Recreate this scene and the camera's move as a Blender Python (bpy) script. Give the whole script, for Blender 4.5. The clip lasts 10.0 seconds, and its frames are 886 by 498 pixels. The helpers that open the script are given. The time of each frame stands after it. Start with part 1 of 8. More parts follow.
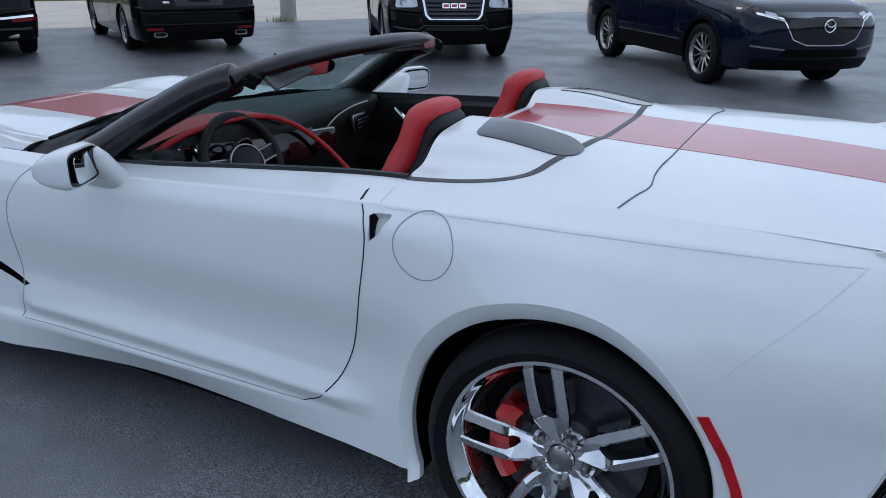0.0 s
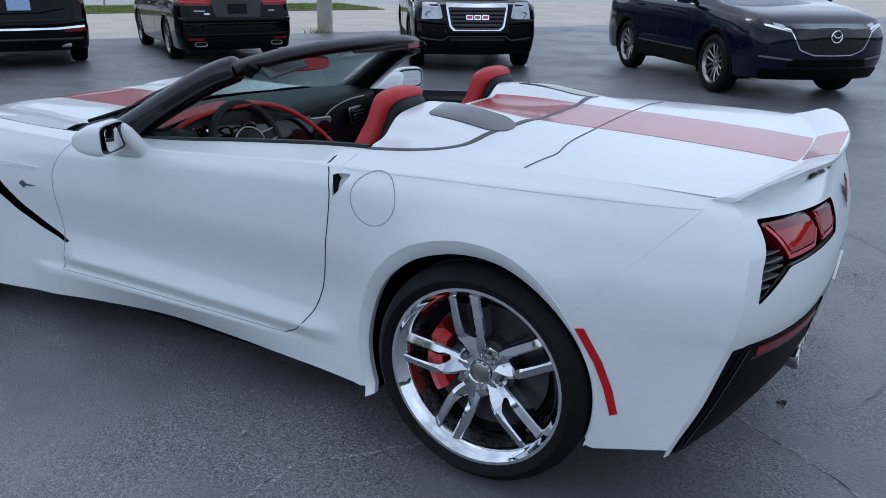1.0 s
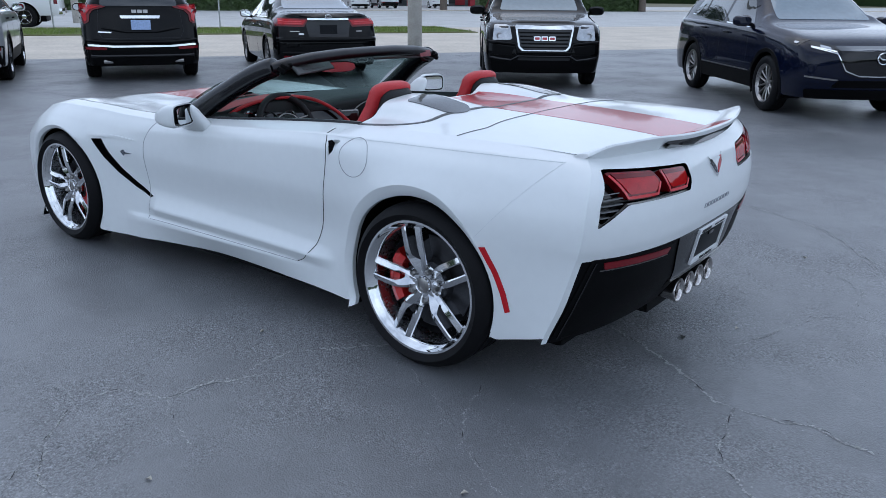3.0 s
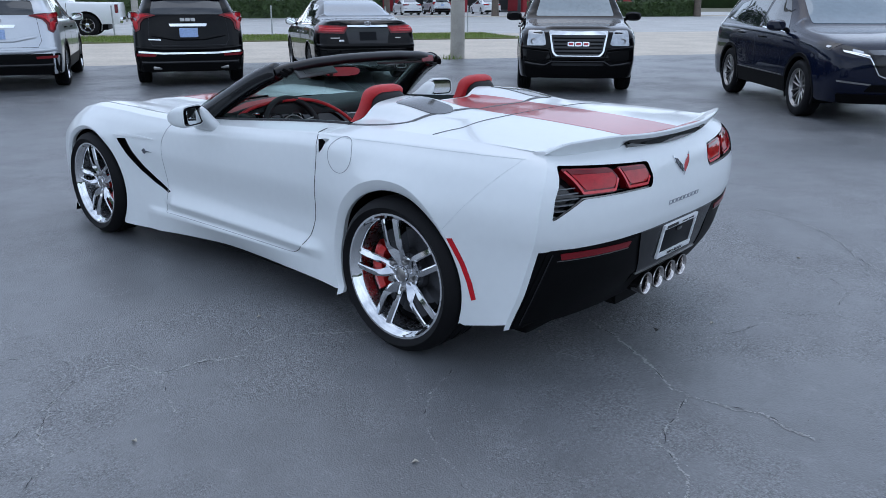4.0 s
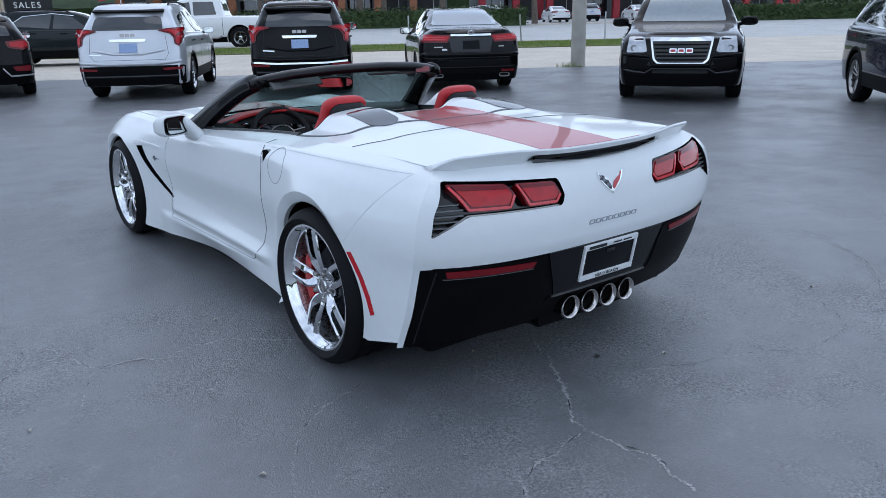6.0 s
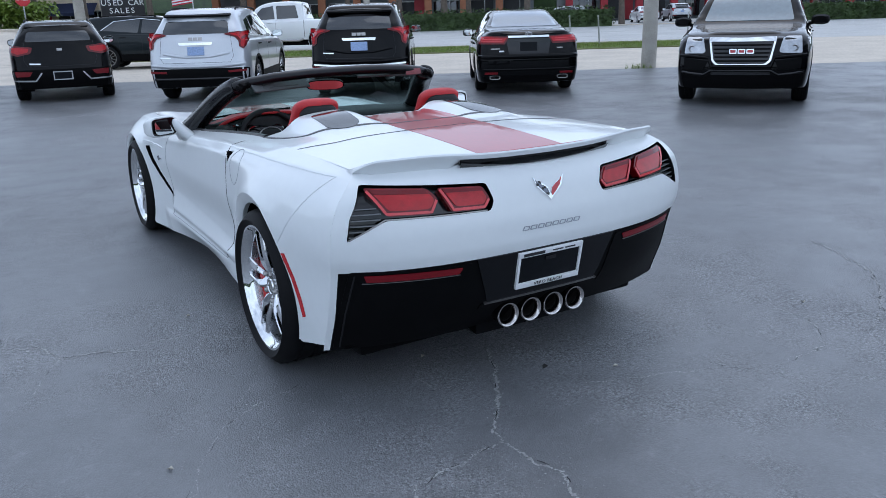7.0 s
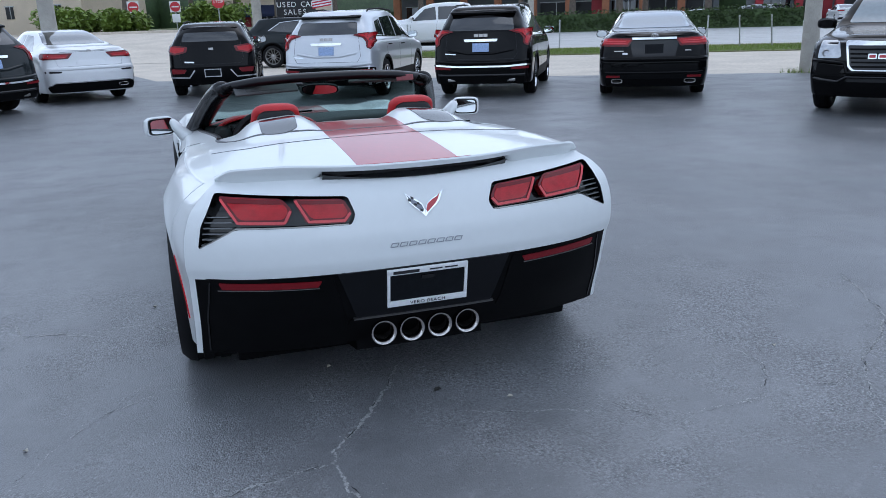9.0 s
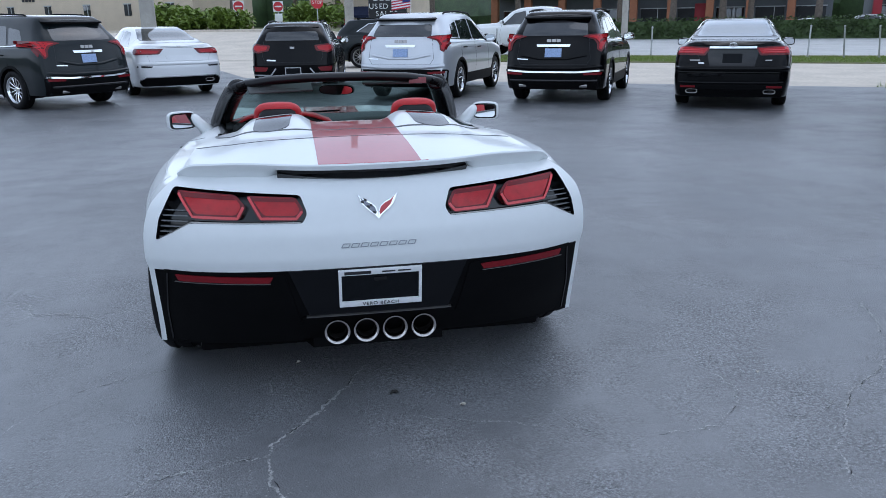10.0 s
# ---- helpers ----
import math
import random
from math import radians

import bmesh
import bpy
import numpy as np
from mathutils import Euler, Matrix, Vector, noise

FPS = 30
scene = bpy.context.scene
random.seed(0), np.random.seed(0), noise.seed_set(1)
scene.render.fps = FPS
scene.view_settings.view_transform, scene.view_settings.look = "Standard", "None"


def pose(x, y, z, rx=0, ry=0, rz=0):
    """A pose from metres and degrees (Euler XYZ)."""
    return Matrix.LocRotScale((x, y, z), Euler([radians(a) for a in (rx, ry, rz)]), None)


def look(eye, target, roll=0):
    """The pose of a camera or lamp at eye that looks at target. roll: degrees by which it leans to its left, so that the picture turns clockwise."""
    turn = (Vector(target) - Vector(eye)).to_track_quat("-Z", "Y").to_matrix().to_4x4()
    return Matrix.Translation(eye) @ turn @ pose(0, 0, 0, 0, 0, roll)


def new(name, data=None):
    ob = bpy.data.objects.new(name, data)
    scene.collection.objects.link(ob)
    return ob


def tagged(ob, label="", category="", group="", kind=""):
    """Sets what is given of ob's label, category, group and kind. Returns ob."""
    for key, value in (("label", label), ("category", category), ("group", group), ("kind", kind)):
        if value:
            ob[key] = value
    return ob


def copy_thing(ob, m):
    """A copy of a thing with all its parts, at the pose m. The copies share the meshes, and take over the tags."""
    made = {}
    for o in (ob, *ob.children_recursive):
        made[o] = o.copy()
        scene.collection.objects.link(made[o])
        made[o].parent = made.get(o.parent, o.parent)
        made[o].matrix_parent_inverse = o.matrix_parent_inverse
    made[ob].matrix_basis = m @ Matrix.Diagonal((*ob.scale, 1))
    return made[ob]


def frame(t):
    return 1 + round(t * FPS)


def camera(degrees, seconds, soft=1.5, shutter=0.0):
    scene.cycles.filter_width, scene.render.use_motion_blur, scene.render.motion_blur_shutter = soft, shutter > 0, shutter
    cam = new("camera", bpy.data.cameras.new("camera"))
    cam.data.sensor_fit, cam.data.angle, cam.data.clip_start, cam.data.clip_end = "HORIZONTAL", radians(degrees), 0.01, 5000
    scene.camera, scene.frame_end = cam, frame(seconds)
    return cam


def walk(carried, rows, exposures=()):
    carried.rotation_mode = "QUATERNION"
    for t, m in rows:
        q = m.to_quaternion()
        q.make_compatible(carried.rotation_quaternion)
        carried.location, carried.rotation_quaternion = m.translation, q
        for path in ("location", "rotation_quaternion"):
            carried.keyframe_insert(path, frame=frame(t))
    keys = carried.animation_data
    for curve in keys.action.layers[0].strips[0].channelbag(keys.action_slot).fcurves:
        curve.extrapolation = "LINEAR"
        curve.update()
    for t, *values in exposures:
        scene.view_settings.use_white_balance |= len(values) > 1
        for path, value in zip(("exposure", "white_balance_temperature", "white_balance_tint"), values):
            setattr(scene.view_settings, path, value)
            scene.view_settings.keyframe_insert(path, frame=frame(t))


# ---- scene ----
cam = camera(59.1, 10.0, soft=0.8)
PATH = [
    (0, (-2.367, -0.451, 1.445), (-0.698, 0.398, 0.741), 0.7),
    (0.5, (-2.524, -0.687, 1.426), (-0.874, 0.209, 0.736), 0.6),
    (1, (-2.669, -0.915, 1.442), (-1.038, 0.027, 0.768), 0.6),
    (1.5, (-2.837, -1.138, 1.444), (-1.231, -0.145, 0.784), 0.6),
    (2, (-2.952, -1.375, 1.445), (-1.376, -0.326, 0.8), 0.6),
    (2.5, (-3.011, -1.649, 1.444), (-1.468, -0.545, 0.812), 0.6),
    (3, (-3.13, -1.837, 1.446), (-1.622, -0.68, 0.824), 0.6),
    (4.5, (-3.016, -2.375, 1.459), (-1.642, -1.053, 0.856), -0.2),
    (5, (-2.786, -2.5, 1.446), (-1.477, -1.111, 0.849), -0.5),
    (5.5, (-2.572, -2.651, 1.463), (-1.339, -1.193, 0.87), -0.8),
    (7, (-1.842, -3.135, 1.452), (-0.871, -1.485, 0.872), -1.7),
    (7.5, (-1.583, -3.252, 1.446), (-0.711, -1.547, 0.867), -1.9),
    (8, (-1.303, -3.395, 1.457), (-0.531, -1.642, 0.88), -2.1),
    (8.5, (-1.041, -3.452, 1.434), (-0.368, -1.658, 0.862), -2.1),
    (9, (-0.774, -3.504, 1.45), (-0.2, -1.674, 0.882), -1.9),
    (9.5, (-0.496, -3.593, 1.444), (-0.03, -1.731, 0.882), -1.4),
    (10, (-0.279, -3.619, 1.44), (0.074, -1.73, 0.885), -0.8),
]
walk(cam, [(t, look(eye, target, roll)) for t, eye, target, roll in PATH],
     exposures=[(0.0, -0.22, 5730, 10), (1.5, -0.08, 5730, 10), (4.5, 0.09, 5730, 10), (10.0, 0.17, 5730, 10)])

# ---- sky, sun and exposure ----
world = bpy.data.worlds.new("world")
scene.world = world
world.use_nodes = True
wt = world.node_tree
wt.nodes.clear()
w_out = wt.nodes.new("ShaderNodeOutputWorld")
w_bg = wt.nodes.new("ShaderNodeBackground")
w_sky = wt.nodes.new("ShaderNodeTexSky")
w_sky.sky_type, w_sky.sun_disc = "NISHITA", False
w_sky.sun_elevation, w_sky.sun_rotation = radians(60), radians(36)
w_sky.air_density, w_sky.dust_density = 1.2, 2.0
w_co = wt.nodes.new("ShaderNodeTexCoord")
w_noise = wt.nodes.new("ShaderNodeTexNoise")
w_noise.inputs["Scale"].default_value, w_noise.inputs["Detail"].default_value = 2.6, 7.0
w_ramp = wt.nodes.new("ShaderNodeValToRGB")
w_ramp.color_ramp.elements[0].position, w_ramp.color_ramp.elements[1].position = 0.30, 0.66
w_ramp.color_ramp.elements[0].color = (0.30, 0.30, 0.30, 1)
w_mix = wt.nodes.new("ShaderNodeMix")
w_mix.data_type = "RGBA"
w_mix.inputs["B"].default_value = (9.2, 10.0, 11.2, 1)
wt.links.new(w_co.outputs["Generated"], w_noise.inputs["Vector"])
wt.links.new(w_noise.outputs["Fac"], w_ramp.inputs["Fac"])
wt.links.new(w_ramp.outputs["Color"], w_mix.inputs["Factor"])
wt.links.new(w_sky.outputs["Color"], w_mix.inputs["A"])
w_xyz, w_low = wt.nodes.new("ShaderNodeSeparateXYZ"), wt.nodes.new("ShaderNodeMapRange")
w_low.inputs["From Min"].default_value, w_low.inputs["From Max"].default_value = 0.0, 1.0
w_low.inputs["To Min"].default_value, w_low.inputs["To Max"].default_value = 0.145, 0.089
wt.links.new(w_co.outputs["Generated"], w_xyz.inputs["Vector"])
wt.links.new(w_xyz.outputs["Z"], w_low.inputs["Value"])
wt.links.new(w_low.outputs["Result"], w_bg.inputs["Strength"])
wt.links.new(w_mix.outputs["Result"], w_bg.inputs["Color"])
wt.links.new(w_bg.outputs["Background"], w_out.inputs["Surface"])
sun = new("sun", bpy.data.lights.new("sun", "SUN"))
sun.data.energy, sun.data.angle, sun.data.color = 0.25, radians(50), (1.0, 0.97, 0.93)
sun.matrix_world = look((0, 0, 30), (-3.0, -4.2, 30 - 15.2))


# ---- materials ----
def node_mat(name):
    m = bpy.data.materials.new(name)
    m.use_nodes = True
    return m, m.node_tree, m.node_tree.nodes["Principled BSDF"]


def mat(name, color, rough=0.5, metal=0.0, coat=0.0, vary=0.08, scale=6.0, bump=0.0, bump_scale=200.0, spec=0.5, rvary=0.0, emit=0.0, trans=0.0):
    """A principled surface with two scales of colour variation and a fine relief."""
    m, t, b = node_mat(name)
    co = t.nodes.new("ShaderNodeTexCoord")
    b.inputs["Roughness"].default_value, b.inputs["Metallic"].default_value = rough, metal
    b.inputs["Coat Weight"].default_value, b.inputs["Coat Roughness"].default_value = coat, 0.03
    b.inputs["Specular IOR Level"].default_value = spec
    b.inputs["Transmission Weight"].default_value = trans
    if emit:
        b.inputs["Emission Color"].default_value, b.inputs["Emission Strength"].default_value = (*color, 1), emit
    b.inputs["Base Color"].default_value = (*color, 1)
    if vary:
        big, small = t.nodes.new("ShaderNodeTexNoise"), t.nodes.new("ShaderNodeTexNoise")
        big.inputs["Scale"].default_value, small.inputs["Scale"].default_value = scale, scale * 12
        big.inputs["Detail"].default_value = 4
        add = t.nodes.new("ShaderNodeMath")
        add.operation = "ADD"
        ramp = t.nodes.new("ShaderNodeMapRange")
        ramp.inputs["From Min"].default_value, ramp.inputs["From Max"].default_value = 0.7, 1.3
        ramp.inputs["To Min"].default_value, ramp.inputs["To Max"].default_value = 1 - vary, 1 + vary
        mul = t.nodes.new("ShaderNodeMix")
        mul.data_type, mul.blend_type = "RGBA", "MULTIPLY"
        mul.inputs["Factor"].default_value, mul.inputs["A"].default_value = 1.0, (*color, 1)
        for n in (big, small):
            t.links.new(co.outputs["Object"], n.inputs["Vector"])
        t.links.new(big.outputs["Fac"], add.inputs[0])
        t.links.new(small.outputs["Fac"], add.inputs[1])
        t.links.new(add.outputs[0], ramp.inputs["Value"])
        t.links.new(ramp.outputs["Result"], mul.inputs["B"])
        t.links.new(mul.outputs["Result"], b.inputs["Base Color"])
        if rvary:
            rr = t.nodes.new("ShaderNodeMapRange")
            rr.inputs["From Min"].default_value, rr.inputs["From Max"].default_value = 0.7, 1.3
            rr.inputs["To Min"].default_value, rr.inputs["To Max"].default_value = rough - rvary, rough + rvary
            t.links.new(add.outputs[0], rr.inputs["Value"])
            t.links.new(rr.outputs["Result"], b.inputs["Roughness"])
    if bump:
        fine, bp = t.nodes.new("ShaderNodeTexNoise"), t.nodes.new("ShaderNodeBump")
        fine.inputs["Scale"].default_value, fine.inputs["Detail"].default_value = bump_scale, 3
        bp.inputs["Strength"].default_value, bp.inputs["Distance"].default_value = bump, 0.004
        t.links.new(co.outputs["Object"], fine.inputs["Vector"])
        t.links.new(fine.outputs["Fac"], bp.inputs["Height"])
        t.links.new(bp.outputs["Normal"], b.inputs["Normal"])
    return m


def glass_mat(name, tint, rough=0.0):
    """Thin clear pane: mostly see-through, with a gloss that grows towards grazing."""
    m, t, b = node_mat(name)
    out = t.nodes["Material Output"]
    clear, shine, mix, edge = (t.nodes.new("ShaderNode" + n) for n in ("BsdfTransparent", "BsdfGlossy", "MixShader", "LayerWeight"))
    clear.inputs["Color"].default_value = (*tint, 1)
    shine.inputs["Roughness"].default_value = rough
    edge.inputs["Blend"].default_value = 0.5
    steep, lift = t.nodes.new("ShaderNodeMath"), t.nodes.new("ShaderNodeMath")
    steep.operation, steep.inputs[1].default_value = "POWER", 5.0
    lift.operation, lift.inputs[1].default_value, lift.inputs[2].default_value = "MULTIPLY_ADD", 0.9, 0.07
    t.links.new(edge.outputs["Facing"], steep.inputs[0])
    t.links.new(steep.outputs[0], lift.inputs[0])
    t.links.new(lift.outputs[0], mix.inputs["Fac"])
    t.links.new(clear.outputs[0], mix.inputs[1])
    t.links.new(shine.outputs[0], mix.inputs[2])
    t.links.new(mix.outputs[0], out.inputs["Surface"])
    t.nodes.remove(b)
    return m


WHITE = mat("white_car_paint", (0.725, 0.752, 0.757), 0.35, coat=0.6, vary=0.015, scale=2.0, spec=0.4)
WHITE.node_tree.nodes["Principled BSDF"].inputs["Coat Roughness"].default_value = 0.07
STRIPE = mat("red_stripe_vinyl", (0.36, 0.008, 0.016), 0.30, coat=0.55, vary=0.08, scale=3.0)
LEATHER_RED = mat("red_leather", (0.46, 0.018, 0.022), 0.48, vary=0.12, scale=9.0, bump=0.25, bump_scale=350)
LEATHER_BLACK = mat("black_leather", (0.009, 0.009, 0.010), 0.5, spec=0.3, vary=0.15, scale=9.0, bump=0.25, bump_scale=350)
DASH = mat("dark_dash_vinyl", (0.016, 0.021, 0.021), 0.55, spec=0.35, vary=0.12, scale=9.0, bump=0.2, bump_scale=420)
TRIM = mat("black_plastic_trim", (0.003, 0.003, 0.0035), 0.50, vary=0.2, scale=12.0, spec=0.07, bump=0.08, bump_scale=500)
GLOSS = mat("gloss_black_trim", (0.003, 0.003, 0.004), 0.10, spec=0.4, coat=0.2, vary=0.1)
GAP = mat("dark_panel_gap", (0.015, 0.015, 0.017), 0.8, vary=0.1)
GAP_MID = mat("shadowed_panel_gap", (0.13, 0.135, 0.145), 0.7, vary=0.3, scale=12.0)
GAP_SOFT = mat("pale_panel_gap", (0.66, 0.69, 0.70), 0.6, vary=0.1)
GAP_FINE = mat("grey_panel_gap", (0.30, 0.31, 0.33), 0.7, vary=0.1)
FABRIC = mat("black_roof_seal", (0.004, 0.004, 0.006), 0.34, vary=0.3, spec=0.35, scale=25.0, bump=0.18, bump_scale=60)
CHROME = mat("polished_chrome", (0.78, 0.79, 0.80), 0.06, metal=1.0, vary=0.04, scale=8.0, rvary=0.02)
WHEEL_METAL = mat("bright_chrome_wheel", (0.62, 0.63, 0.65), 0.08, metal=1.0, vary=0.05, scale=8.0, rvary=0.03)
BARREL = mat("bright_barrel_metal", (0.72, 0.73, 0.75), 0.26, metal=1.0, vary=0.06, scale=8.0, rvary=0.05)
SURROUND = mat("black_plate_surround", (0.003, 0.0035, 0.005), 0.16, spec=0.22, coat=0.1, vary=0.3, scale=3.0)
TIPS = mat("heat_tinted_chrome", (0.50, 0.475, 0.46), 0.12, metal=1.0, vary=0.12, scale=14.0, rvary=0.05)
STEEL = mat("brushed_steel", (0.34, 0.33, 0.32), 0.30, metal=1.0, vary=0.18, scale=30.0)
DARKSTEEL = mat("dark_brake_metal", (0.06, 0.06, 0.065), 0.45, metal=0.8, vary=0.25, scale=20.0)
CALIPER = mat("red_caliper_paint", (0.50, 0.012, 0.010), 0.35, coat=0.5, vary=0.08)
RUBBER = mat("tyre_rubber", (0.005, 0.005, 0.006), 0.62, spec=0.16, vary=0.25, scale=14.0, bump=0.12, bump_scale=180)
LENS_RED = mat("red_lamp_lens", (0.45, 0.008, 0.014), 0.16, coat=0.1, spec=0.3, vary=0.1, scale=20.0)
LENS_DEEP = mat("deep_red_lamp_lens", (0.13, 0.002, 0.005), 0.06, coat=0.3, spec=0.3, vary=0.1, scale=20.0)
LENS_LINE = mat("bright_red_light_guide", (0.62, 0.045, 0.055), 0.22, coat=0.2, vary=0.05)
LENS_CLEAR = mat("clear_lamp_lens", (0.42, 0.44, 0.47), 0.15, coat=0.8, vary=0.25, scale=14.0, metal=0.3)
REFLECT = mat("dark_red_reflector", (0.17, 0.005, 0.010), 0.3, spec=0.3, coat=0.1, vary=0.15, scale=60.0)
MIRROR = mat("mirror_glass", (0.85, 0.87, 0.88), 0.02, metal=1.0, vary=0)
PLATE_BLUE = mat("blue_white_plate", (0.30, 0.40, 0.62), 0.5, vary=0.25, scale=40.0)
PLATE_DARK = mat("dark_plate", (0.006, 0.007, 0.009), 0.45, vary=0.3, scale=40.0, spec=0.12)
PLATE_WHITE = mat("white_plate_frame", (0.72, 0.73, 0.74), 0.35, vary=0.05)
INK = mat("black_ink", (0.015, 0.015, 0.018), 0.6, vary=0)
BADGE_GREY = mat("grey_badge", (0.16, 0.17, 0.20), 0.25, metal=0.8, vary=0.05)
BADGE_SILVER = mat("pale_badge_lettering", (0.34, 0.36, 0.39), 0.3, metal=0.5, vary=0.1)
BADGE_RED = mat("red_badge", (0.45, 0.02, 0.03), 0.3, coat=0.5, vary=0.05)
# soot in exhaust pipes, and painted shade behind the parked cars' spokes
SOOT_SHADE = mat("soot_and_wheel_shade", (0.012, 0.011, 0.010), 0.7, vary=0.3, scale=40.0, spec=0.2)
LOUVRE = mat("satin_grey_louvre", (0.13, 0.135, 0.14), 0.28, vary=0.1, spec=0.5)
GLASS = glass_mat("windscreen_glass", (0.47, 0.60, 0.57))
TINT = mat("tinted_car_glass", (0.012, 0.015, 0.018), 0.03, coat=0.6, vary=0.1, spec=0.5)
# pale blue base paints in sky reflection and see-through brightness; the coat reflects too
PAINTED_SKY_GLASS = mat("painted_sky_glass", (0.10, 0.145, 0.175), 0.03, coat=0.5, vary=0.12, scale=1.2, spec=0.5)
for glass_, ior in ((TINT, 1.55), (PAINTED_SKY_GLASS, 1.8)):
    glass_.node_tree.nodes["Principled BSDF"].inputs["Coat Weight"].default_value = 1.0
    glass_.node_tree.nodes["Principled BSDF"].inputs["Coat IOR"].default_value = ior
FAIRING = mat("smoked_vent_insert", (0.010, 0.011, 0.013), 0.10, coat=0.2, spec=0.4, vary=0.25, scale=12.0)
WARN = mat("faded_red_label", (0.20, 0.045, 0.05), 0.5, vary=0.3, scale=60.0)
PILLAR = mat("gloss_black_pillar", (0.004, 0.0045, 0.006), 0.24, spec=0.5, vary=0.25, scale=18.0, bump=0.04, bump_scale=30)
STRIP = mat("grey_rubber_strip", (0.055, 0.058, 0.062), 0.5, vary=0.15, scale=20.0)
LENS_CORE = mat("lit_red_lens_core", (0.38, 0.004, 0.008), 0.06, coat=0.3, spec=0.3, vary=0.25, scale=30.0)
VISOR = mat("grey_visor_vinyl", (0.085, 0.09, 0.09), 0.6, vary=0.08, scale=20.0, bump=0.2, bump_scale=300)


# ---- mesh helpers ----
def part(name, bm, material, parent=None, label="", angle=38):
    """Links a bmesh as one mesh object under a thing or a part."""
    me = bpy.data.meshes.new(name)
    bmesh.ops.recalc_face_normals(bm, faces=bm.faces[:])
    bm.to_mesh(me)
    bm.free()
    me.materials.append(material)
    for p in me.polygons:
        p.use_smooth = True
    me.set_sharp_from_angle(angle=radians(angle))
    ob = new(name, me)
    ob.parent = parent
    return tagged(ob, label)


def thing(name, m, label, category, group="", kind=""):
    ob = new(name)
    ob.empty_display_size = 0.1
    ob.matrix_world = m
    return tagged(ob, label, category, group, kind)


def pchip(xs, ys, x):
    """Monotone cubic through points with rising xs."""
    xs, ys, x = np.asarray(xs, float), np.asarray(ys, float), np.asarray(x, float)
    h, d = np.diff(xs), np.diff(ys) / np.diff(xs)
    m = np.zeros(len(xs))
    for k in range(1, len(xs) - 1):
        if d[k - 1] * d[k] > 0:
            w1, w2 = 2 * h[k] + h[k - 1], h[k] + 2 * h[k - 1]
            m[k] = (w1 + w2) / (w1 / d[k - 1] + w2 / d[k])
    m[0], m[-1] = d[0], d[-1]
    i = np.clip(np.searchsorted(xs, x) - 1, 0, len(xs) - 2)
    s = np.clip((x - xs[i]) / h[i], 0, 1)
    return ((1 + 2 * s) * (1 - s) ** 2 * ys[i] + s * (1 - s) ** 2 * h[i] * m[i] + s * s * (3 - 2 * s) * ys[i + 1] + s * s * (s - 1) * h[i] * m[i + 1])


def sheet(bm, grid):
    """Quads over a grid of points; returns the vertices."""
    vs = [[bm.verts.new(p) for p in row] for row in grid]
    for a, b in zip(vs, vs[1:]):
        for k in range(len(a) - 1):
            q = [a[k], a[k + 1], b[k + 1], b[k]]
            bm.faces.new(q)
    return vs


def box(bm, size, at=(0, 0, 0), turn=(0, 0, 0), bevel=0.0, seg=2):
    m = pose(*at, *turn) @ Matrix.Diagonal((*size, 1))
    made = bmesh.ops.create_cube(bm, size=1, matrix=m)["verts"]
    if bevel:
        es = list({e for v in made for e in v.link_edges})
        bmesh.ops.bevel(bm, geom=es, offset=bevel, segments=seg, affect="EDGES", profile=0.6)


def box_part(name, size, at, material, parent, label="", turn=(0, 0, 0), bevel=0.005, seg=2):
    bm = bmesh.new()
    box(bm, size, at, turn, bevel, seg)
    return part(name, bm, material, parent, label)


def lathe(bm, prof, n=48, m=Matrix()):
    """Turns (radius, along) points round the x axis."""
    rings = []
    for k in range(n):
        a = 2 * math.pi * k / n
        rings.append([bm.verts.new(m @ Vector((x, r * math.cos(a), r * math.sin(a)))) for r, x in prof])
    for k in range(n):
        a, b = rings[k], rings[(k + 1) % n]
        for i in range(len(prof) - 1):
            bm.faces.new([a[i], a[i + 1], b[i + 1], b[i]])


def tube(bm, pts, radii, n=10, flat=1.0, caps=True):
    """A round bar along points; flat squeezes it upright."""
    pts = [Vector(p) for p in pts]
    rings = []
    for k, p in enumerate(pts):
        d = (pts[min(k + 1, len(pts) - 1)] - pts[max(k - 1, 0)]).normalized()
        up = Vector((0, 0, 1)) if abs(d.z) < 0.95 else Vector((1, 0, 0))
        s = d.cross(up).normalized()
        u = s.cross(d)
        r = radii[k] if hasattr(radii, "__len__") else radii
        rings.append([bm.verts.new(p + s * (r * math.cos(2 * math.pi * i / n)) + u * (r * flat * math.sin(2 * math.pi * i / n))) for i in range(n)])
    for a, b in zip(rings, rings[1:]):
        for i in range(n):
            bm.faces.new([a[i], a[(i + 1) % n], b[(i + 1) % n], b[i]])
    if caps:
        bm.faces.new(rings[0])
        bm.faces.new(rings[-1])


WAYS = {"rear": (lambda a, b: (a, -30, b), (0, 1, 0)), "front": (lambda a, b: (a, 30, b), (0, -1, 0)), "left": (lambda a, b: (-30, a, b), (1, 0, 0)),
        "right": (lambda a, b: (30, a, b), (-1, 0, 0)), "top": (lambda a, b: (a, b, 30), (0, 0, -1))}


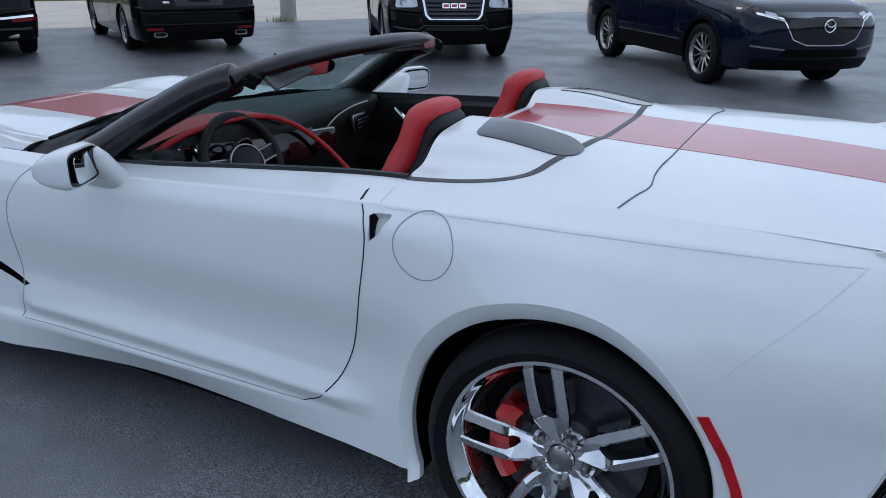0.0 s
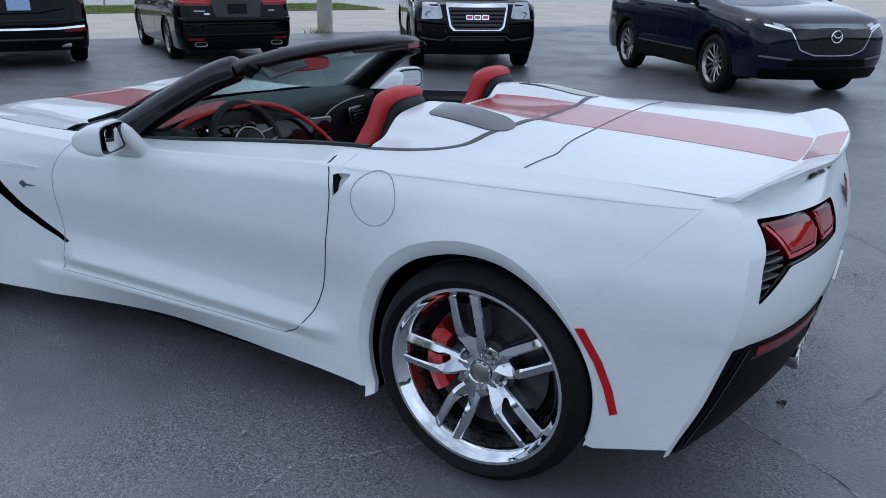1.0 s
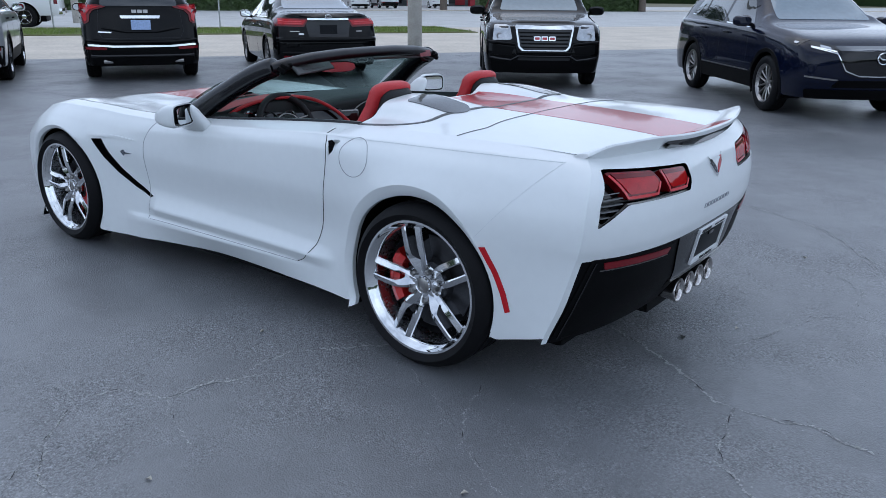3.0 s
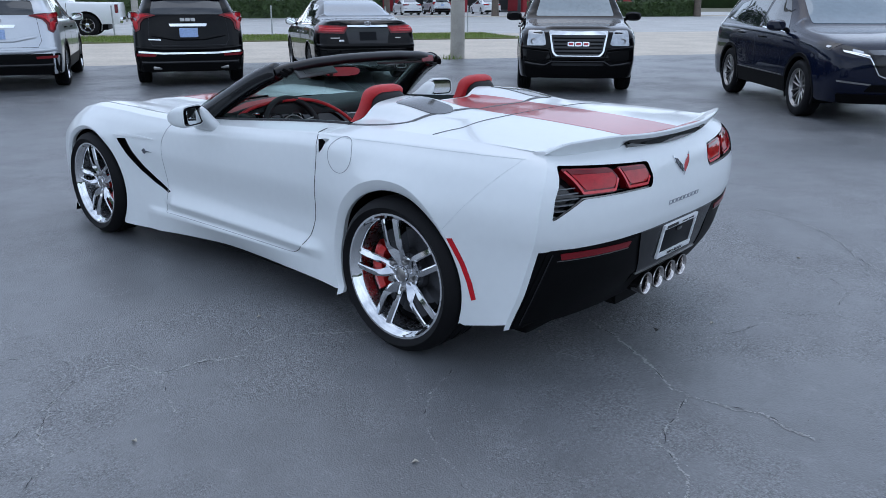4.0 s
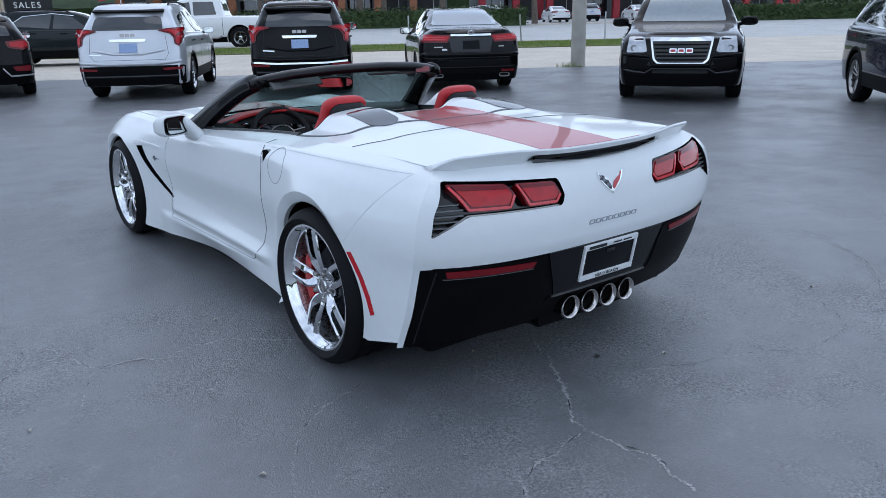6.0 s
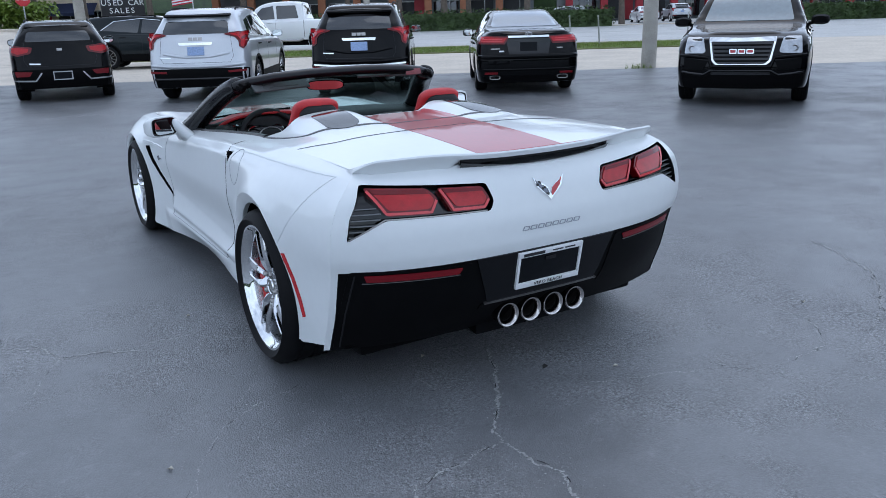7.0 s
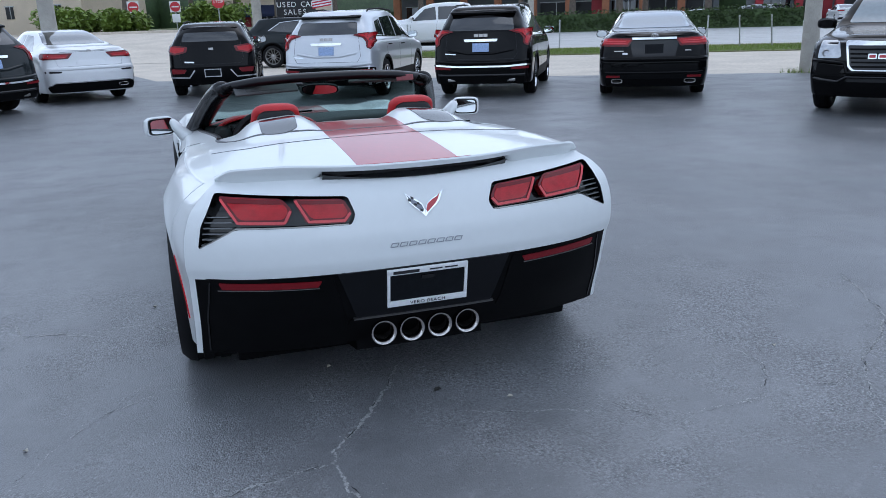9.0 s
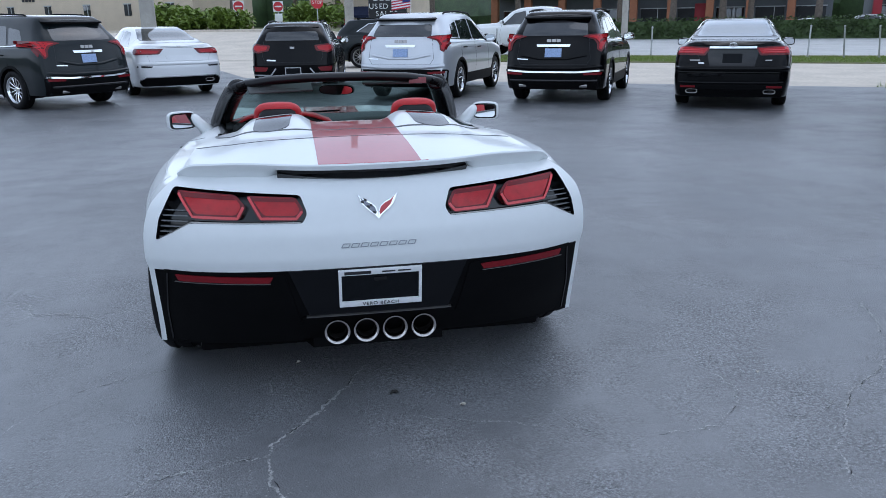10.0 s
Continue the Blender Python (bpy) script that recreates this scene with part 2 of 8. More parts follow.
class Skin:
    """A surface on which panels and lines are laid."""

    def __init__(self, *bms):
        from mathutils import bvhtree
        verts, faces = [], []
        for bm in bms:
            base = len(verts)
            bm.verts.index_update()
            verts += [v.co.copy() for v in bm.verts]
            faces += [[base + v.index for v in f.verts] for f in bm.faces]
        self.tree = bvhtree.BVHTree.FromPolygons(verts, faces)

    def on(self, side, a, b):
        src, way = WAYS[side]
        way = Vector(way)
        p, n, _, _ = self.tree.ray_cast(Vector(src(a, b)), way)
        if p is None:
            return None, None
        return p, (-n if n.dot(way) > 0 else n)


def smooth_poly(pts, r=0.0, n=4):
    """Rounds the corners of a polygon."""
    if not r:
        return pts
    out, k = [], len(pts)
    for i in range(k):
        p, a, b = Vector(pts[i]), Vector(pts[i - 1]), Vector(pts[(i + 1) % k])
        da, db = (a - p), (b - p)
        ra, rb = min(r, da.length * 0.45), min(r, db.length * 0.45)
        s, e = p + da.normalized() * ra, p + db.normalized() * rb
        for j in range(n + 1):
            q = j / n
            out.append(tuple((1 - q) ** 2 * s + 2 * q * (1 - q) * p + q * q * e))
    return out


def panel(name, pts, skin, side, material, parent, off=0.004, res=0.03, r=0.0, label="", sink=0.012):
    """A plate of its own thickness that follows the skin inside an outline."""
    pts = smooth_poly(pts, r)
    bm = bmesh.new()
    bm.faces.new([bm.verts.new((a, b, 0)) for a, b in pts])
    for axis in (0, 1):
        lo, hi = min(p[axis] for p in pts), max(p[axis] for p in pts)
        k = max(1, int((hi - lo) / res))
        for i in range(1, k):
            no = Vector((1, 0, 0)) if axis == 0 else Vector((0, 1, 0))
            bmesh.ops.bisect_plane(bm, geom=bm.verts[:] + bm.edges[:] + bm.faces[:], plane_co=no * (lo + (hi - lo) * i / k), plane_no=no, dist=1e-5)
    bmesh.ops.triangulate(bm, faces=[f for f in bm.faces if len(f.verts) > 4])
    place, last = {}, None
    for v in bm.verts:
        p, n = skin.on(side, v.co.x, v.co.y)
        place[v] = (p, n)
    good = [(v.co.copy(), place[v]) for v in bm.verts if place[v][0] is not None]
    if not good:
        bm.free()
        return None
    src, way = WAYS[side]
    for v in bm.verts:
        if place[v][0] is None:
            near = min(good, key=lambda g: (g[0] - v.co).length)[1]
            o, w = Vector(src(v.co.x, v.co.y)), Vector(way)
            place[v] = (o + w * ((near[0] - o).dot(w)), near[1])
    rim = [e for e in bm.edges if len(e.link_faces) == 1]
    low = {}
    for v in {v for e in rim for v in e.verts}:
        p, n = place[v]
        low[v] = bm.verts.new(p - n * sink)
    for e in rim:
        a, b = e.verts
        bm.faces.new([a, b, low[b], low[a]])
    for v, (p, n) in place.items():
        v.co = p + n * off
    return part(name, bm, material, parent, label, angle=30)


def rounded(pts, times=2):
    """Cuts the corners of an open line."""
    for _ in range(times):
        out = [pts[0]]
        for (ax, ay), (bx, by) in zip(pts, pts[1:]):
            out += [(ax * 0.75 + bx * 0.25, ay * 0.75 + by * 0.25), (ax * 0.25 + bx * 0.75, ay * 0.25 + by * 0.75)]
        pts = out + [pts[-1]]
    return pts


def rounded3(pts, times=2):
    """Cuts the corners of an open line in space."""
    pts = [Vector(p) for p in pts]
    for _ in range(times):
        pts = [pts[0]] + [q for a, b in zip(pts, pts[1:]) for q in (a.lerp(b, 0.25), a.lerp(b, 0.75))] + [pts[-1]]
    return pts


def resample(pts, step):
    out = [Vector(pts[0])]
    for a, b in zip(pts, pts[1:]):
        a, b = Vector(a), Vector(b)
        k = max(1, int((b - a).length / step))
        out += [a.lerp(b, (i + 1) / k) for i in range(k)]
    return out


def seam(name, pts, skin, side, material, parent, width=0.004, off=0.0012, step=0.015, label=""):
    """A narrow strip along a line on the skin."""
    line = resample(pts, step)
    bm = bmesh.new()
    rows = []
    for k, q in enumerate(line):
        d = (line[min(k + 1, len(line) - 1)] - line[max(k - 1, 0)]).normalized()
        s = Vector((-d.y, d.x)) * width / 2
        row = []
        for f in (-1, 1):
            p, n = skin.on(side, *(q + s * f))
            if p is None:
                row = None
                break
            row += [p - n * 0.004, p + n * off] if f < 0 else [p + n * off, p - n * 0.004]
        if row:
            rows.append(row)
    if len(rows) > 1:
        sheet(bm, rows)
    return part(name, bm, material, parent, label)


def cut_arch(bm, yc, zc, radius, band, skin=None):
    """Opens a wheel arch in a side skin, its radius a function of the angle, and pulls the edge onto the line."""
    c = Vector((yc, zc))

    def far(p):
        d = Vector((p.y, p.z)) - c
        return d, d.length - radius(math.degrees(math.atan2(d.y, d.x)))
    bmesh.ops.delete(bm, geom=[f for f in bm.faces if far(f.calc_center_median())[1] < 0], context="FACES")
    for e in bm.edges:
        if len(e.link_faces) == 1:
            for v in e.verts:
                d, gap = far(v.co)
                if abs(gap) < 3.2 * band:
                    d = d.normalized() * (d.length - gap)
                    v.co.y, v.co.z = c.x + d.x, c.y + d.y
                    p = skin.on("right", v.co.y, v.co.z)[0] if skin else None
                    if p is not None:
                        v.co.x = p.x


def inside(pts, a, b):
    """Whether (a, b) lies in the polygon."""
    hit = False
    for (ax, ay), (bx, by) in zip(pts, pts[1:] + pts[:1]):
        if (ay > b) != (by > b) and a < ax + (b - ay) * (bx - ax) / (by - ay):
            hit = not hit
    return hit


def open_outline(bm, pts, axis):
    """Cuts an opening with a clean edge into a skin, along a line of sight parallel to x or y."""
    lo, hi = [min(p[k] for p in pts) - 0.03 for k in (0, 1)], [max(p[k] for p in pts) + 0.03 for k in (0, 1)]

    def flat_(v):
        return (v.x if axis == "y" else v.y), v.z

    def near():
        fs = [f for f in bm.faces if all(lo[k] < flat_(f.calc_center_median())[k] < hi[k] for k in (0, 1))]
        return list({v for f in fs for v in f.verts}) + list({e for f in fs for e in f.edges}) + fs
    for (ax, az), (bx, bz) in zip(pts, pts[1:] + pts[:1]):
        no = Vector((bz - az, ax - bx))
        no.normalize()
        co, pn = ((ax, 0, az), (no.x, 0, no.y)) if axis == "y" else ((0, ax, az), (0, no.x, no.y))
        bmesh.ops.bisect_plane(bm, geom=near(), plane_co=co, plane_no=pn, dist=1e-4)
    bmesh.ops.delete(bm, geom=[f for f in bm.faces if inside(pts, *flat_(f.calc_center_median()))], context="FACES")


def text_part(name, words, size, m, material, parent, depth=0.002, label="", spacing=1.0, sx=1.0):
    cu = bpy.data.curves.new(name, "FONT")
    cu.body, cu.size, cu.extrude, cu.align_x, cu.align_y, cu.space_character = words, size, depth, "CENTER", "CENTER", spacing
    tmp = bpy.data.objects.new(name, cu)
    scene.collection.objects.link(tmp)
    me = bpy.data.meshes.new_from_object(tmp)
    bpy.data.objects.remove(tmp)
    me.transform(m @ Matrix.Diagonal((sx, 1, 1, 1)))
    me.materials.append(material)
    ob = new(name, me)
    ob.parent = parent
    return tagged(ob, label)
BLACK_PAINT = mat("black_car_paint", (0.0014, 0.0015, 0.0021), 0.25, coat=0.5, vary=0.1, scale=3.0, spec=0.04)
BLUE_PAINT = mat("dark_blue_car_paint", (0.0018, 0.004, 0.016), 0.25, coat=0.9, vary=0.08, scale=3.0, spec=0.06)
GREY_PAINT = mat("dark_grey_car_paint", (0.008, 0.012, 0.014), 0.3, coat=0.6, vary=0.08, scale=3.0, spec=0.1)
for paint_, ior in ((BLACK_PAINT, 1.24), (BLUE_PAINT, 1.32), (GREY_PAINT, 1.28)):
    paint_.node_tree.nodes["Principled BSDF"].inputs["Coat Weight"].default_value = 1.0
    paint_.node_tree.nodes["Principled BSDF"].inputs["Coat IOR"].default_value = ior
SILVER_PAINT = mat("silver_car_paint", (0.55, 0.57, 0.60), 0.28, metal=0.35, coat=1.0, vary=0.03, scale=3.0)
PLAIN_WHITE = mat("plain_white_car_paint", (0.78, 0.79, 0.80), 0.35, coat=1.0, vary=0.02, scale=3.0)


# ---- wheels ----
def wheel(car, x, y, r, rim, width, style="twin", metal=CHROME, brake=True, n=56):
    """A wheel under its car: tyre, rim with spokes, disc, caliper, nuts and cap. The sign of x tells the side."""
    s = -1 if x < 0 else 1
    hub = new("wheel")
    hub.parent, hub.location = car, (x, y, r)
    w = width / 2
    bm = bmesh.new()
    prof = [(rim - 0.012, -w * 0.80), (rim + 0.010, -w * 0.92), (rim + (r - rim) * 0.45, -w * 1.02), (r - 0.030, -w * 0.96), (r - 0.008, -w * 0.80), (r, -w * 0.60)]
    for g in (-0.30, 0.0, 0.30):
        prof += [(r, (g - 0.06) * w * 1.6), (r - 0.007, (g - 0.05) * w * 1.6), (r - 0.007, (g + 0.05) * w * 1.6), (r, (g + 0.06) * w * 1.6)]
    prof += [(a, -b) for a, b in reversed(prof[:6])]
    lathe(bm, prof, n)
    part("tyre", bm, RUBBER, hub)
    f = s * w * 0.86
    bm = bmesh.new()
    lathe(bm, [(rim + 0.004, f), (rim + 0.006, f + s * 0.006), (rim - 0.003, f + s * 0.006), (rim - 0.008, f - s * 0.001), (rim * 0.950, f - s * 0.009), (rim * 0.935, f - s * 0.013), (rim * 0.898, f - s * 0.026), (rim * 0.888, f - s * 0.034)], n)
    part("rim", bm, CHROME if style == "twin" else metal, hub)
    bm = bmesh.new()
    lathe(bm, [(rim * 0.888, f - s * 0.034), (rim * 0.855, f - s * 0.085), (rim * 0.84, f - s * 0.125), (rim * 0.83, -f * 0.7), (rim - 0.004, -f), (rim + 0.004, -f)], n)
    part("barrel", bm, BARREL if style == "twin" else DARKSTEEL, hub)
    bm = bmesh.new()
    face = f - s * 0.022
    spokes = {"twin": 5, "five": 5, "ten": 10, "multi": 6}[style]
    for k in range(spokes):
        a0 = math.pi / 2 - (math.radians(12) if style == "twin" else 0) + 2 * math.pi * k / spokes
        ca, sa = math.cos(a0), math.sin(a0)

        def at_(rad, t, dep):
            return bm.verts.new((face + s * dep, rad * rim * ca - t * rim * sa, rad * rim * sa + t * rim * ca))

        if style == "twin":
            # two arms with an open slot between, which meet in a hollow wedge over the hub
            for d in (-1, 1):
                rings = []
                for q, lo, top, hi, dep, dip in ((0.13, 0.0, 0.035, 0.075, -0.026, 0.004), (0.21, 0.0, 0.055, 0.105, -0.018, 0.010), (0.30, 0.0, 0.095, 0.150, -0.008, 0.020), (0.38, 0.0, 0.118, 0.170, -0.001, 0.028), (0.42, 0.045, 0.122, 0.173, 0.001, 0.020),
                                                 (0.48, 0.066, 0.100, 0.186, 0.004, 0.006), (0.60, 0.076, 0.098, 0.188, 0.006, 0.004), (0.80, 0.082, 0.100, 0.188, 0.006, 0.003), (0.90, 0.080, 0.102, 0.192, 0.005, 0.003), (0.935, 0.065, 0.112, 0.200, 0.003, 0.004), (0.965, 0.0, 0.112, 0.225, 0.000, 0.006)):
                    rings.append([at_(q, d * lo, dep - 0.046), at_(q, d * lo, dep - dip), at_(q, d * top, dep), at_(q, d * (hi - 0.012), dep - 0.006), at_(q, d * hi, dep - 0.012), at_(q, d * hi * 0.97, dep - 0.052)])
                for ra, rb in zip(rings, rings[1:]):
                    for i in range(6):
                        bm.faces.new([ra[i], ra[(i + 1) % 6], rb[(i + 1) % 6], rb[i]])
                bm.faces.new(rings[0]), bm.faces.new(rings[-1])
            continue
        for d in ((-1, 1) if style == "multi" else (0,)):
            rings = []
            for q, half, dep in ((0.15, 0.07, -0.030), (0.40, 0.050, -0.008), (0.70, 0.045, 0.004), (0.965, 0.055, 0.004)):
                off = (0.05 + 0.17 * q) * d
                rings.append([at_(q, off - half, dep - 0.035), at_(q, off - half, dep - 0.010), at_(q, off - half * 0.3, dep), at_(q, off + half * 0.3, dep), at_(q, off + half, dep - 0.010), at_(q, off + half, dep - 0.035)])
            for ra, rb in zip(rings, rings[1:]):
                for i in range(6):
                    bm.faces.new([ra[i], ra[(i + 1) % 6], rb[(i + 1) % 6], rb[i]])
            bm.faces.new(rings[0]), bm.faces.new(rings[-1])
    lathe(bm, [(0.0, face - s * 0.024), (rim * 0.20, face - s * 0.024), (rim * 0.31, face - s * 0.034), (rim * 0.33, face - s * 0.075)], 30)
    part("spokes", bm, metal, hub, angle=25)
    bm = bmesh.new()
    lathe(bm, [(0.0, face - s * 0.018), (rim * 0.10, face - s * 0.019), (rim * 0.125, face - s * 0.024), (rim * 0.13, face - s * 0.040)], 28)
    cap = part("centre_cap", bm, STEEL, hub)
    if style == "twin":
        bm = bmesh.new()
        lathe(bm, [(rim * 0.118, face - s * 0.016), (rim * 0.128, face - s * 0.012), (rim * 0.138, face - s * 0.018)], 28)
        part("cap_ring", bm, CHROME, cap)
    if brake:
        bm = bmesh.new()
        lathe(bm, [(0.03, f - s * 0.10), (rim * 0.72, f - s * 0.10), (rim * 0.72, f - s * 0.125), (0.03, f - s * 0.125)], 40)
        lathe(bm, [(rim * 0.40, f - s * 0.10), (rim * 0.36, f - s * 0.075), (0.0, f - s * 0.075)], 30)
        part("brake_disc", bm, DARKSTEEL, hub)
        bm = bmesh.new()
        lathe(bm, [(rim - 0.046, f - s * 0.10), (0.03, f - s * 0.155)], 32)
        part("dust_shield", bm, TRIM, hub)
        bm = bmesh.new()
        ring = []
        for k in range(9):
            a = math.radians(138 + 78 * k / 8) if y < 1.5 else math.radians(-38 + 72 * k / 8)
            ca, sa = math.cos(a), math.sin(a)
            a_r, b_r = rim * 0.50, rim * 0.69
            ring.append([(f - s * 0.055, -b_r * ca, b_r * sa), (f - s * 0.045, -(a_r + b_r) / 2 * ca, (a_r + b_r) / 2 * sa), (f - s * 0.055, -a_r * ca, a_r * sa), (f - s * 0.135, -a_r * ca, a_r * sa), (f - s * 0.135, -b_r * ca, b_r * sa), (f - s * 0.055, -b_r * ca, b_r * sa)])
        sheet(bm, ring)
        bmesh.ops.holes_fill(bm, edges=bm.edges[:])
        part("caliper", bm, CALIPER, hub, "red brake caliper")
        for k in range(5):
            a = math.pi / 2 - math.radians(12) + math.pi / 5 + 2 * math.pi * k / 5
            bm = bmesh.new()
            lathe(bm, [(0.0, face - s * 0.004), (0.008, face - s * 0.004), (0.012, face - s * 0.010), (0.013, face - s * 0.034)], 6, Matrix.Translation((0, 0.064 * math.cos(a), 0.064 * math.sin(a))))
            part("lug_nut", bm, STEEL, hub)
    else:
        # a black disc closes the wheel, painting the shade between the spokes
        bm = bmesh.new()
        lathe(bm, [(0.0, f - s * 0.11), (rim * 0.95, f - s * 0.11)], 24)
        part("brake_disc", bm, SOOT_SHADE, hub)
    return hub


# ---- the white convertible: x across, y ahead, rear axle at y = 0 ----
HY = [-0.66, -0.55, -0.30, 0.0, 0.30, 0.60, 1.0, 1.4, 1.8, 2.1, 2.4, 2.71, 2.95, 3.2, 3.45, 3.60]
HX = [
    [0.85, 0.855, 0.876, 0.890, 0.872, 0.845, 0.795, 0.775, 0.80, 0.845, 0.885, 0.895, 0.88, 0.82, 0.64, 0.30],
    [0.85, 0.862, 0.884, 0.912, 0.868, 0.846, 0.838, 0.836, 0.838, 0.855, 0.885, 0.905, 0.895, 0.84, 0.68, 0.33],
    [0.845, 0.864, 0.892, 0.928, 0.872, 0.834, 0.826, 0.826, 0.832, 0.850, 0.890, 0.918, 0.905, 0.85, 0.70, 0.35],
    [0.862, 0.880, 0.904, 0.936, 0.890, 0.866, 0.862, 0.860, 0.860, 0.868, 0.893, 0.925, 0.905, 0.84, 0.68, 0.34],
    [0.826, 0.844, 0.866, 0.884, 0.868, 0.856, 0.848, 0.846, 0.846, 0.850, 0.862, 0.872, 0.85, 0.78, 0.62, 0.32],
    [0.762, 0.780, 0.798, 0.814, 0.818, 0.817, 0.814, 0.816, 0.816, 0.814, 0.812, 0.81, 0.78, 0.70, 0.54, 0.29],
    [0.700, 0.708, 0.716, 0.718, 0.692, 0.665, 0.700, 0.740, 0.745, 0.745, 0.745, 0.74, 0.70, 0.62, 0.47, 0.26],
]
HZ = [
    [0.26, 0.236, 0.198, 0.185, 0.170, 0.172, 0.165, 0.158, 0.140, 0.128, 0.122, 0.125, 0.13, 0.15, 0.18, 0.20],
    [0.36, 0.330, 0.300, 0.290, 0.282, 0.275, 0.262, 0.250, 0.240, 0.232, 0.22, 0.24, 0.26, 0.27, 0.29, 0.30],
    [0.48, 0.470, 0.460, 0.450, 0.450, 0.450, 0.440, 0.430, 0.420, 0.420, 0.43, 0.44, 0.44, 0.42, 0.40, 0.38],
    [0.65, 0.655, 0.660, 0.660, 0.655, 0.650, 0.640, 0.630, 0.620, 0.615, 0.62, 0.625, 0.61, 0.57, 0.50, 0.45],
    [0.80, 0.800, 0.812, 0.822, 0.822, 0.815, 0.797, 0.775, 0.750, 0.738, 0.74, 0.748, 0.725, 0.66, 0.57, 0.50],
    [0.893, 0.897, 0.898, 0.893, 0.884, 0.873, 0.846, 0.823, 0.806, 0.806, 0.812, 0.812, 0.785, 0.71, 0.60, 0.53],
    [0.912, 0.916, 0.921, 0.921, 0.911, 0.898, 0.874, 0.845, 0.826, 0.822, 0.828, 0.828, 0.800, 0.725, 0.615, 0.54],
]
REAR_Z = [0.20, 0.24, 0.40, 0.562, 0.62, 0.697, 0.80, 0.872, 0.915]
REAR_Y = [-0.535, -0.545, -0.606, -0.656, -0.675, -0.684, -0.680, -0.655, -0.595]
REAR_X = [0.858, 0.856, 0.850, 0.850, 0.856, 0.852, 0.826, 0.768, 0.704]
MID_Z = [0.20, 0.30, 0.40, 0.50, 0.572, 0.62, 0.68, 0.75, 0.836, 0.89, 0.915]
MID_Y = [-0.65, -0.73, -0.79, -0.812, -0.829, -0.839, -0.838, -0.827, -0.805, -0.770, -0.745]


def side_rows(y, ny=None):
    x = [float(pchip(HY, r, y)) for r in HX]
    z = [float(pchip(HY, r, y)) for r in HZ]
    return x, z


def rear_lip(a):
    q = float(np.clip((158 - (a if a > -90 else a + 360)) / 55, 0, 1))
    return 0.003 + 0.040 * q * q * (3 - 2 * q) * (1 - 0.45 * float(np.clip((60 - a) / 70, 0, 1)) * (a > -90))


def rear_open(a):
    a = a if a > -90 else a + 360
    return 0.370 + 0.030 * float(np.clip((70 - a) / 70, 0, 1)) - 0.010 * float(np.clip((a - 100) / 40, 0, 1))


def front_open(a):
    return 0.352


def front_lip(a):
    return 0.018


def hero_side():
    """Half of the flank, from sill to crest, as a fine skin on the right side."""
    bm = bmesh.new()
    ys = np.arange(-0.66, 3.601, 0.012)
    segs = [(0, 1, 12), (1, 5, 76), (5, 6, 6)]
    rows = []
    for y in ys:
        x, z = side_rows(y)
        line = []
        for a, b, n in segs:
            v = np.linspace(a, b, n + 1)[(1 if a else 0):]
            line += list(zip(pchip(range(a, b + 1), x[a:b + 1], v), pchip(range(a, b + 1), z[a:b + 1], v)))
        w = float(np.clip((-0.15 - y) / 0.51, 0, 1)) ** 1.6
        row = []
        for px, pz in line:
            ye, xe = float(pchip(REAR_Z, REAR_Y, pz)), float(pchip(REAR_Z, REAR_X, pz))
            py = y + w * (ye + 0.66)
            w2 = w ** 2
            px = px * (1 - w2) + xe * w2
            # the flare that rings the rear and front openings
            for yc, zc, r in ((0.01, 0.34, 0.40), (2.71, 0.327, 0.372)):
                d = math.hypot(py - yc, pz - zc) - r
                px += 0.009 * math.exp(-(max(d, 0) / 0.06) ** 2) * float(np.clip((py - yc + 0.45) / 0.3, 0, 1))
            # the sill stands out under the door's lower edge
            px += 0.013 * float(np.clip((py - 0.62) / 0.25, 0, 1) * np.clip((2.15 - py) / 0.12, 0, 1)) / (1 + math.exp((pz - 0.268) / 0.0035))
            # the pressed crease along the lower door: a ledge that swells outwards, then tucks in towards the sill
            span = float(np.clip((py - 0.50) / 0.14, 0, 1) * np.clip((1.96 - py) / 0.10, 0, 1))
            above = 0.055 + 0.055 * float(np.clip((py - 0.6) / 1.2, 0, 1))
            k = (pz - 0.326) / above if pz > 0.326 else (0.326 - pz) / 0.050
            px += 0.030 * span * max(0.0, 1 - k) ** (1.3 if pz > 0.326 else 1.0)
            row.append((px, py, pz))
        rows.append(row)
    sheet(bm, rows)
    whole = Skin(bm)
    cut_arch(bm, 0.01, 0.34, lambda a: rear_open(a) + rear_lip(a), 0.0065, whole)
    cut_arch(bm, 2.71, 0.327, lambda a: 0.352 + front_lip(a), 0.0065, whole)
    return bm


def mirror_bm(bm):
    b = bm.copy()
    for v in b.verts:
        v.co.x = -v.co.x
    bmesh.ops.reverse_faces(b, faces=b.faces[:])
    return b


def deck_z(x, y):
    """Height of the rear deck with its two fairings behind the seats."""
    ax = abs(x)
    xc, zc = float(pchip(HY, HX[6], y)), float(pchip(HY, HZ[6], y))
    mid = float(pchip([-0.75, -0.5, -0.1, 0.24, 0.6], [0.916, 0.936, 0.955, 0.962, 0.956], y))
    z = mid + (zc - mid) * min(1, ax / xc) ** 2.6
    rise = float(np.clip((y - 0.02) / 0.42, 0, 1))
    rise = rise * rise * (3 - 2 * rise)
    z += 0.052 * rise * math.exp(-(abs(ax - 0.375) / 0.165) ** 6)
    return z


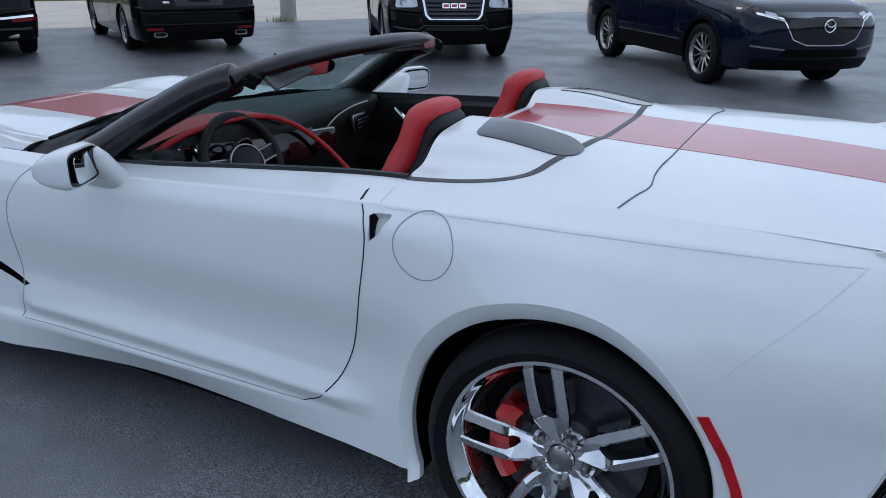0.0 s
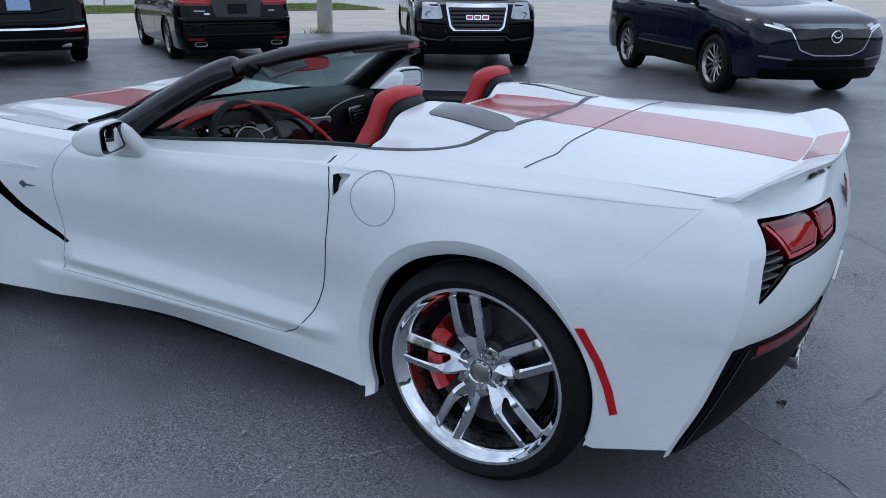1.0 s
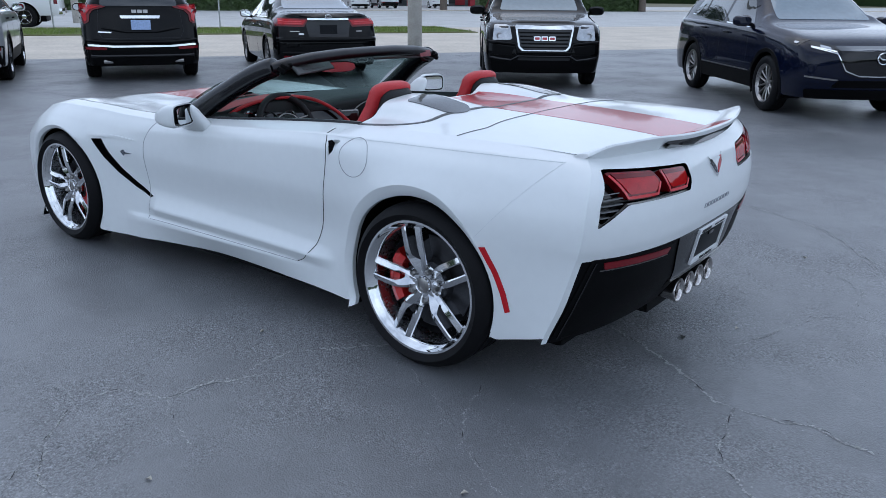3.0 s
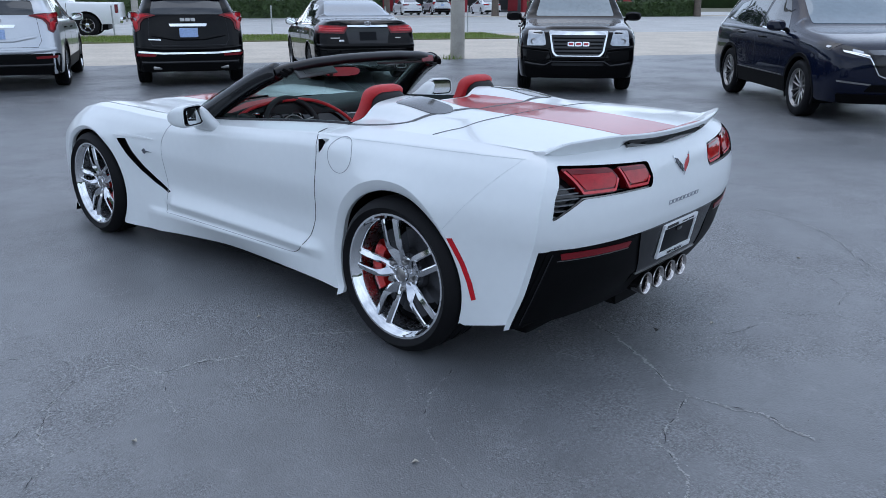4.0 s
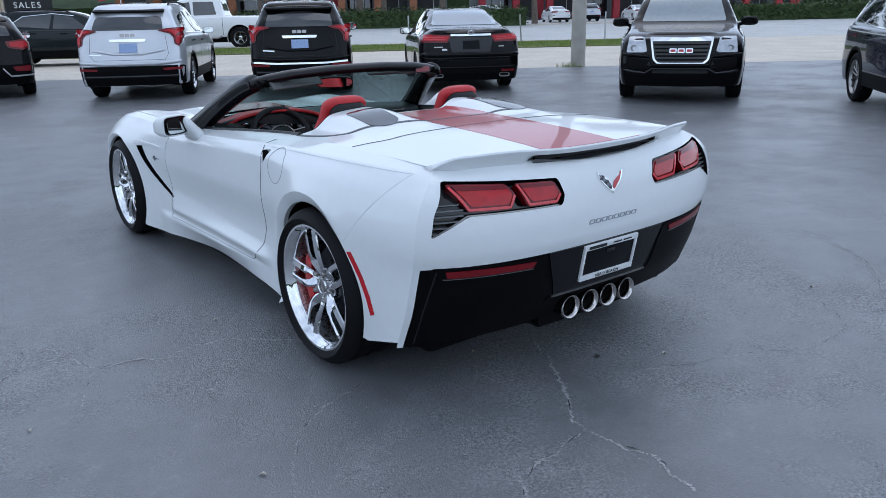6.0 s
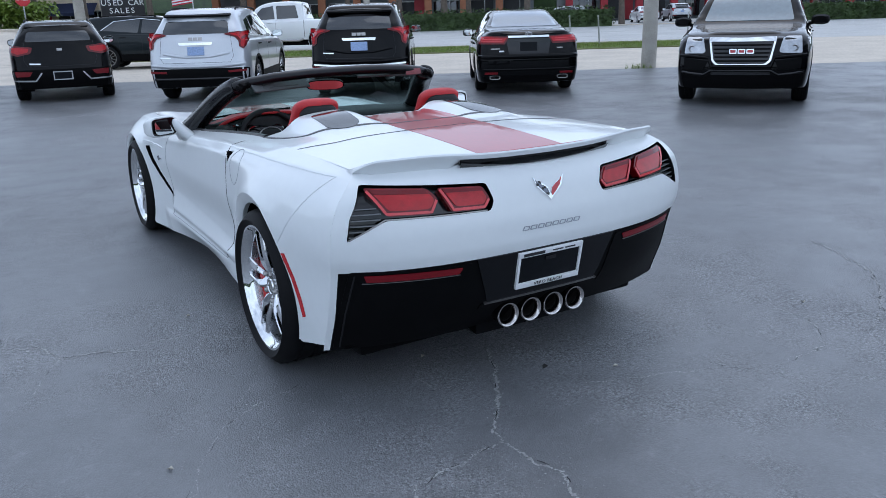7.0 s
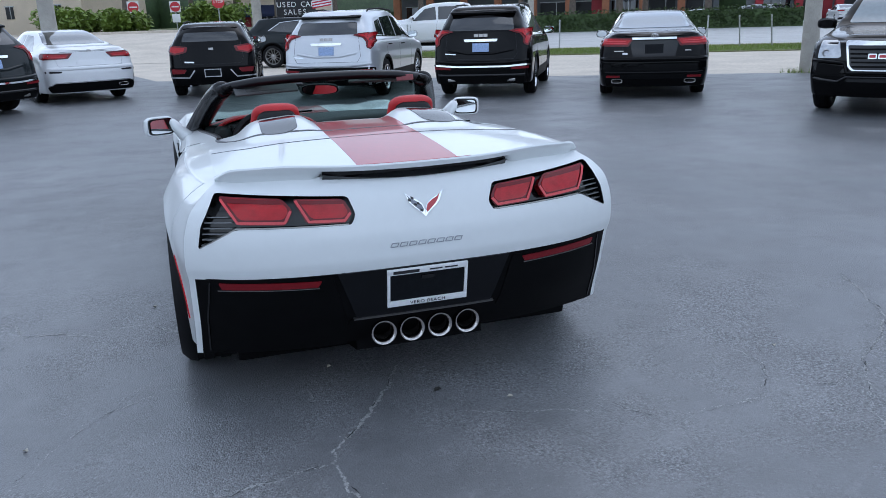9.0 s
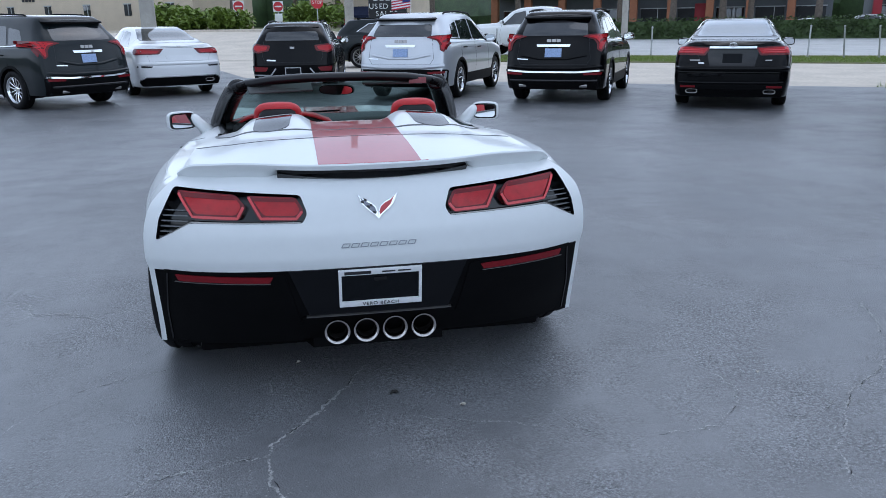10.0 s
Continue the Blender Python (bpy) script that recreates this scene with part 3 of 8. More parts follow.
def hero_deck():
    bm = bmesh.new()
    rows = []
    for s in np.linspace(0, 1, 64):
        row = []
        for u in np.linspace(-1, 1, 81):
            y0 = 0.525
            yend = -0.745 + 0.14 * abs(u) ** 3
            y = y0 + s * (yend - y0)
            x = float(pchip(HY, HX[6], y)) * u
            row.append((x, y, deck_z(x, y)))
        rows.append(row)
    sheet(bm, rows)
    return bm


def hero_hood():
    bm = bmesh.new()
    rows = []
    for s in np.linspace(0, 1, 60):
        row = []
        for u in np.linspace(-1, 1, 49):
            y0 = 2.22 - 0.28 * abs(u) ** 2.4
            y = y0 + s * (3.60 - y0)
            xc, zc = float(pchip(HY, HX[6], y)), float(pchip(HY, HZ[6], y))
            bulge = -0.016 * math.exp(-(u / 0.55) ** 4) - 0.022 * math.exp(-((abs(u) - 0.66) / 0.16) ** 2)
            row.append((xc * u, y, zc + (0.002 + bulge) * min(1, (3.7 - y) / 0.6)))
        rows.append(row)
    sheet(bm, rows)
    return bm


def fascia_point(u, z):
    xe, ye = float(pchip(REAR_Z, REAR_X, z)), float(pchip(REAR_Z, REAR_Y, z))
    ym = float(pchip(MID_Z, MID_Y, z))
    return (xe * u, ym + (ye - ym) * abs(u) ** 3.2, z)


def hero_fascia():
    bm = bmesh.new()
    sheet(bm, [[fascia_point(u, z) for u in np.linspace(-1, 1, 81)] for z in np.concatenate([np.linspace(0.915, 0.572, 32), np.linspace(0.572, 0.235, 30)[1:]])])
    return bm


def fascia_rule(c):
    return "lower_bumper" if c.z < 0.572 and abs(c.x) < 0.967 * float(pchip(REAR_Z, REAR_X, c.z)) else "rear_bumper"


def split(bm, sort, names, parent, paints={}):
    """Parts a skin into panels by a rule for face centres, keeping the joint shading."""
    bm.normal_update()
    bm.verts.index_update()
    groups = {}
    for f in bm.faces:
        groups.setdefault(sort(f.calc_center_median()), []).append(f)
    for key, faces in groups.items():
        verts, index, polys = [], {}, []
        for f in faces:
            for v in f.verts:
                if v not in index:
                    index[v] = len(verts)
                    verts.append(v)
            polys.append([index[v] for v in f.verts])
        me = bpy.data.meshes.new(key)
        me.from_pydata([v.co[:] for v in verts], [], polys)
        me.materials.append(paints.get(key, WHITE))
        for p in me.polygons:
            p.use_smooth = True
        me.normals_split_custom_set_from_vertices([v.normal[:] for v in verts])
        ob = new(key, me)
        ob.parent = parent
        if names.get(key):
            tagged(ob, names[key])


def door_gap(z):
    return float(pchip([0.20, 0.27, 0.30, 0.40, 0.508, 0.65, 0.794, 0.86, 0.90], [0.86, 0.76, 0.70, 0.62, 0.578, 0.545, 0.530, 0.550, 0.62], z))


def door_front(z):
    return float(pchip([0.2, 0.259, 0.40, 0.666, 0.76, 0.83], [1.955, 1.942, 1.915, 1.905, 1.850, 1.76], z))


def hero_flank_rule(c):
    z, y = c.z, c.y
    if z > 0.262 and door_gap(z) < y < door_front(z):
        return "door"
    if y >= 1.95 or y >= door_front(z):
        return "front_fender" if z > 0.262 or y > 2.1 else "sill"
    if z <= 0.262 and y > 0.72:
        return "sill"
    if y < -0.26 - (z - 0.591) * 0.93 and y < -0.1:
        return "rear_bumper_corner"
    return "rear_fender"


LAMP = [(-0.728, 0.880), (-0.276, 0.849), (-0.254, 0.784), (-0.272, 0.749), (-0.671, 0.758), (-0.805, 0.690), (-0.788, 0.769)]
VENT = [(2.375, 0.655), (2.285, 0.664), (2.222, 0.590), (2.130, 0.514), (2.015, 0.450), (1.885, 0.392), (1.912, 0.382), (2.045, 0.425), (2.165, 0.482), (2.280, 0.562)]
HANDLE = [(0.520, 0.858), (0.463, 0.862), (0.492, 0.815), (0.520, 0.790)]


def build_hero():
    car = thing("convertible_sports_car", Matrix(), "white two-seat convertible sports car with red stripe, top down", "sports car")
    right = hero_side()
    left = mirror_bm(right)
    deck, hood, fascia = hero_deck(), hero_hood(), hero_fascia()
    bmesh.ops.recalc_face_normals(deck, faces=deck.faces[:])
    skin = Skin(right, left, deck, hood, fascia)
    for side_bm in (right, left):
        open_outline(side_bm, VENT, "x")
        open_outline(side_bm, smooth_poly(HANDLE, 0.01, 2), "x")
    for s in (-1, 1):
        open_outline(fascia, smooth_poly([(-s * a, b) for a, b in LAMP], 0.012, 2), "y")
    for b in (right, left):
        split(b, hero_flank_rule, {"door": "white door with a smooth pressed lower crease"}, car)
    for b, rule in ((deck, lambda c: "tonneau_cover" if c.y > -0.07 else "boot_lid"), (hood, lambda c: "bonnet"), (fascia, fascia_rule)):
        bm = b
        bm.normal_update()
        if sum(f.normal.z for f in bm.faces) < 0 and b is not fascia:
            bmesh.ops.reverse_faces(bm, faces=bm.faces[:])
        if b is fascia and sum(f.normal.y for f in bm.faces) > 0:
            bmesh.ops.reverse_faces(bm, faces=bm.faces[:])
        split(bm, rule, {"lower_bumper": "black lower rear bumper"}, car, {"lower_bumper": TRIM})
    # folded lips round the wheel openings, and dark wells behind them
    for s in (-1, 1):
        for yc, zc, opening, a0, a1, lip in ((0.01, 0.34, rear_open, -26, 197, rear_lip), (2.71, 0.327, front_open, -34, 212, front_lip)):
            bm = bmesh.new()
            rows, well = [], []
            for k in range(60):
                deg = a0 + (a1 - a0) * k / 59
                a, wd, r = math.radians(deg), lip(deg), opening(deg)
                ca, sa = math.cos(a), math.sin(a)
                y, z = yc + r * ca, zc + r * sa
                p, n = skin.on("right" if s > 0 else "left", yc + (r + wd + 0.008) * ca, zc + (r + wd + 0.008) * sa)
                x = abs(p.x) if p is not None else 0.89
                e = wd * 0.42
                rows.append([(s * (x - 0.002), y + (wd + 0.006) * ca, z + (wd + 0.006) * sa), (s * (x + 0.0015), y + (wd + 0.001) * ca, z + (wd + 0.001) * sa), (s * (x + 0.0005), y + (wd - 0.003) * ca, z + (wd - 0.003) * sa), (s * (x - e), y, z), (s * (x - e - 0.003), y - 0.003 * ca, z - 0.003 * sa), (s * (x - e - 0.022), y - 0.004 * ca, z - 0.004 * sa), (s * (x - e - 0.024), y + 0.02 * ca, z + 0.02 * sa)])
                x -= e
                well.append([(s * (x - 0.020), y + 0.010 * ca, z + 0.010 * sa), (s * 0.50, y + 0.02 * ca, z + 0.02 * sa), (s * 0.50, yc, zc)])
            sheet(bm, rows)
            part("arch_lip", bm, WHITE, car)
            bm = bmesh.new()
            sheet(bm, well)
            part("wheel_well", bm, TRIM, car, "black wheel well liner")
    # rubber deflectors ahead of the front wheels
    for s in (-1, 1):
        bm = bmesh.new()
        sheet(bm, [[(s * 0.72, 3.06, 0.17), (s * 0.86, 3.035, 0.17), (s * 0.895, 3.02, 0.165)], [(s * 0.72, 3.08, 0.13), (s * 0.86, 3.055, 0.125), (s * 0.90, 3.04, 0.125)], [(s * 0.72, 3.10, 0.09), (s * 0.86, 3.08, 0.085), (s * 0.895, 3.065, 0.09)]])
        bmesh.ops.solidify(bm, geom=bm.faces[:], thickness=0.008)
        part("air_deflector", bm, TRIM, car, "black rubber air deflector")
    # underside
    bm = bmesh.new()
    box(bm, (1.42, 4.0, 0.10), (0, 1.45, 0.22), bevel=0.02)
    box(bm, (1.55, 1.86, 0.05), (0, 1.36, 0.152), bevel=0.015)
    part("underbody", bm, TRIM, car)
    for x, y, r, rim, w in ((0.783, 0.0, 0.340, 0.268, 0.285), (0.800, 2.71, 0.327, 0.255, 0.245)):
        for s in (-1, 1):
            wheel(car, s * x, y, r, rim, w, "twin", WHEEL_METAL)
    # stripe
    for side, pts in (("top", [(-0.20, 0.50), (0.20, 0.50), (0.20, -0.70), (-0.20, -0.70)]), ("top", [(-0.20, 2.23), (0.20, 2.23), (0.20, 3.5), (-0.20, 3.5)])):
        panel("stripe", pts, skin, side, STRIPE, car, off=0.0012, res=0.03, label="dark red stripe over the paint", sink=0.003)
    # gaps
    for side, s in (("left", -1), ("right", 1)):
        seam("door_gap", [(door_gap(z), z) for z in np.linspace(0.272, 0.885, 40)], skin, side, GAP, car, 0.0032)
        seam("door_gap", [(door_front(z), z) for z in np.linspace(0.262, 0.815, 30)], skin, side, GAP_FINE, car, 0.0026)
        seam("sill_gap", [(1.93, 0.262), (0.82, 0.270), (0.755, 0.272)], skin, side, GAP_FINE, car, 0.0024)
        seam("bumper_gap", [(-0.262, 0.592), (-0.40, 0.745), (-0.548, 0.895)], skin, side, GAP_SOFT, car, 0.002)
        seam("lid_gap", [(0.525, 0.892), (0.515, 0.878), (0.48, 0.872), (0.2, 0.882), (-0.05, 0.888), (-0.3, 0.892), (-0.54, 0.893)], skin, side, GAP_SOFT, car, 0.0018)
        cy, cz, r = 0.366, 0.805, 0.082
        if s < 0:
            seam("fuel_door", [(cy + r * math.cos(a), cz + 0.076 * math.sin(a)) for a in np.linspace(0, 2 * math.pi, 60)], skin, side, GAP_FINE, car, 0.0026, label="round fuel flap outline")
        panel("side_vent", VENT, skin, side, TRIM, car, off=-0.035, res=0.02, label="black slanted side vent", sink=-0.0005)
        seam("vent_blade", [(2.30, 0.625), (2.215, 0.545), (2.11, 0.478), (1.98, 0.420)], skin, side, TRIM, car, 0.006, off=-0.012)
        panel("vent_brow", [(2.42, 0.672), (2.415, 0.690), (2.10, 0.692), (1.98, 0.686), (2.10, 0.679)], skin, side, WHITE, car, off=0.007, res=0.03, r=0.004)
        panel("side_marker", [(-0.293, 0.569), (-0.316, 0.573), (-0.367, 0.482), (-0.398, 0.404), (-0.415, 0.335), (-0.396, 0.327), (-0.376, 0.402), (-0.347, 0.475)], skin, side, LENS_RED, car, off=0.004, res=0.02, label="red side marker lamp")
        panel("door_handle", smooth_poly(HANDLE, 0.01, 2), skin, side, WHITE, car, off=-0.024, res=0.02, label="recessed white door handle pocket", sink=-0.0005)
        # a thin black block gives the pocket's front end the darkness of a hollow
        p, _ = skin.on(side, 0.516, 0.826)
        box_part("handle_slot", (0.036, 0.005, 0.062), (p.x - s * 0.020, 0.5165, 0.826), TRIM, car, "black block standing in for the dark hollow of the door handle", bevel=0.001)
        panel("emblem", [(2.115, 0.612), (2.09, 0.624), (2.075, 0.612), (2.01, 0.610), (2.075, 0.604), (2.09, 0.592)], skin, side, BADGE_GREY, car, off=0.005, res=0.03)
    seam("lid_gap", [(x, -0.070 + 0.005 * math.exp(-((abs(x) - 0.40) / 0.09) ** 2) - 0.008 * math.exp(-((abs(x) - 0.55) / 0.05) ** 2) + 0.026 * max(0, abs(x) - 0.58) / 0.13) for x in np.linspace(-0.71, 0.71, 70)], skin, "top", GAP_MID, car, 0.0030, off=0.0024)
    strip = [(0.664, 0.52), (0.664, 0.44), (0.655, 0.35), (0.628, 0.27), (0.58, 0.215), (0.50, 0.178), (0.36, 0.155), (0.20, 0.141), (0.0, 0.138)]
    strip += [(-a, b) for a, b in reversed(strip[:-1])]
    strip = rounded(strip)
    seam("weather_strip", strip, skin, "top", STRIP, car, 0.018, off=0.002, label="grey rubber strip round the roof cover")
    for s in (-1, 1):
        panel("fairing_insert", [(s * 0.465, 0.425), (s * 0.285, 0.452), (s * 0.305, 0.20), (s * 0.365, 0.140), (s * 0.440, 0.145), (s * 0.474, 0.185)], skin, "top", FAIRING, car, off=0.003, res=0.025, r=0.03, label="smoked insert on the seat fairing")
    # tail lamps
    for s in (-1, 1):
        f = lambda pts: [(-s * a, b) for a, b in pts]
        housing = panel("tail_lamp", smooth_poly(f(LAMP), 0.012, 2), skin, "rear", GLOSS, car, off=-0.042, res=0.025, label="black tail lamp housing with red lenses", sink=-0.0008)
        for pts in ([(-0.721, 0.874), (-0.506, 0.858), (-0.472, 0.816), (-0.500, 0.765), (-0.668, 0.773)], [(-0.470, 0.855), (-0.292, 0.843), (-0.264, 0.792), (-0.290, 0.758), (-0.428, 0.764)]):
            panel("lens", f(pts), skin, "rear", LENS_DEEP, housing, off=-0.007, res=0.03, r=0.015, sink=0.040)
        panel("lens_core", f([(-0.703, 0.868), (-0.514, 0.853), (-0.486, 0.817), (-0.507, 0.785), (-0.655, 0.791)]), skin, "rear", LENS_CORE, housing, off=-0.004, res=0.03, r=0.015)
        panel("lens_core", f([(-0.452, 0.850), (-0.302, 0.839), (-0.278, 0.797), (-0.296, 0.777), (-0.410, 0.782)]), skin, "rear", LENS_CORE, housing, off=-0.004, res=0.03, r=0.015)
        seam("light_guide", f([(-0.712, 0.862), (-0.664, 0.781), (-0.504, 0.774), (-0.480, 0.814)]), skin, "rear", LENS_LINE, housing, 0.0095, off=-0.0030)
        seam("light_guide", f([(-0.460, 0.848), (-0.420, 0.772), (-0.294, 0.767), (-0.272, 0.793)]), skin, "rear", LENS_LINE, housing, 0.0095, off=-0.0030)
        # deep red strips paint a shaded band along the top of each core
        panel("lens_shade", f([(-0.701, 0.866), (-0.516, 0.852), (-0.504, 0.838), (-0.692, 0.850)]), skin, "rear", LENS_DEEP, housing, off=-0.0025, res=0.03)
        panel("lens_shade", f([(-0.450, 0.848), (-0.304, 0.838), (-0.295, 0.825), (-0.443, 0.834)]), skin, "rear", LENS_DEEP, housing, off=-0.0025, res=0.03)
        # the slatted air outlet beside the lenses, and the pale lip under it
        for z in (0.704, 0.724, 0.744, 0.764, 0.784, 0.804):
            x0 = float(pchip([0.690, 0.769, 0.880], [-0.800, -0.783, -0.724], z))
            x1 = float(pchip([0.690, 0.705, 0.755, 0.78, 0.82], [-0.795, -0.778, -0.688, -0.682, -0.705], z))
            panel("louvre", f([(x0, z - 0.0022), (x1, z - 0.0022), (x1, z + 0.0022), (x0, z + 0.0022)]), skin, "rear", LOUVRE, housing, off=-0.012, res=0.02, sink=0.040)
        seam("lamp_lip", f([(-0.800, 0.694), (-0.672, 0.761), (-0.280, 0.752)]), skin, "rear", STEEL, housing, 0.005, off=-0.010)
        # lower corner and reflector
        side = panel("rear_valance", f([(-0.795, 0.576), (-0.351, 0.560), (-0.290, 0.304), (-0.356, 0.214), (-0.825, 0.239), (-0.819, 0.404)]), skin, "rear", TRIM, car, off=0.004, res=0.04, r=0.012, label="black lower bumper panel")
        panel("reflector", f([(-0.747, 0.560), (-0.391, 0.550), (-0.406, 0.527), (-0.737, 0.534)]), skin, "rear", REFLECT, side, off=0.008, res=0.03, r=0.004, label="dark red bumper reflector")
        seam("reflector_trim", f([(-0.752, 0.530), (-0.401, 0.523)]), skin, "rear", STEEL, side, 0.003, off=0.008)
        seam("valance_fold", f([(-0.777, 0.564), (-0.798, 0.404), (-0.803, 0.254)]), skin, "rear", GLOSS, side, 0.006, off=0.007)
    centre = panel("plate_surround", [(-0.335, 0.572), (0.335, 0.572), (0.268, 0.378), (-0.268, 0.378)], skin, "rear", SURROUND, car, off=0.006, res=0.04, label="gloss black plate surround")
    seam("trim_line", [(-0.280, 0.376), (0.280, 0.376)], skin, "rear", STEEL, car, 0.004, off=0.012)
    panel("rear_diffuser", [(-0.29, 0.372), (0.29, 0.372), (0.34, 0.21), (-0.34, 0.21)], skin, "rear", TRIM, car, off=0.004, res=0.04)
    for x in (-0.167, -0.055, 0.057, 0.170):
        bm = bmesh.new()
        m = pose(x, -0.685, 0.301, 0, 0, -90)
        lathe(bm, [(0.043, -0.05), (0.045, 0.050), (0.0475, 0.078), (0.0505, 0.090), (0.0508, 0.096), (0.0490, 0.1000), (0.0460, 0.1000), (0.0400, 0.0930), (0.0365, 0.084), (0.0360, 0.060)], 40, m)
        tip = part("exhaust_tip", bm, TIPS, car, "round polished exhaust tip", angle=60)
        bm = bmesh.new()
        lathe(bm, [(0.0361, 0.070), (0.0355, -0.03), (0.0, -0.03)], 28, m)
        part("pipe_end", bm, SOOT_SHADE, tip, "sooty pipe bore")
    # number plate holder
    pm = pose(0.002, -0.818, 0.489, 11, 0, 0)
    bm = bmesh.new()
    box(bm, (0.300, 0.008, 0.145), (0, 0.002, 0), bevel=0.002)
    plate = part("number_plate", bm, PLATE_DARK, car, "empty dark plate in a white frame")
    plate.matrix_local = pm
    bm = bmesh.new()
    for size, at in (((0.314, 0.012, 0.022), (0, -0.004, 0.067)), ((0.314, 0.012, 0.022), (0, -0.004, -0.067)), ((0.011, 0.0115, 0.112), (-0.1515, -0.004, 0)), ((0.011, 0.0115, 0.112), (0.1515, -0.004, 0))):
        box(bm, size, at, bevel=0.0015)
    part("plate_frame", bm, PLATE_WHITE, plate, "white plate frame")
    for x, w in ((-0.085, 0.10), (0.03, 0.05), (0.09, 0.05)):
        box_part("lettering_bar", (w, 0.002, 0.012 if w > 0.06 else 0.005), (x, -0.0112, 0.067), INK, plate, bevel=0)
    text_part("lettering", "VERO BEACH", 0.019, pose(0.0, -0.0112, -0.0675, 90, 0, 0), INK, plate, 0.0008, spacing=1.1, sx=1.15)
    box_part("plate_clip", (0.05, 0.006, 0.016), (0.0, -0.005, 0.035), GLOSS, plate, bevel=0.002)
    # badge and lettering on the tail
    # two crossed pennants: chequered and red, in thin chrome edges
    flag_l = [(-0.070, 0.842), (-0.052, 0.826), (-0.026, 0.814), (-0.006, 0.798), (0.002, 0.776), (0.003, 0.752), (-0.012, 0.770), (-0.034, 0.786), (-0.054, 0.806)]
    badge = panel("badge", flag_l, skin, "rear", CHROME, car, off=0.005, res=0.03, label="chrome winged emblem")
    panel("badge_wing", [(0.006 - x * 1.03, z) for x, z in flag_l], skin, "rear", CHROME, badge, off=0.005, res=0.03)
    panel("wing_inlay", [(0.064, 0.830), (0.052, 0.819), (0.032, 0.810), (0.014, 0.797), (0.007, 0.778), (0.010, 0.768), (0.030, 0.784), (0.050, 0.803)], skin, "rear", BADGE_RED, badge, off=0.007, res=0.03, label="red emblem inlay")
    panel("wing_inlay", [(-0.062, 0.832), (-0.048, 0.820), (-0.026, 0.808), (-0.009, 0.795), (-0.002, 0.778), (-0.006, 0.769), (-0.026, 0.784), (-0.046, 0.803)], skin, "rear", BADGE_GREY, badge, off=0.0065, res=0.03, label="dark emblem inlay")
    for k in range(5):
        for j in range(2):
            u, v = (k + 0.5) / 5, (j - 0.5) * 0.011
            x, z = -0.058 + 0.052 * u, 0.822 - 0.046 * u ** 1.3 + v + 0.003 * (k % 2)
            if (k + j) % 2 == 0:
                panel("wing_check", [(x - 0.005, z + 0.006), (x + 0.005, z + 0.002), (x + 0.005, z - 0.006), (x - 0.005, z - 0.002)], skin, "rear", INK, badge, off=0.007, res=0.05)
    for k in range(8):
        x = -0.122 + 0.035 * k
        box_ = [(x - 0.016, 0.653), (x + 0.010, 0.653), (x + 0.016, 0.667), (x - 0.008, 0.667), (x - 0.016, 0.653)]
        seam("lettering_bar", box_, skin, "rear", BADGE_SILVER, car, 0.0030, off=0.003, step=0.008)
    # spoiler over the boot lid
    bm = bmesh.new()
    rows = []
    for u in np.linspace(-1, 1, 81):
        a = abs(u)
        tip = max(0.0, (a - 0.90) / 0.10)
        x = 0.720 * u
        yt = -0.800 + 0.150 * a ** 2.2 + 0.035 * tip ** 2
        zt = 0.956 + 0.010 * math.exp(-((a - 0.66) / 0.22) ** 2) - 0.034 * tip ** 2
        yl = -0.685 + 0.115 * a ** 2.2 + 0.015 * tip
        zl = deck_z(min(0.69, 0.71 * a), max(yl, -0.74)) - 0.004
        th = (0.024 - 0.006 * a) * (1 - 0.5 * tip)
        shut = min(1, max(0, (a - 0.47) / 0.08))
        zb = zt - th
        rows.append([(x, yl, zl), (x, yl * 0.6 + yt * 0.4, zl + (zt - zl) * 0.38 + 0.004), (x, yl * 0.2 + yt * 0.8, zl + (zt - zl) * 0.80 + 0.003), (x, yt, zt), (x, yt - 0.004, zt - 0.006), (x, yt + 0.002, zb),
                     (x, yt + 0.016, zb - 0.003 - 0.006 * shut), (x, yt + 0.034, (zb - 0.002) * (1 - shut) + 0.898 * shut), (x, yl * 0.7 + yt * 0.3, zl - 0.014), (x, yl, zl)])
    sheet(bm, rows)
    bmesh.ops.holes_fill(bm, edges=[e for e in bm.edges if len(e.link_faces) == 1])
    part("spoiler", bm, WHITE, car, "white lip spoiler", angle=50)
    # a black sheet stands in for the shadow in the gap under the spoiler
    bm = bmesh.new()
    slot = []
    for u in np.linspace(-0.353, 0.353, 25):
        q = abs(u) / 0.353
        yb = fascia_point(u / 0.70, 0.91)[1]
        slot.append([(u, yb - 0.012, 0.938), (u, yb - 0.010, 0.917), (u, yb - 0.024, 0.895 + 0.030 * q ** 2), (u, yb + 0.01, 0.886)])
    sheet(bm, slot)
    part("spoiler_slot", bm, GLOSS, car, "black sheet for the shaded gap under the spoiler")
    top_bm = bmesh.new()
    sheet(top_bm, rows)
    panel("stripe", [(-0.20, -0.70), (0.20, -0.70), (0.20, -0.790), (-0.20, -0.790)], Skin(top_bm), "top", STRIPE, car, off=0.0015, res=0.03, sink=0.002)
    hero_cockpit(car, skin)
    return car


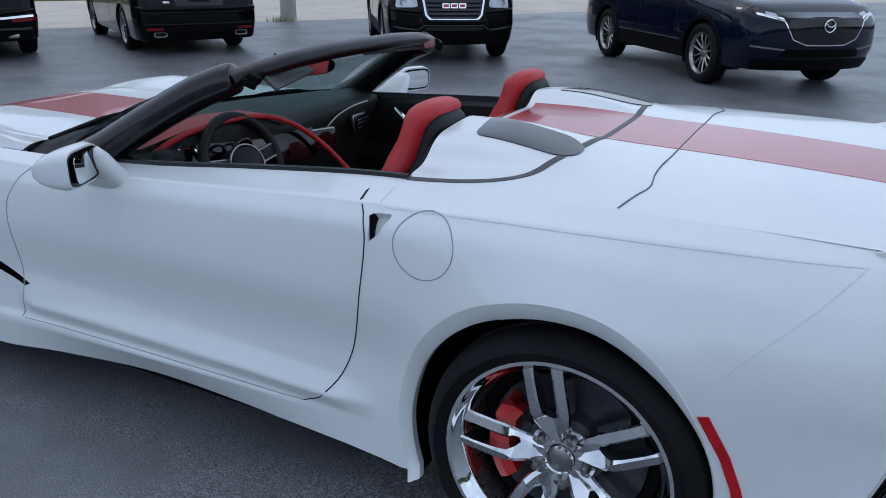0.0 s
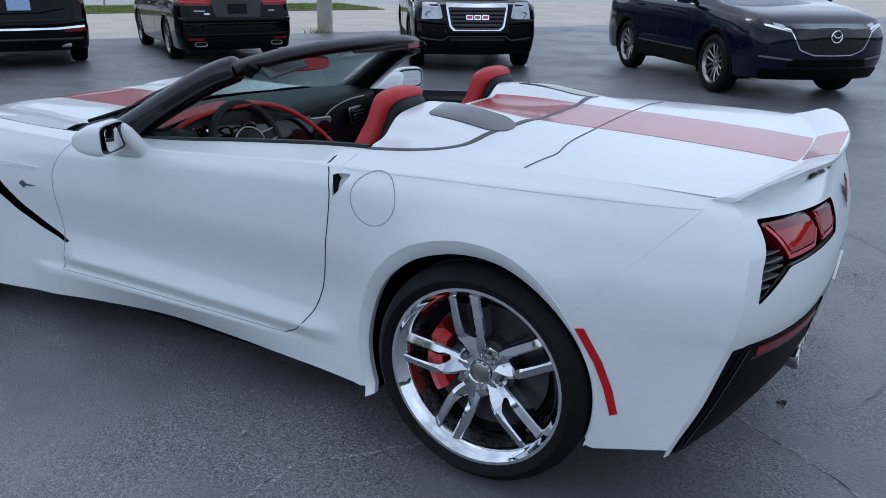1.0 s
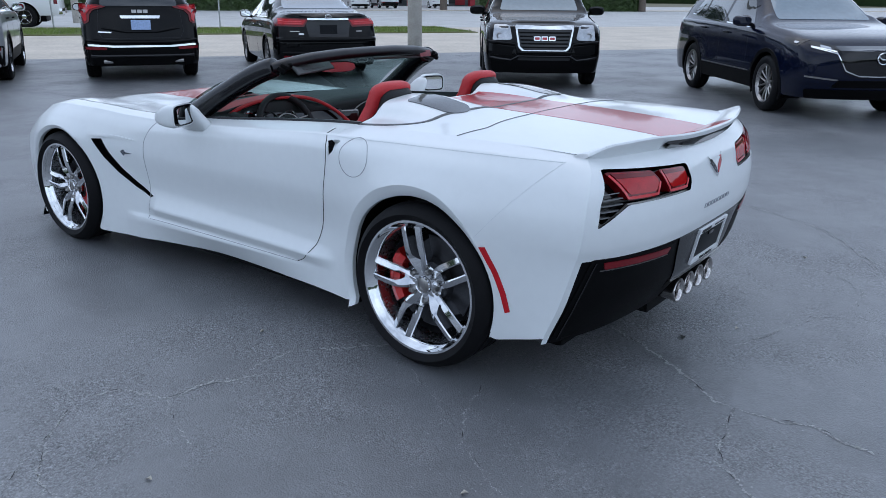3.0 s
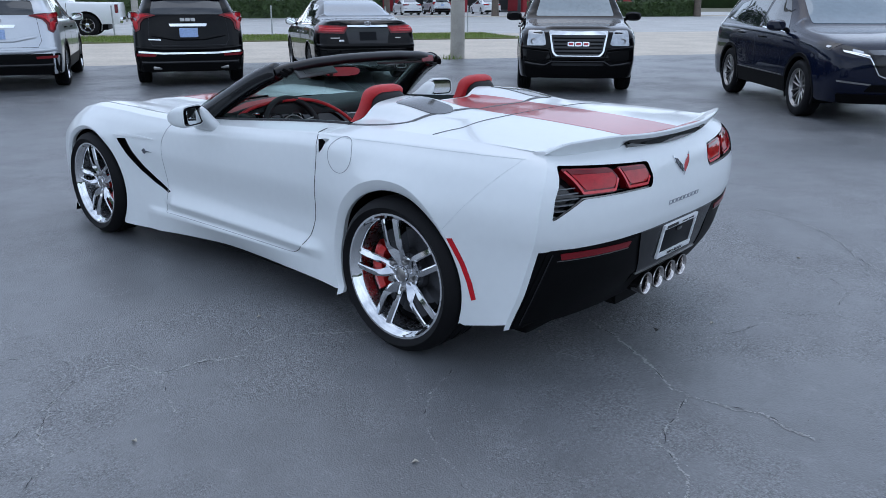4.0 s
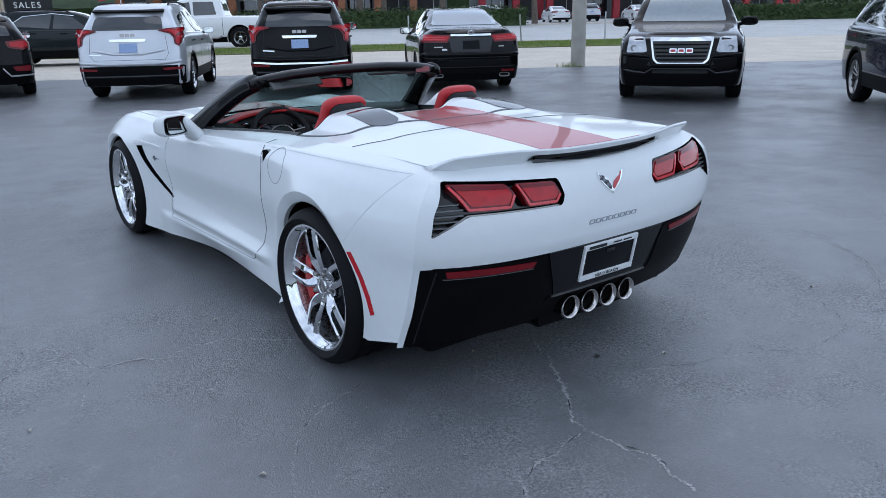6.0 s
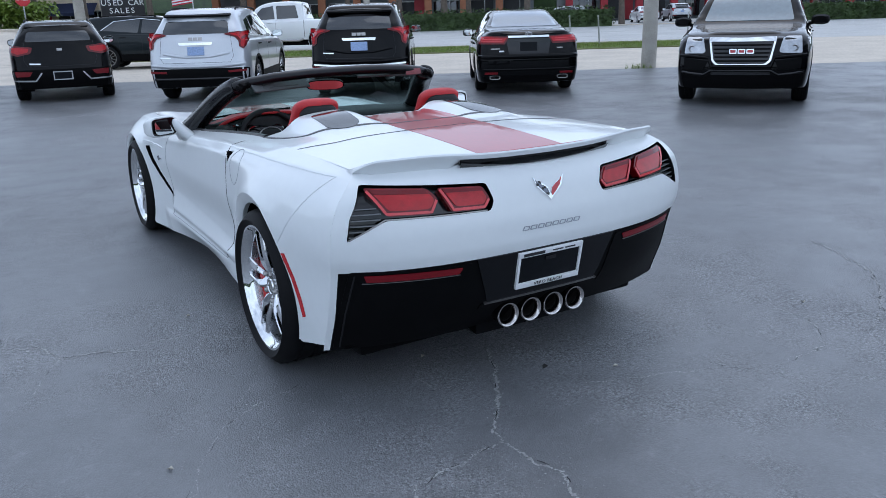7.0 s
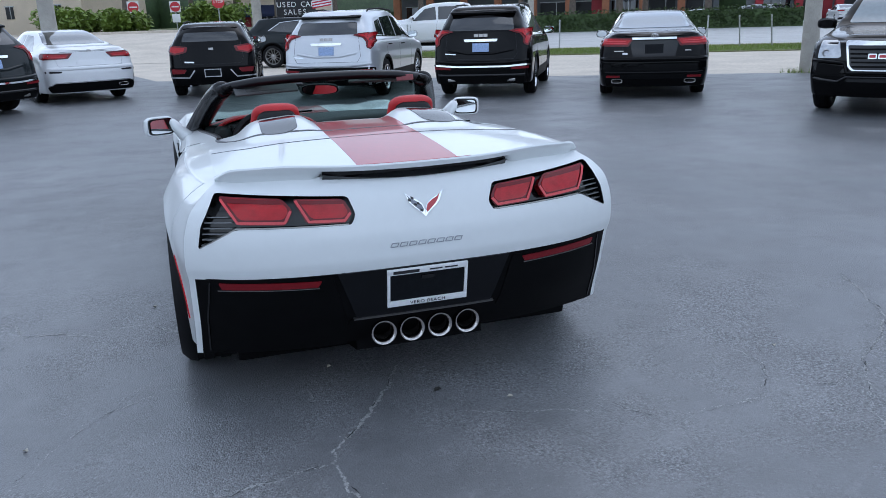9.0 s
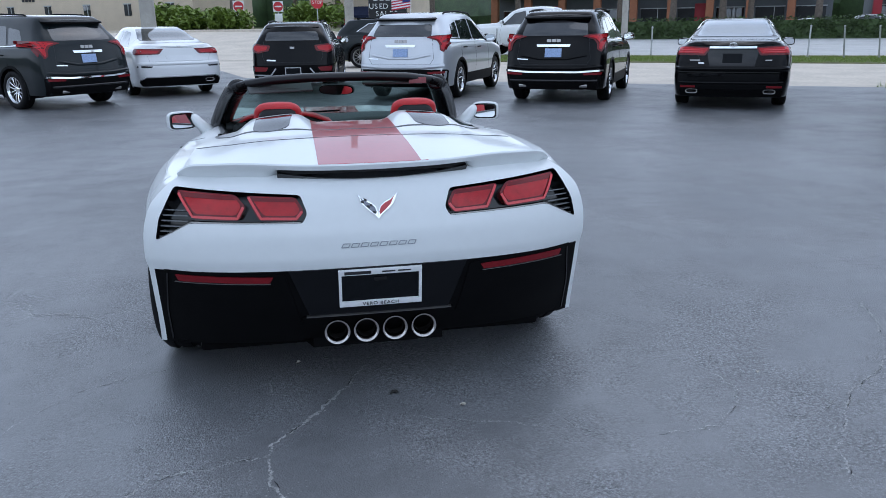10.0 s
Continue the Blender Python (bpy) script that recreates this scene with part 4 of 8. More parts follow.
def rounded_loft(bm, sections, n=20, power=2.6, caps=True):
    """Sections of (centre, half width across x, half depth along y) as soft-cornered rings."""
    rings = []
    for (cx, cy, cz), hx, hy, *rest in sections:
        tilt = rest[0] if rest else 0.0
        ring = []
        for k in range(n):
            a = 2 * math.pi * k / n
            c, s = math.cos(a), math.sin(a)
            dx = hx * math.copysign(abs(c) ** (2 / power), c)
            dy = hy * math.copysign(abs(s) ** (2 / power), s)
            ring.append(bm.verts.new((cx + dx, cy + dy, cz + tilt * dy)))
        rings.append(ring)
    for a, b in zip(rings, rings[1:]):
        for i in range(n):
            bm.faces.new([a[i], a[(i + 1) % n], b[(i + 1) % n], b[i]])
    if caps:
        bm.faces.new(rings[0]), bm.faces.new(rings[-1])


def hero_seat(car, x):
    seat = tagged(new("seat"), "red leather bucket seat with a black back shell")
    seat.parent, seat.location = car, (x, 0, 0)
    line = [(0.36, 0.80, 0.25), (0.50, 0.765, 0.26), (0.68, 0.705, 0.25), (0.82, 0.655, 0.195), (0.90, 0.628, 0.148), (0.95, 0.612, 0.132), (0.99, 0.600, 0.124)]
    bm = bmesh.new()
    rounded_loft(bm, [((0, y + 0.018, z), w, 0.062 - 0.012 * (z > 0.93)) for z, y, w in line] + [((0, 0.608, 1.014), 0.120, 0.056), ((0, 0.600, 1.032), 0.111, 0.055), ((0, 0.594, 1.046), 0.093, 0.044), ((0, 0.591, 1.055), 0.066, 0.028), ((0, 0.590, 1.058), 0.03, 0.012)], 30)
    part("backrest", bm, LEATHER_RED, seat, angle=60)
    bm = bmesh.new()
    rounded_loft(bm, [((0, y - 0.034, z), w * (0.95 if z < 0.88 else 0.80), 0.040) for z, y, w in line] + [((0, 0.566, 1.010), 0.088, 0.032), ((0, 0.567, 1.026), 0.070, 0.022)], 30)
    part("back_shell", bm, LEATHER_BLACK, seat, "black seat back shell", angle=60)
    bm = bmesh.new()
    rounded_loft(bm, [((0, 1.06, 0.24), 0.25, 0.26), ((0, 1.06, 0.36), 0.255, 0.27), ((0, 1.06, 0.41), 0.22, 0.24)], 28, 4)
    part("cushion", bm, LEATHER_RED, seat, angle=60)
    return seat


def hero_cockpit(car, skin):
    # tub: floor, walls behind the seats and inside the doors
    bm = bmesh.new()
    box(bm, (1.36, 1.5, 0.03), (0, 1.15, 0.235), bevel=0.005)
    part("cabin_floor", bm, LEATHER_BLACK, car)
    bm = bmesh.new()
    rows = []
    for u in np.linspace(-1, 1, 41):
        x = 0.672 * u
        rows.append([(x, 0.527, deck_z(x, 0.525) + 0.001), (x, 0.545, deck_z(x, 0.525) - 0.02), (x, 0.55, 0.24)])
    sheet(bm, rows)
    part("rear_bulkhead", bm, LEATHER_BLACK, car)
    panel_bm = bmesh.new()
    sheet(panel_bm, [[(-0.17, 0.535, 0.953), (0.17, 0.535, 0.953)], [(-0.16, 0.60, 0.93), (0.16, 0.60, 0.93)], [(-0.14, 0.66, 0.80), (0.14, 0.66, 0.80)], [(-0.12, 0.68, 0.5), (0.12, 0.68, 0.5)]])
    part("waterfall_panel", panel_bm, STRIPE, car, "red painted panel between the seats")
    for s in (-1, 1):
        bm = bmesh.new()
        rows = []
        for y in np.linspace(0.52, 1.74, 40):
            x, z = side_rows(y)
            xc, zc = x[6], z[6]
            rows.append([(s * (xc + 0.002), y, zc - 0.004), (s * (xc - 0.004), y, zc + 0.010), (s * (xc - 0.022), y, zc + 0.010), (s * (xc - 0.03), y, zc - 0.005), (s * (xc - 0.035), y, zc - 0.03)])
        sheet(bm, rows)
        part("belt_seal", bm, FABRIC, car, "black rubber seal along the door top")
        bm = bmesh.new()
        rows = []
        for y in np.linspace(0.53, 1.76, 30):
            x, z = side_rows(y)
            xc, zc = x[6], z[6]
            rows.append([(s * (xc - 0.030), y, zc - 0.012), (s * (xc - 0.050), y, zc - 0.03), (s * (xc - 0.060), y, zc - 0.12), (s * (xc - 0.03), y, 0.62), (s * (xc - 0.07), y, 0.55), (s * (xc - 0.03), y, 0.45), (s * (xc - 0.03), y, 0.25)])
        sheet(bm, rows)
        trim = part("door_card", bm, LEATHER_BLACK, car)
        bm = bmesh.new()
        tube(bm, [(s * 0.655, 1.33, 0.80), (s * 0.635, 1.30, 0.785), (s * 0.635, 1.20, 0.70), (s * 0.65, 1.16, 0.67)], 0.011, 8)
        part("pull_handle", bm, CHROME, trim, "chrome door pull")
        hero_seat(car, s * 0.36)
    # centre console
    bm = bmesh.new()
    rounded_loft(bm, [((0, 1.10, 0.25), 0.13, 0.55), ((0, 1.10, 0.50), 0.125, 0.55), ((0, 1.10, 0.56), 0.10, 0.53)], 28, 5)
    part("console", bm, LEATHER_BLACK, car, angle=60)
    # dashboard
    bm = bmesh.new()
    rows = []
    for u in np.linspace(-1, 1, 41):
        x = 0.70 * u
        fwd = 1.98 - 0.36 * abs(u) ** 2.2
        lip = 1.40 + 0.06 * abs(u) ** 2
        brow = 0.060 * math.exp(-((x + 0.34) / 0.22) ** 4) + 0.018 * math.exp(-((x - 0.30) / 0.25) ** 4)
        rows.append([(x, fwd, 0.822), (x, fwd - 0.08, 0.852), (x, (fwd + lip) / 2, 0.872 + brow * 0.4), (x, lip + 0.06, 0.856 + brow * 0.9), (x, lip, 0.844 + brow), (x, lip - 0.012, 0.820 + brow), (x, lip + 0.02, 0.76), (x, lip + 0.05, 0.66), (x, lip + 0.10, 0.45)])
    sheet(bm, rows)
    dash = part("dashboard", bm, DASH, car, "dark grey dashboard top", angle=60)
    bm = bmesh.new()
    arc = [(-0.66, 1.50, 0.790), (-0.62, 1.45, 0.862), (-0.52, 1.405, 0.905), (-0.34, 1.385, 0.918), (-0.16, 1.385, 0.900), (-0.02, 1.36, 0.840), (0.07, 1.30, 0.750), (0.12, 1.22, 0.640), (0.13, 1.12, 0.57)]
    tube(bm, resample(rounded3(arc), 0.02), 0.010, 8)
    part("dash_brow", bm, LEATHER_RED, dash, "red leather trim round the driver pod", angle=60)
    bm = bmesh.new()
    sheet(bm, [[(x, y + 0.005, z + 0.014) for x, y, z in ((-0.66, 1.48, 0.850), (-0.52, 1.41, 0.895), (-0.34, 1.39, 0.908), (-0.16, 1.39, 0.890), (-0.04, 1.38, 0.84))], [(x, y, z) for x, y, z in ((-0.68, 1.53, 0.862), (-0.53, 1.53, 0.905), (-0.34, 1.53, 0.918), (-0.16, 1.52, 0.904), (-0.06, 1.48, 0.870))]])
    part("dash_hood", bm, LEATHER_RED, dash, "red leather instrument hood", angle=60)
    bm = bmesh.new()
    box(bm, (0.40, 0.05, 0.13), (-0.34, 1.43, 0.80), (-20, 0, 0), 0.02)
    part("instrument_pod", bm, GLOSS, dash)
    bm = bmesh.new()
    rounded_loft(bm, [((-0.60, 1.44, 0.765), 0.04, 0.045), ((-0.60, 1.44, 0.80), 0.062, 0.055), ((-0.60, 1.44, 0.845), 0.050, 0.050), ((-0.60, 1.45, 0.862), 0.02, 0.02)], 22)
    pod = part("vent_pod", bm, DASH, dash, angle=60)
    bm = bmesh.new()
    tube(bm, [(-0.545 + 0.045 * math.cos(a), 1.415 - 0.012 * math.cos(a), 0.805 + 0.050 * math.sin(a)) for a in np.linspace(0, 2 * math.pi, 33)], 0.006, 6, caps=False)
    part("vent_ring", bm, CHROME, pod)
    for x in (-0.44, -0.31):
        bm = bmesh.new()
        lathe(bm, [(0.050, 0.0), (0.052, 0.012), (0.046, 0.012), (0.044, 0.0)], 32, pose(x, 1.395, 0.800, 0, 0, -90) @ pose(0, 0, 0, 0, 15, 0))
        part("gauge_ring", bm, CHROME, dash)
    box_part("screen", (0.20, 0.02, 0.11), (-0.03, 1.375, 0.765), GLOSS, dash, "black centre screen", (-18, 0, -12), 0.008)
    bm = bmesh.new()
    tube(bm, rounded3([(0.14, 1.40, 0.70), (0.17, 1.385, 0.775), (0.26, 1.385, 0.825), (0.40, 1.395, 0.845), (0.56, 1.42, 0.84)]), 0.0035, 6)
    part("dash_piping", bm, STEEL, dash)
    for k in range(3):
        box_part("vent_slat", (0.105, 0.012, 0.004), (0.47, 1.392, 0.748 + 0.016 * k), STEEL, dash, "", (-10, 0, 8), 0.001)
    for x, y, rz in ((0.47, 1.402, 8), (0.13, 1.36, -20)):
        box_part("air_vent", (0.12, 0.025, 0.064), (x, y, 0.764), GLOSS, dash, "", (-10, 0, rz), 0.012)
        box_part("vent_rim", (0.135, 0.018, 0.078), (x, y + 0.006, 0.764), STEEL, dash, "", (-10, 0, rz), 0.014)
    # steering wheel
    wm = pose(-0.360, 1.335, 0.765, 68, 0, 0)
    sw = tagged(new("steering_wheel"), "black three-spoke steering wheel")
    sw.parent = car
    bm = bmesh.new()
    ring = [wm @ Vector((0.176 * math.cos(a), 0.170 * math.sin(a), 0)) for a in np.linspace(0, 2 * math.pi, 49)]
    tube(bm, ring, 0.0185, 10, caps=False)
    part("rim", bm, LEATHER_BLACK, sw, angle=60)
    bm = bmesh.new()
    rounded_loft(bm, [((0, 0, -0.02), 0.075, 0.065), ((0, 0, 0.02), 0.070, 0.06), ((0, 0, 0.03), 0.05, 0.045)], 20, 3)
    bm.transform(wm)
    pad = part("hub_pad", bm, LEATHER_BLACK, sw, angle=60)
    bm = bmesh.new()
    tube(bm, [wm @ Vector((0.080 * math.cos(a), 0.068 * math.sin(a), 0.018)) for a in np.linspace(0, 2 * math.pi, 33)], 0.004, 6, caps=False)
    part("pad_trim", bm, STEEL, pad)
    for a in (8, 172, 270):
        bm = bmesh.new()
        box(bm, (0.12, 0.045, 0.016), (0.115, 0, 0.0), bevel=0.006)
        bm.transform(wm @ pose(0, 0, 0, 0, 0, a))
        spoke = part("spoke", bm, LEATHER_BLACK, sw)
        for e in (-1, 1):
            bm = bmesh.new()
            box(bm, (0.115, 0.007, 0.018), (0.115, e * 0.022, 0.003), bevel=0.003)
            bm.transform(wm @ pose(0, 0, 0, 0, 0, a))
            part("spoke_trim", bm, STEEL, spoke)
    # windscreen frame
    left = rounded3([(-0.742, 1.87, 0.800), (-0.765, 1.73, 0.805), (-0.740, 1.60, 0.850), (-0.686, 1.43, 0.955), (-0.628, 1.27, 1.052), (-0.600, 1.190, 1.087), (-0.582, 1.140, 1.104)])
    head = [(-0.605, 1.150, 1.096), (-0.53, 1.115, 1.117), (-0.40, 1.090, 1.136), (-0.2, 1.075, 1.147), (0, 1.070, 1.149)]
    head += [(-x, y, z) for x, y, z in reversed(head[:-1])]
    for s in (-1, 1):
        bm = bmesh.new()
        pts = resample([(-s * x, y, z) for x, y, z in left], 0.03)
        tube(bm, pts, [float(pchip([0, 0.15, 0.32, 0.80, 0.93, 0.97, 1.0], [0.006, 0.036, 0.064, 0.062, 0.058, 0.052, 0.040], k / (len(pts) - 1))) for k in range(len(pts))], 18, 0.80)
        part("windscreen_pillar", bm, PILLAR, car, "black windscreen pillar", angle=60)
        bm = bmesh.new()
        box(bm, (0.060, 0.045, 0.030), (s * 0.562, 1.088, 1.108), (25, s * 12, -s * 24), 0.012)
        box(bm, (0.024, 0.045, 0.024), (s * 0.590, 1.088, 1.092), (25, s * 12, -s * 24), 0.008)
        tube(bm, [(s * 0.60, 1.125, 1.10), (s * 0.585, 1.095, 1.105), (s * 0.545, 1.070, 1.115)], 0.012, 8)
        part("roof_latch", bm, TRIM, car, "black roof latch")
    bm = bmesh.new()
    tube(bm, resample(head, 0.04), 0.043, 14, 0.62)
    header = part("windscreen_header", bm, FABRIC, car, "black windscreen header", angle=60)
    for x, y, z, tilt, turn, wide in ((-0.350, 1.142, 1.098, -46, 20, 0.39), (0.32, 1.150, 1.118, -66, -16, 0.36)):
        at_ = pose(x, y, z, 0, 0, turn) @ pose(0, 0, 0, tilt, 0, 0)
        bm = bmesh.new()
        box(bm, (wide, 0.014, 0.092), (0, 0, 0), bevel=0.0065, seg=3)
        bm.transform(at_)
        visor = part("sun_visor", bm, VISOR, header, "grey sun visor hanging down", angle=60)
        bm = bmesh.new()
        box(bm, (wide * 0.62, 0.004, 0.050), (-0.008, -0.0075, -0.004), bevel=0.0018)
        bm.transform(at_)
        part("vanity_flap", bm, VISOR, visor)
        bm = bmesh.new()
        tube(bm, [at_ @ Vector((0.04, 0, 0.04)), at_ @ Vector((0.03, 0.0, 0.065))], 0.006, 6)
        part("visor_clip", bm, VISOR, visor)
    bm = bmesh.new()
    box(bm, (0.105, 0.004, 0.034), (0.455, 1.058, 1.118), (-12, 0, 4), 0.001)
    part("warning_label", bm, WARN, header, "faded red warning label")
    bm = bmesh.new()
    rounded_loft(bm, [((0, 0, 0), 0.112, 0.030), ((0, 0, 0.022), 0.110, 0.034), ((0, 0, 0.045), 0.08, 0.022)], 24, 3)
    bm.transform(pose(-0.012, 1.306, 1.056, 97, 0, -24) @ Matrix.Diagonal((1, 1, -1, 1)))
    rv = part("rear_view_mirror", bm, TRIM, header, "", angle=60)
    bm = bmesh.new()
    rounded_loft(bm, [((0, 0, 0), 0.105, 0.026), ((0, 0, 0.002), 0.105, 0.026)], 24, 3)
    bm.transform(pose(-0.014, 1.298, 1.056, 97, 0, -24))
    part("mirror_glass", bm, MIRROR, rv)
    bm = bmesh.new()
    rows = []
    for v in np.linspace(0, 1, 12):
        row = []
        for u in np.linspace(-1, 1, 31):
            a = Vector((0.765 * u, 2.06 - 0.32 * abs(u) ** 2.2, 0.836))
            b = Vector((0.595 * u, 1.115 + 0.07 * abs(u) ** 2.5, 1.137 - 0.03 * abs(u) ** 2.5))
            p = a.lerp(b, v) + Vector((0, 0.02, 0.03)) * math.sin(math.pi * v)
            row.append(p)
        rows.append(row)
    sheet(bm, rows)
    ws = part("windscreen", bm, GLASS, car, "clear curved windscreen", angle=60)
    bm = bmesh.new()
    tube(bm, [(-0.62, 1.965, 0.838), (-0.3, 2.085, 0.842), (0.05, 2.12, 0.846)], 0.007, 6)
    part("wiper", bm, TRIM, car)
    bm = bmesh.new()
    rows = []
    for u in np.linspace(-1, 1, 41):
        yh = 2.22 - 0.28 * abs(u) ** 2.4
        zh = float(pchip(HY, HZ[6], yh)) - 0.016 * math.exp(-(u / 0.55) ** 4)
        yw = 2.055 - 0.32 * abs(u) ** 2.2
        rows.append([(0.735 * u, yh + 0.02, zh - 0.020), (0.738 * u, yh - 0.012, zh - 0.016), (0.748 * u, (yh + yw) / 2, zh - 0.004), (0.762 * u, yw + 0.012, 0.836), (0.770 * u, yw - 0.02, 0.840)])
    sheet(bm, rows)
    part("cowl", bm, TRIM, car, "black plastic cowl under the windscreen", angle=60)
    # door mirrors
    for s in (-1, 1):
        turn = -s * 22
        at_ = pose(s * 0.948, 1.390, 0.888, 90, 0, turn) @ Matrix.Diagonal((0.84, 0.87, 0.9, 1))
        bm = bmesh.new()
        rounded_loft(bm, [((0, 0, 0), 0.098, 0.062), ((0, 0, 0.025), 0.104, 0.067), ((0.004, -0.004, 0.07), 0.092, 0.058), ((0.010, -0.010, 0.110), 0.068, 0.042), ((0.016, -0.014, 0.138), 0.038, 0.022), ((0.018, -0.016, 0.146), 0.014, 0.008)], 32, 4.2)
        bm.transform(at_ @ Matrix.Diagonal((s, 1, -1, 1)))
        mir = part("door_mirror", bm, WHITE, car, "white door mirror", angle=60)
        bm = bmesh.new()
        rounded_loft(bm, [((0, 0, 0), 0.090, 0.055), ((0, 0, 0.004), 0.090, 0.055)], 28, 5)
        bm.transform(at_)
        part("mirror_bezel", bm, GLOSS, mir, angle=60)
        bm = bmesh.new()
        rounded_loft(bm, [((0, 0, 0), 0.080, 0.046), ((0, 0, 0.002), 0.080, 0.046)], 28, 5)
        bm.transform(pose(s * 0.948, 1.390, 0.888, 87, 0, turn + (6 if s < 0 else 0)) @ Matrix.Translation((0, 0, 0.006)) @ Matrix.Diagonal((0.83, 0.86, 0.9, 1)))
        part("mirror_glass", bm, MIRROR, mir, angle=60)
        bm = bmesh.new()
        rounded_loft(bm, [((s * 0.792, 1.490, 0.795), 0.060, 0.110), ((s * 0.822, 1.465, 0.830), 0.050, 0.085), ((s * 0.856, 1.445, 0.870), 0.040, 0.062), ((s * 0.876, 1.435, 0.905), 0.028, 0.048), ((s * 0.884, 1.430, 0.925), 0.014, 0.025)], 22, 2.5)
        part("mirror_stalk", bm, WHITE, mir, angle=60)


# ---- parked cars: x across, y ahead from the rear bumper, z up ----
def shell(L, W, top, half, belt, rear, front, low=0.26, step=0.045, nose=0.80):
    """One closed body skin. top: roof line (y, z); half: its half width (y, x); belt: belt line (y, z); rear, front: end outlines (z, setback)."""
    hw = W / 2
    ys = np.unique(np.round(np.concatenate([np.linspace(0, 0.12, 4), np.linspace(0.16, L - 0.16, int(L / step)), np.linspace(L - 0.12, L, 4)]), 4))
    T, X, B = np.array(top).T, np.array(half).T, np.array(belt).T
    rows = []
    for y in ys:
        zt, xt, zb = float(pchip(*T, y)), float(pchip(*X, y)), float(pchip(*B, y))
        zb = min(zb, zt - 0.03)
        fx = float(pchip([0, 0.03, 0.12, 0.35, 0.9], [0.885, 0.915, 0.955, 0.99, 1.0], y)) * float(pchip([0, 0.05, 0.2, 0.5, 1.0], [nose + (1 - nose) * q for q in (0, 0.3, 0.65, 0.9, 1.0)], L - y))
        ctl = [(0.82 * hw, low), (0.955 * hw, low + 0.01), (0.985 * hw, low + 0.16), (1.0 * hw, low + 0.42 * (zb - low)), (0.995 * hw, low + 0.72 * (zb - low)), (0.965 * hw, zb - 0.035), (0.925 * hw, zb)]
        xt = min(xt, 0.90 * hw)
        up = [(0.925 * hw, zb), (0.925 * hw * 0.52 + xt * 0.48, zb + (zt - zb) * 0.50), (xt, zt - 0.045 if zt - zb > 0.2 else zt - 0.018), (xt * 0.86, zt - 0.012 if zt - zb > 0.2 else zt - 0.008), (xt * 0.5, zt - 0.003), (0.0, zt)]
        line = []
        for c, n in ((ctl, 18), (up, 18)):
            v = np.linspace(0, len(c) - 1, n + 1)[(1 if line else 0):]
            line += list(zip(pchip(range(len(c)), [p[0] for p in c], v), pchip(range(len(c)), [p[1] for p in c], v)))
        wr, wf = max(0, 1 - y / 0.9) ** 2, max(0, 1 - (L - y) / 0.9) ** 2
        row = []
        for px, pz in line:
            dy = wr * float(pchip(*np.array(rear).T, pz)) - wf * float(pchip(*np.array(front).T, pz))
            row.append((px * fx, y + dy, pz))
        rows.append(row)
    bm = bmesh.new()
    n = len(rows[0])
    rings = []
    for row in rows:
        rgt = [bm.verts.new(p) for p in row]
        lft = [bm.verts.new((-x, y, z)) for x, y, z in row[:-1]] + [rgt[-1]]
        rings.append((rgt, lft))
    for (ra, la), (rb, lb) in zip(rings, rings[1:]):
        for k in range(n - 1):
            bm.faces.new([ra[k], rb[k], rb[k + 1], ra[k + 1]])
            bm.faces.new([la[k + 1], lb[k + 1], lb[k], la[k]])
    # rounded ends
    for (r, l), sgn, bulge in ((rings[0], -1, 0.07), (rings[-1], 1, 0.16)):
        cols = 14
        grid = []
        for k in range(n):
            if k == n - 1:
                grid.append([r[k]] * (cols + 1))
                continue
            line = [r[k]]
            for c in range(1, cols):
                u = 1 - 2 * c / cols
                line.append(bm.verts.new((r[k].co.x * u, r[k].co.y + sgn * bulge * (1 - abs(u) ** 2.4) * min(1, r[k].co.x / (0.45 * hw)), r[k].co.z)))
            grid.append(line + [l[k]])
        for a, b in zip(grid, grid[1:]):
            for c in range(cols):
                q = []
                for v in (a[c], a[c + 1], b[c + 1], b[c]):
                    if v not in q:
                        q.append(v)
                if len(q) > 2:
                    bm.faces.new(q)
    bmesh.ops.recalc_face_normals(bm, faces=bm.faces[:])
    return bm


def both(pts):
    return [(-a, b) for a, b in pts]


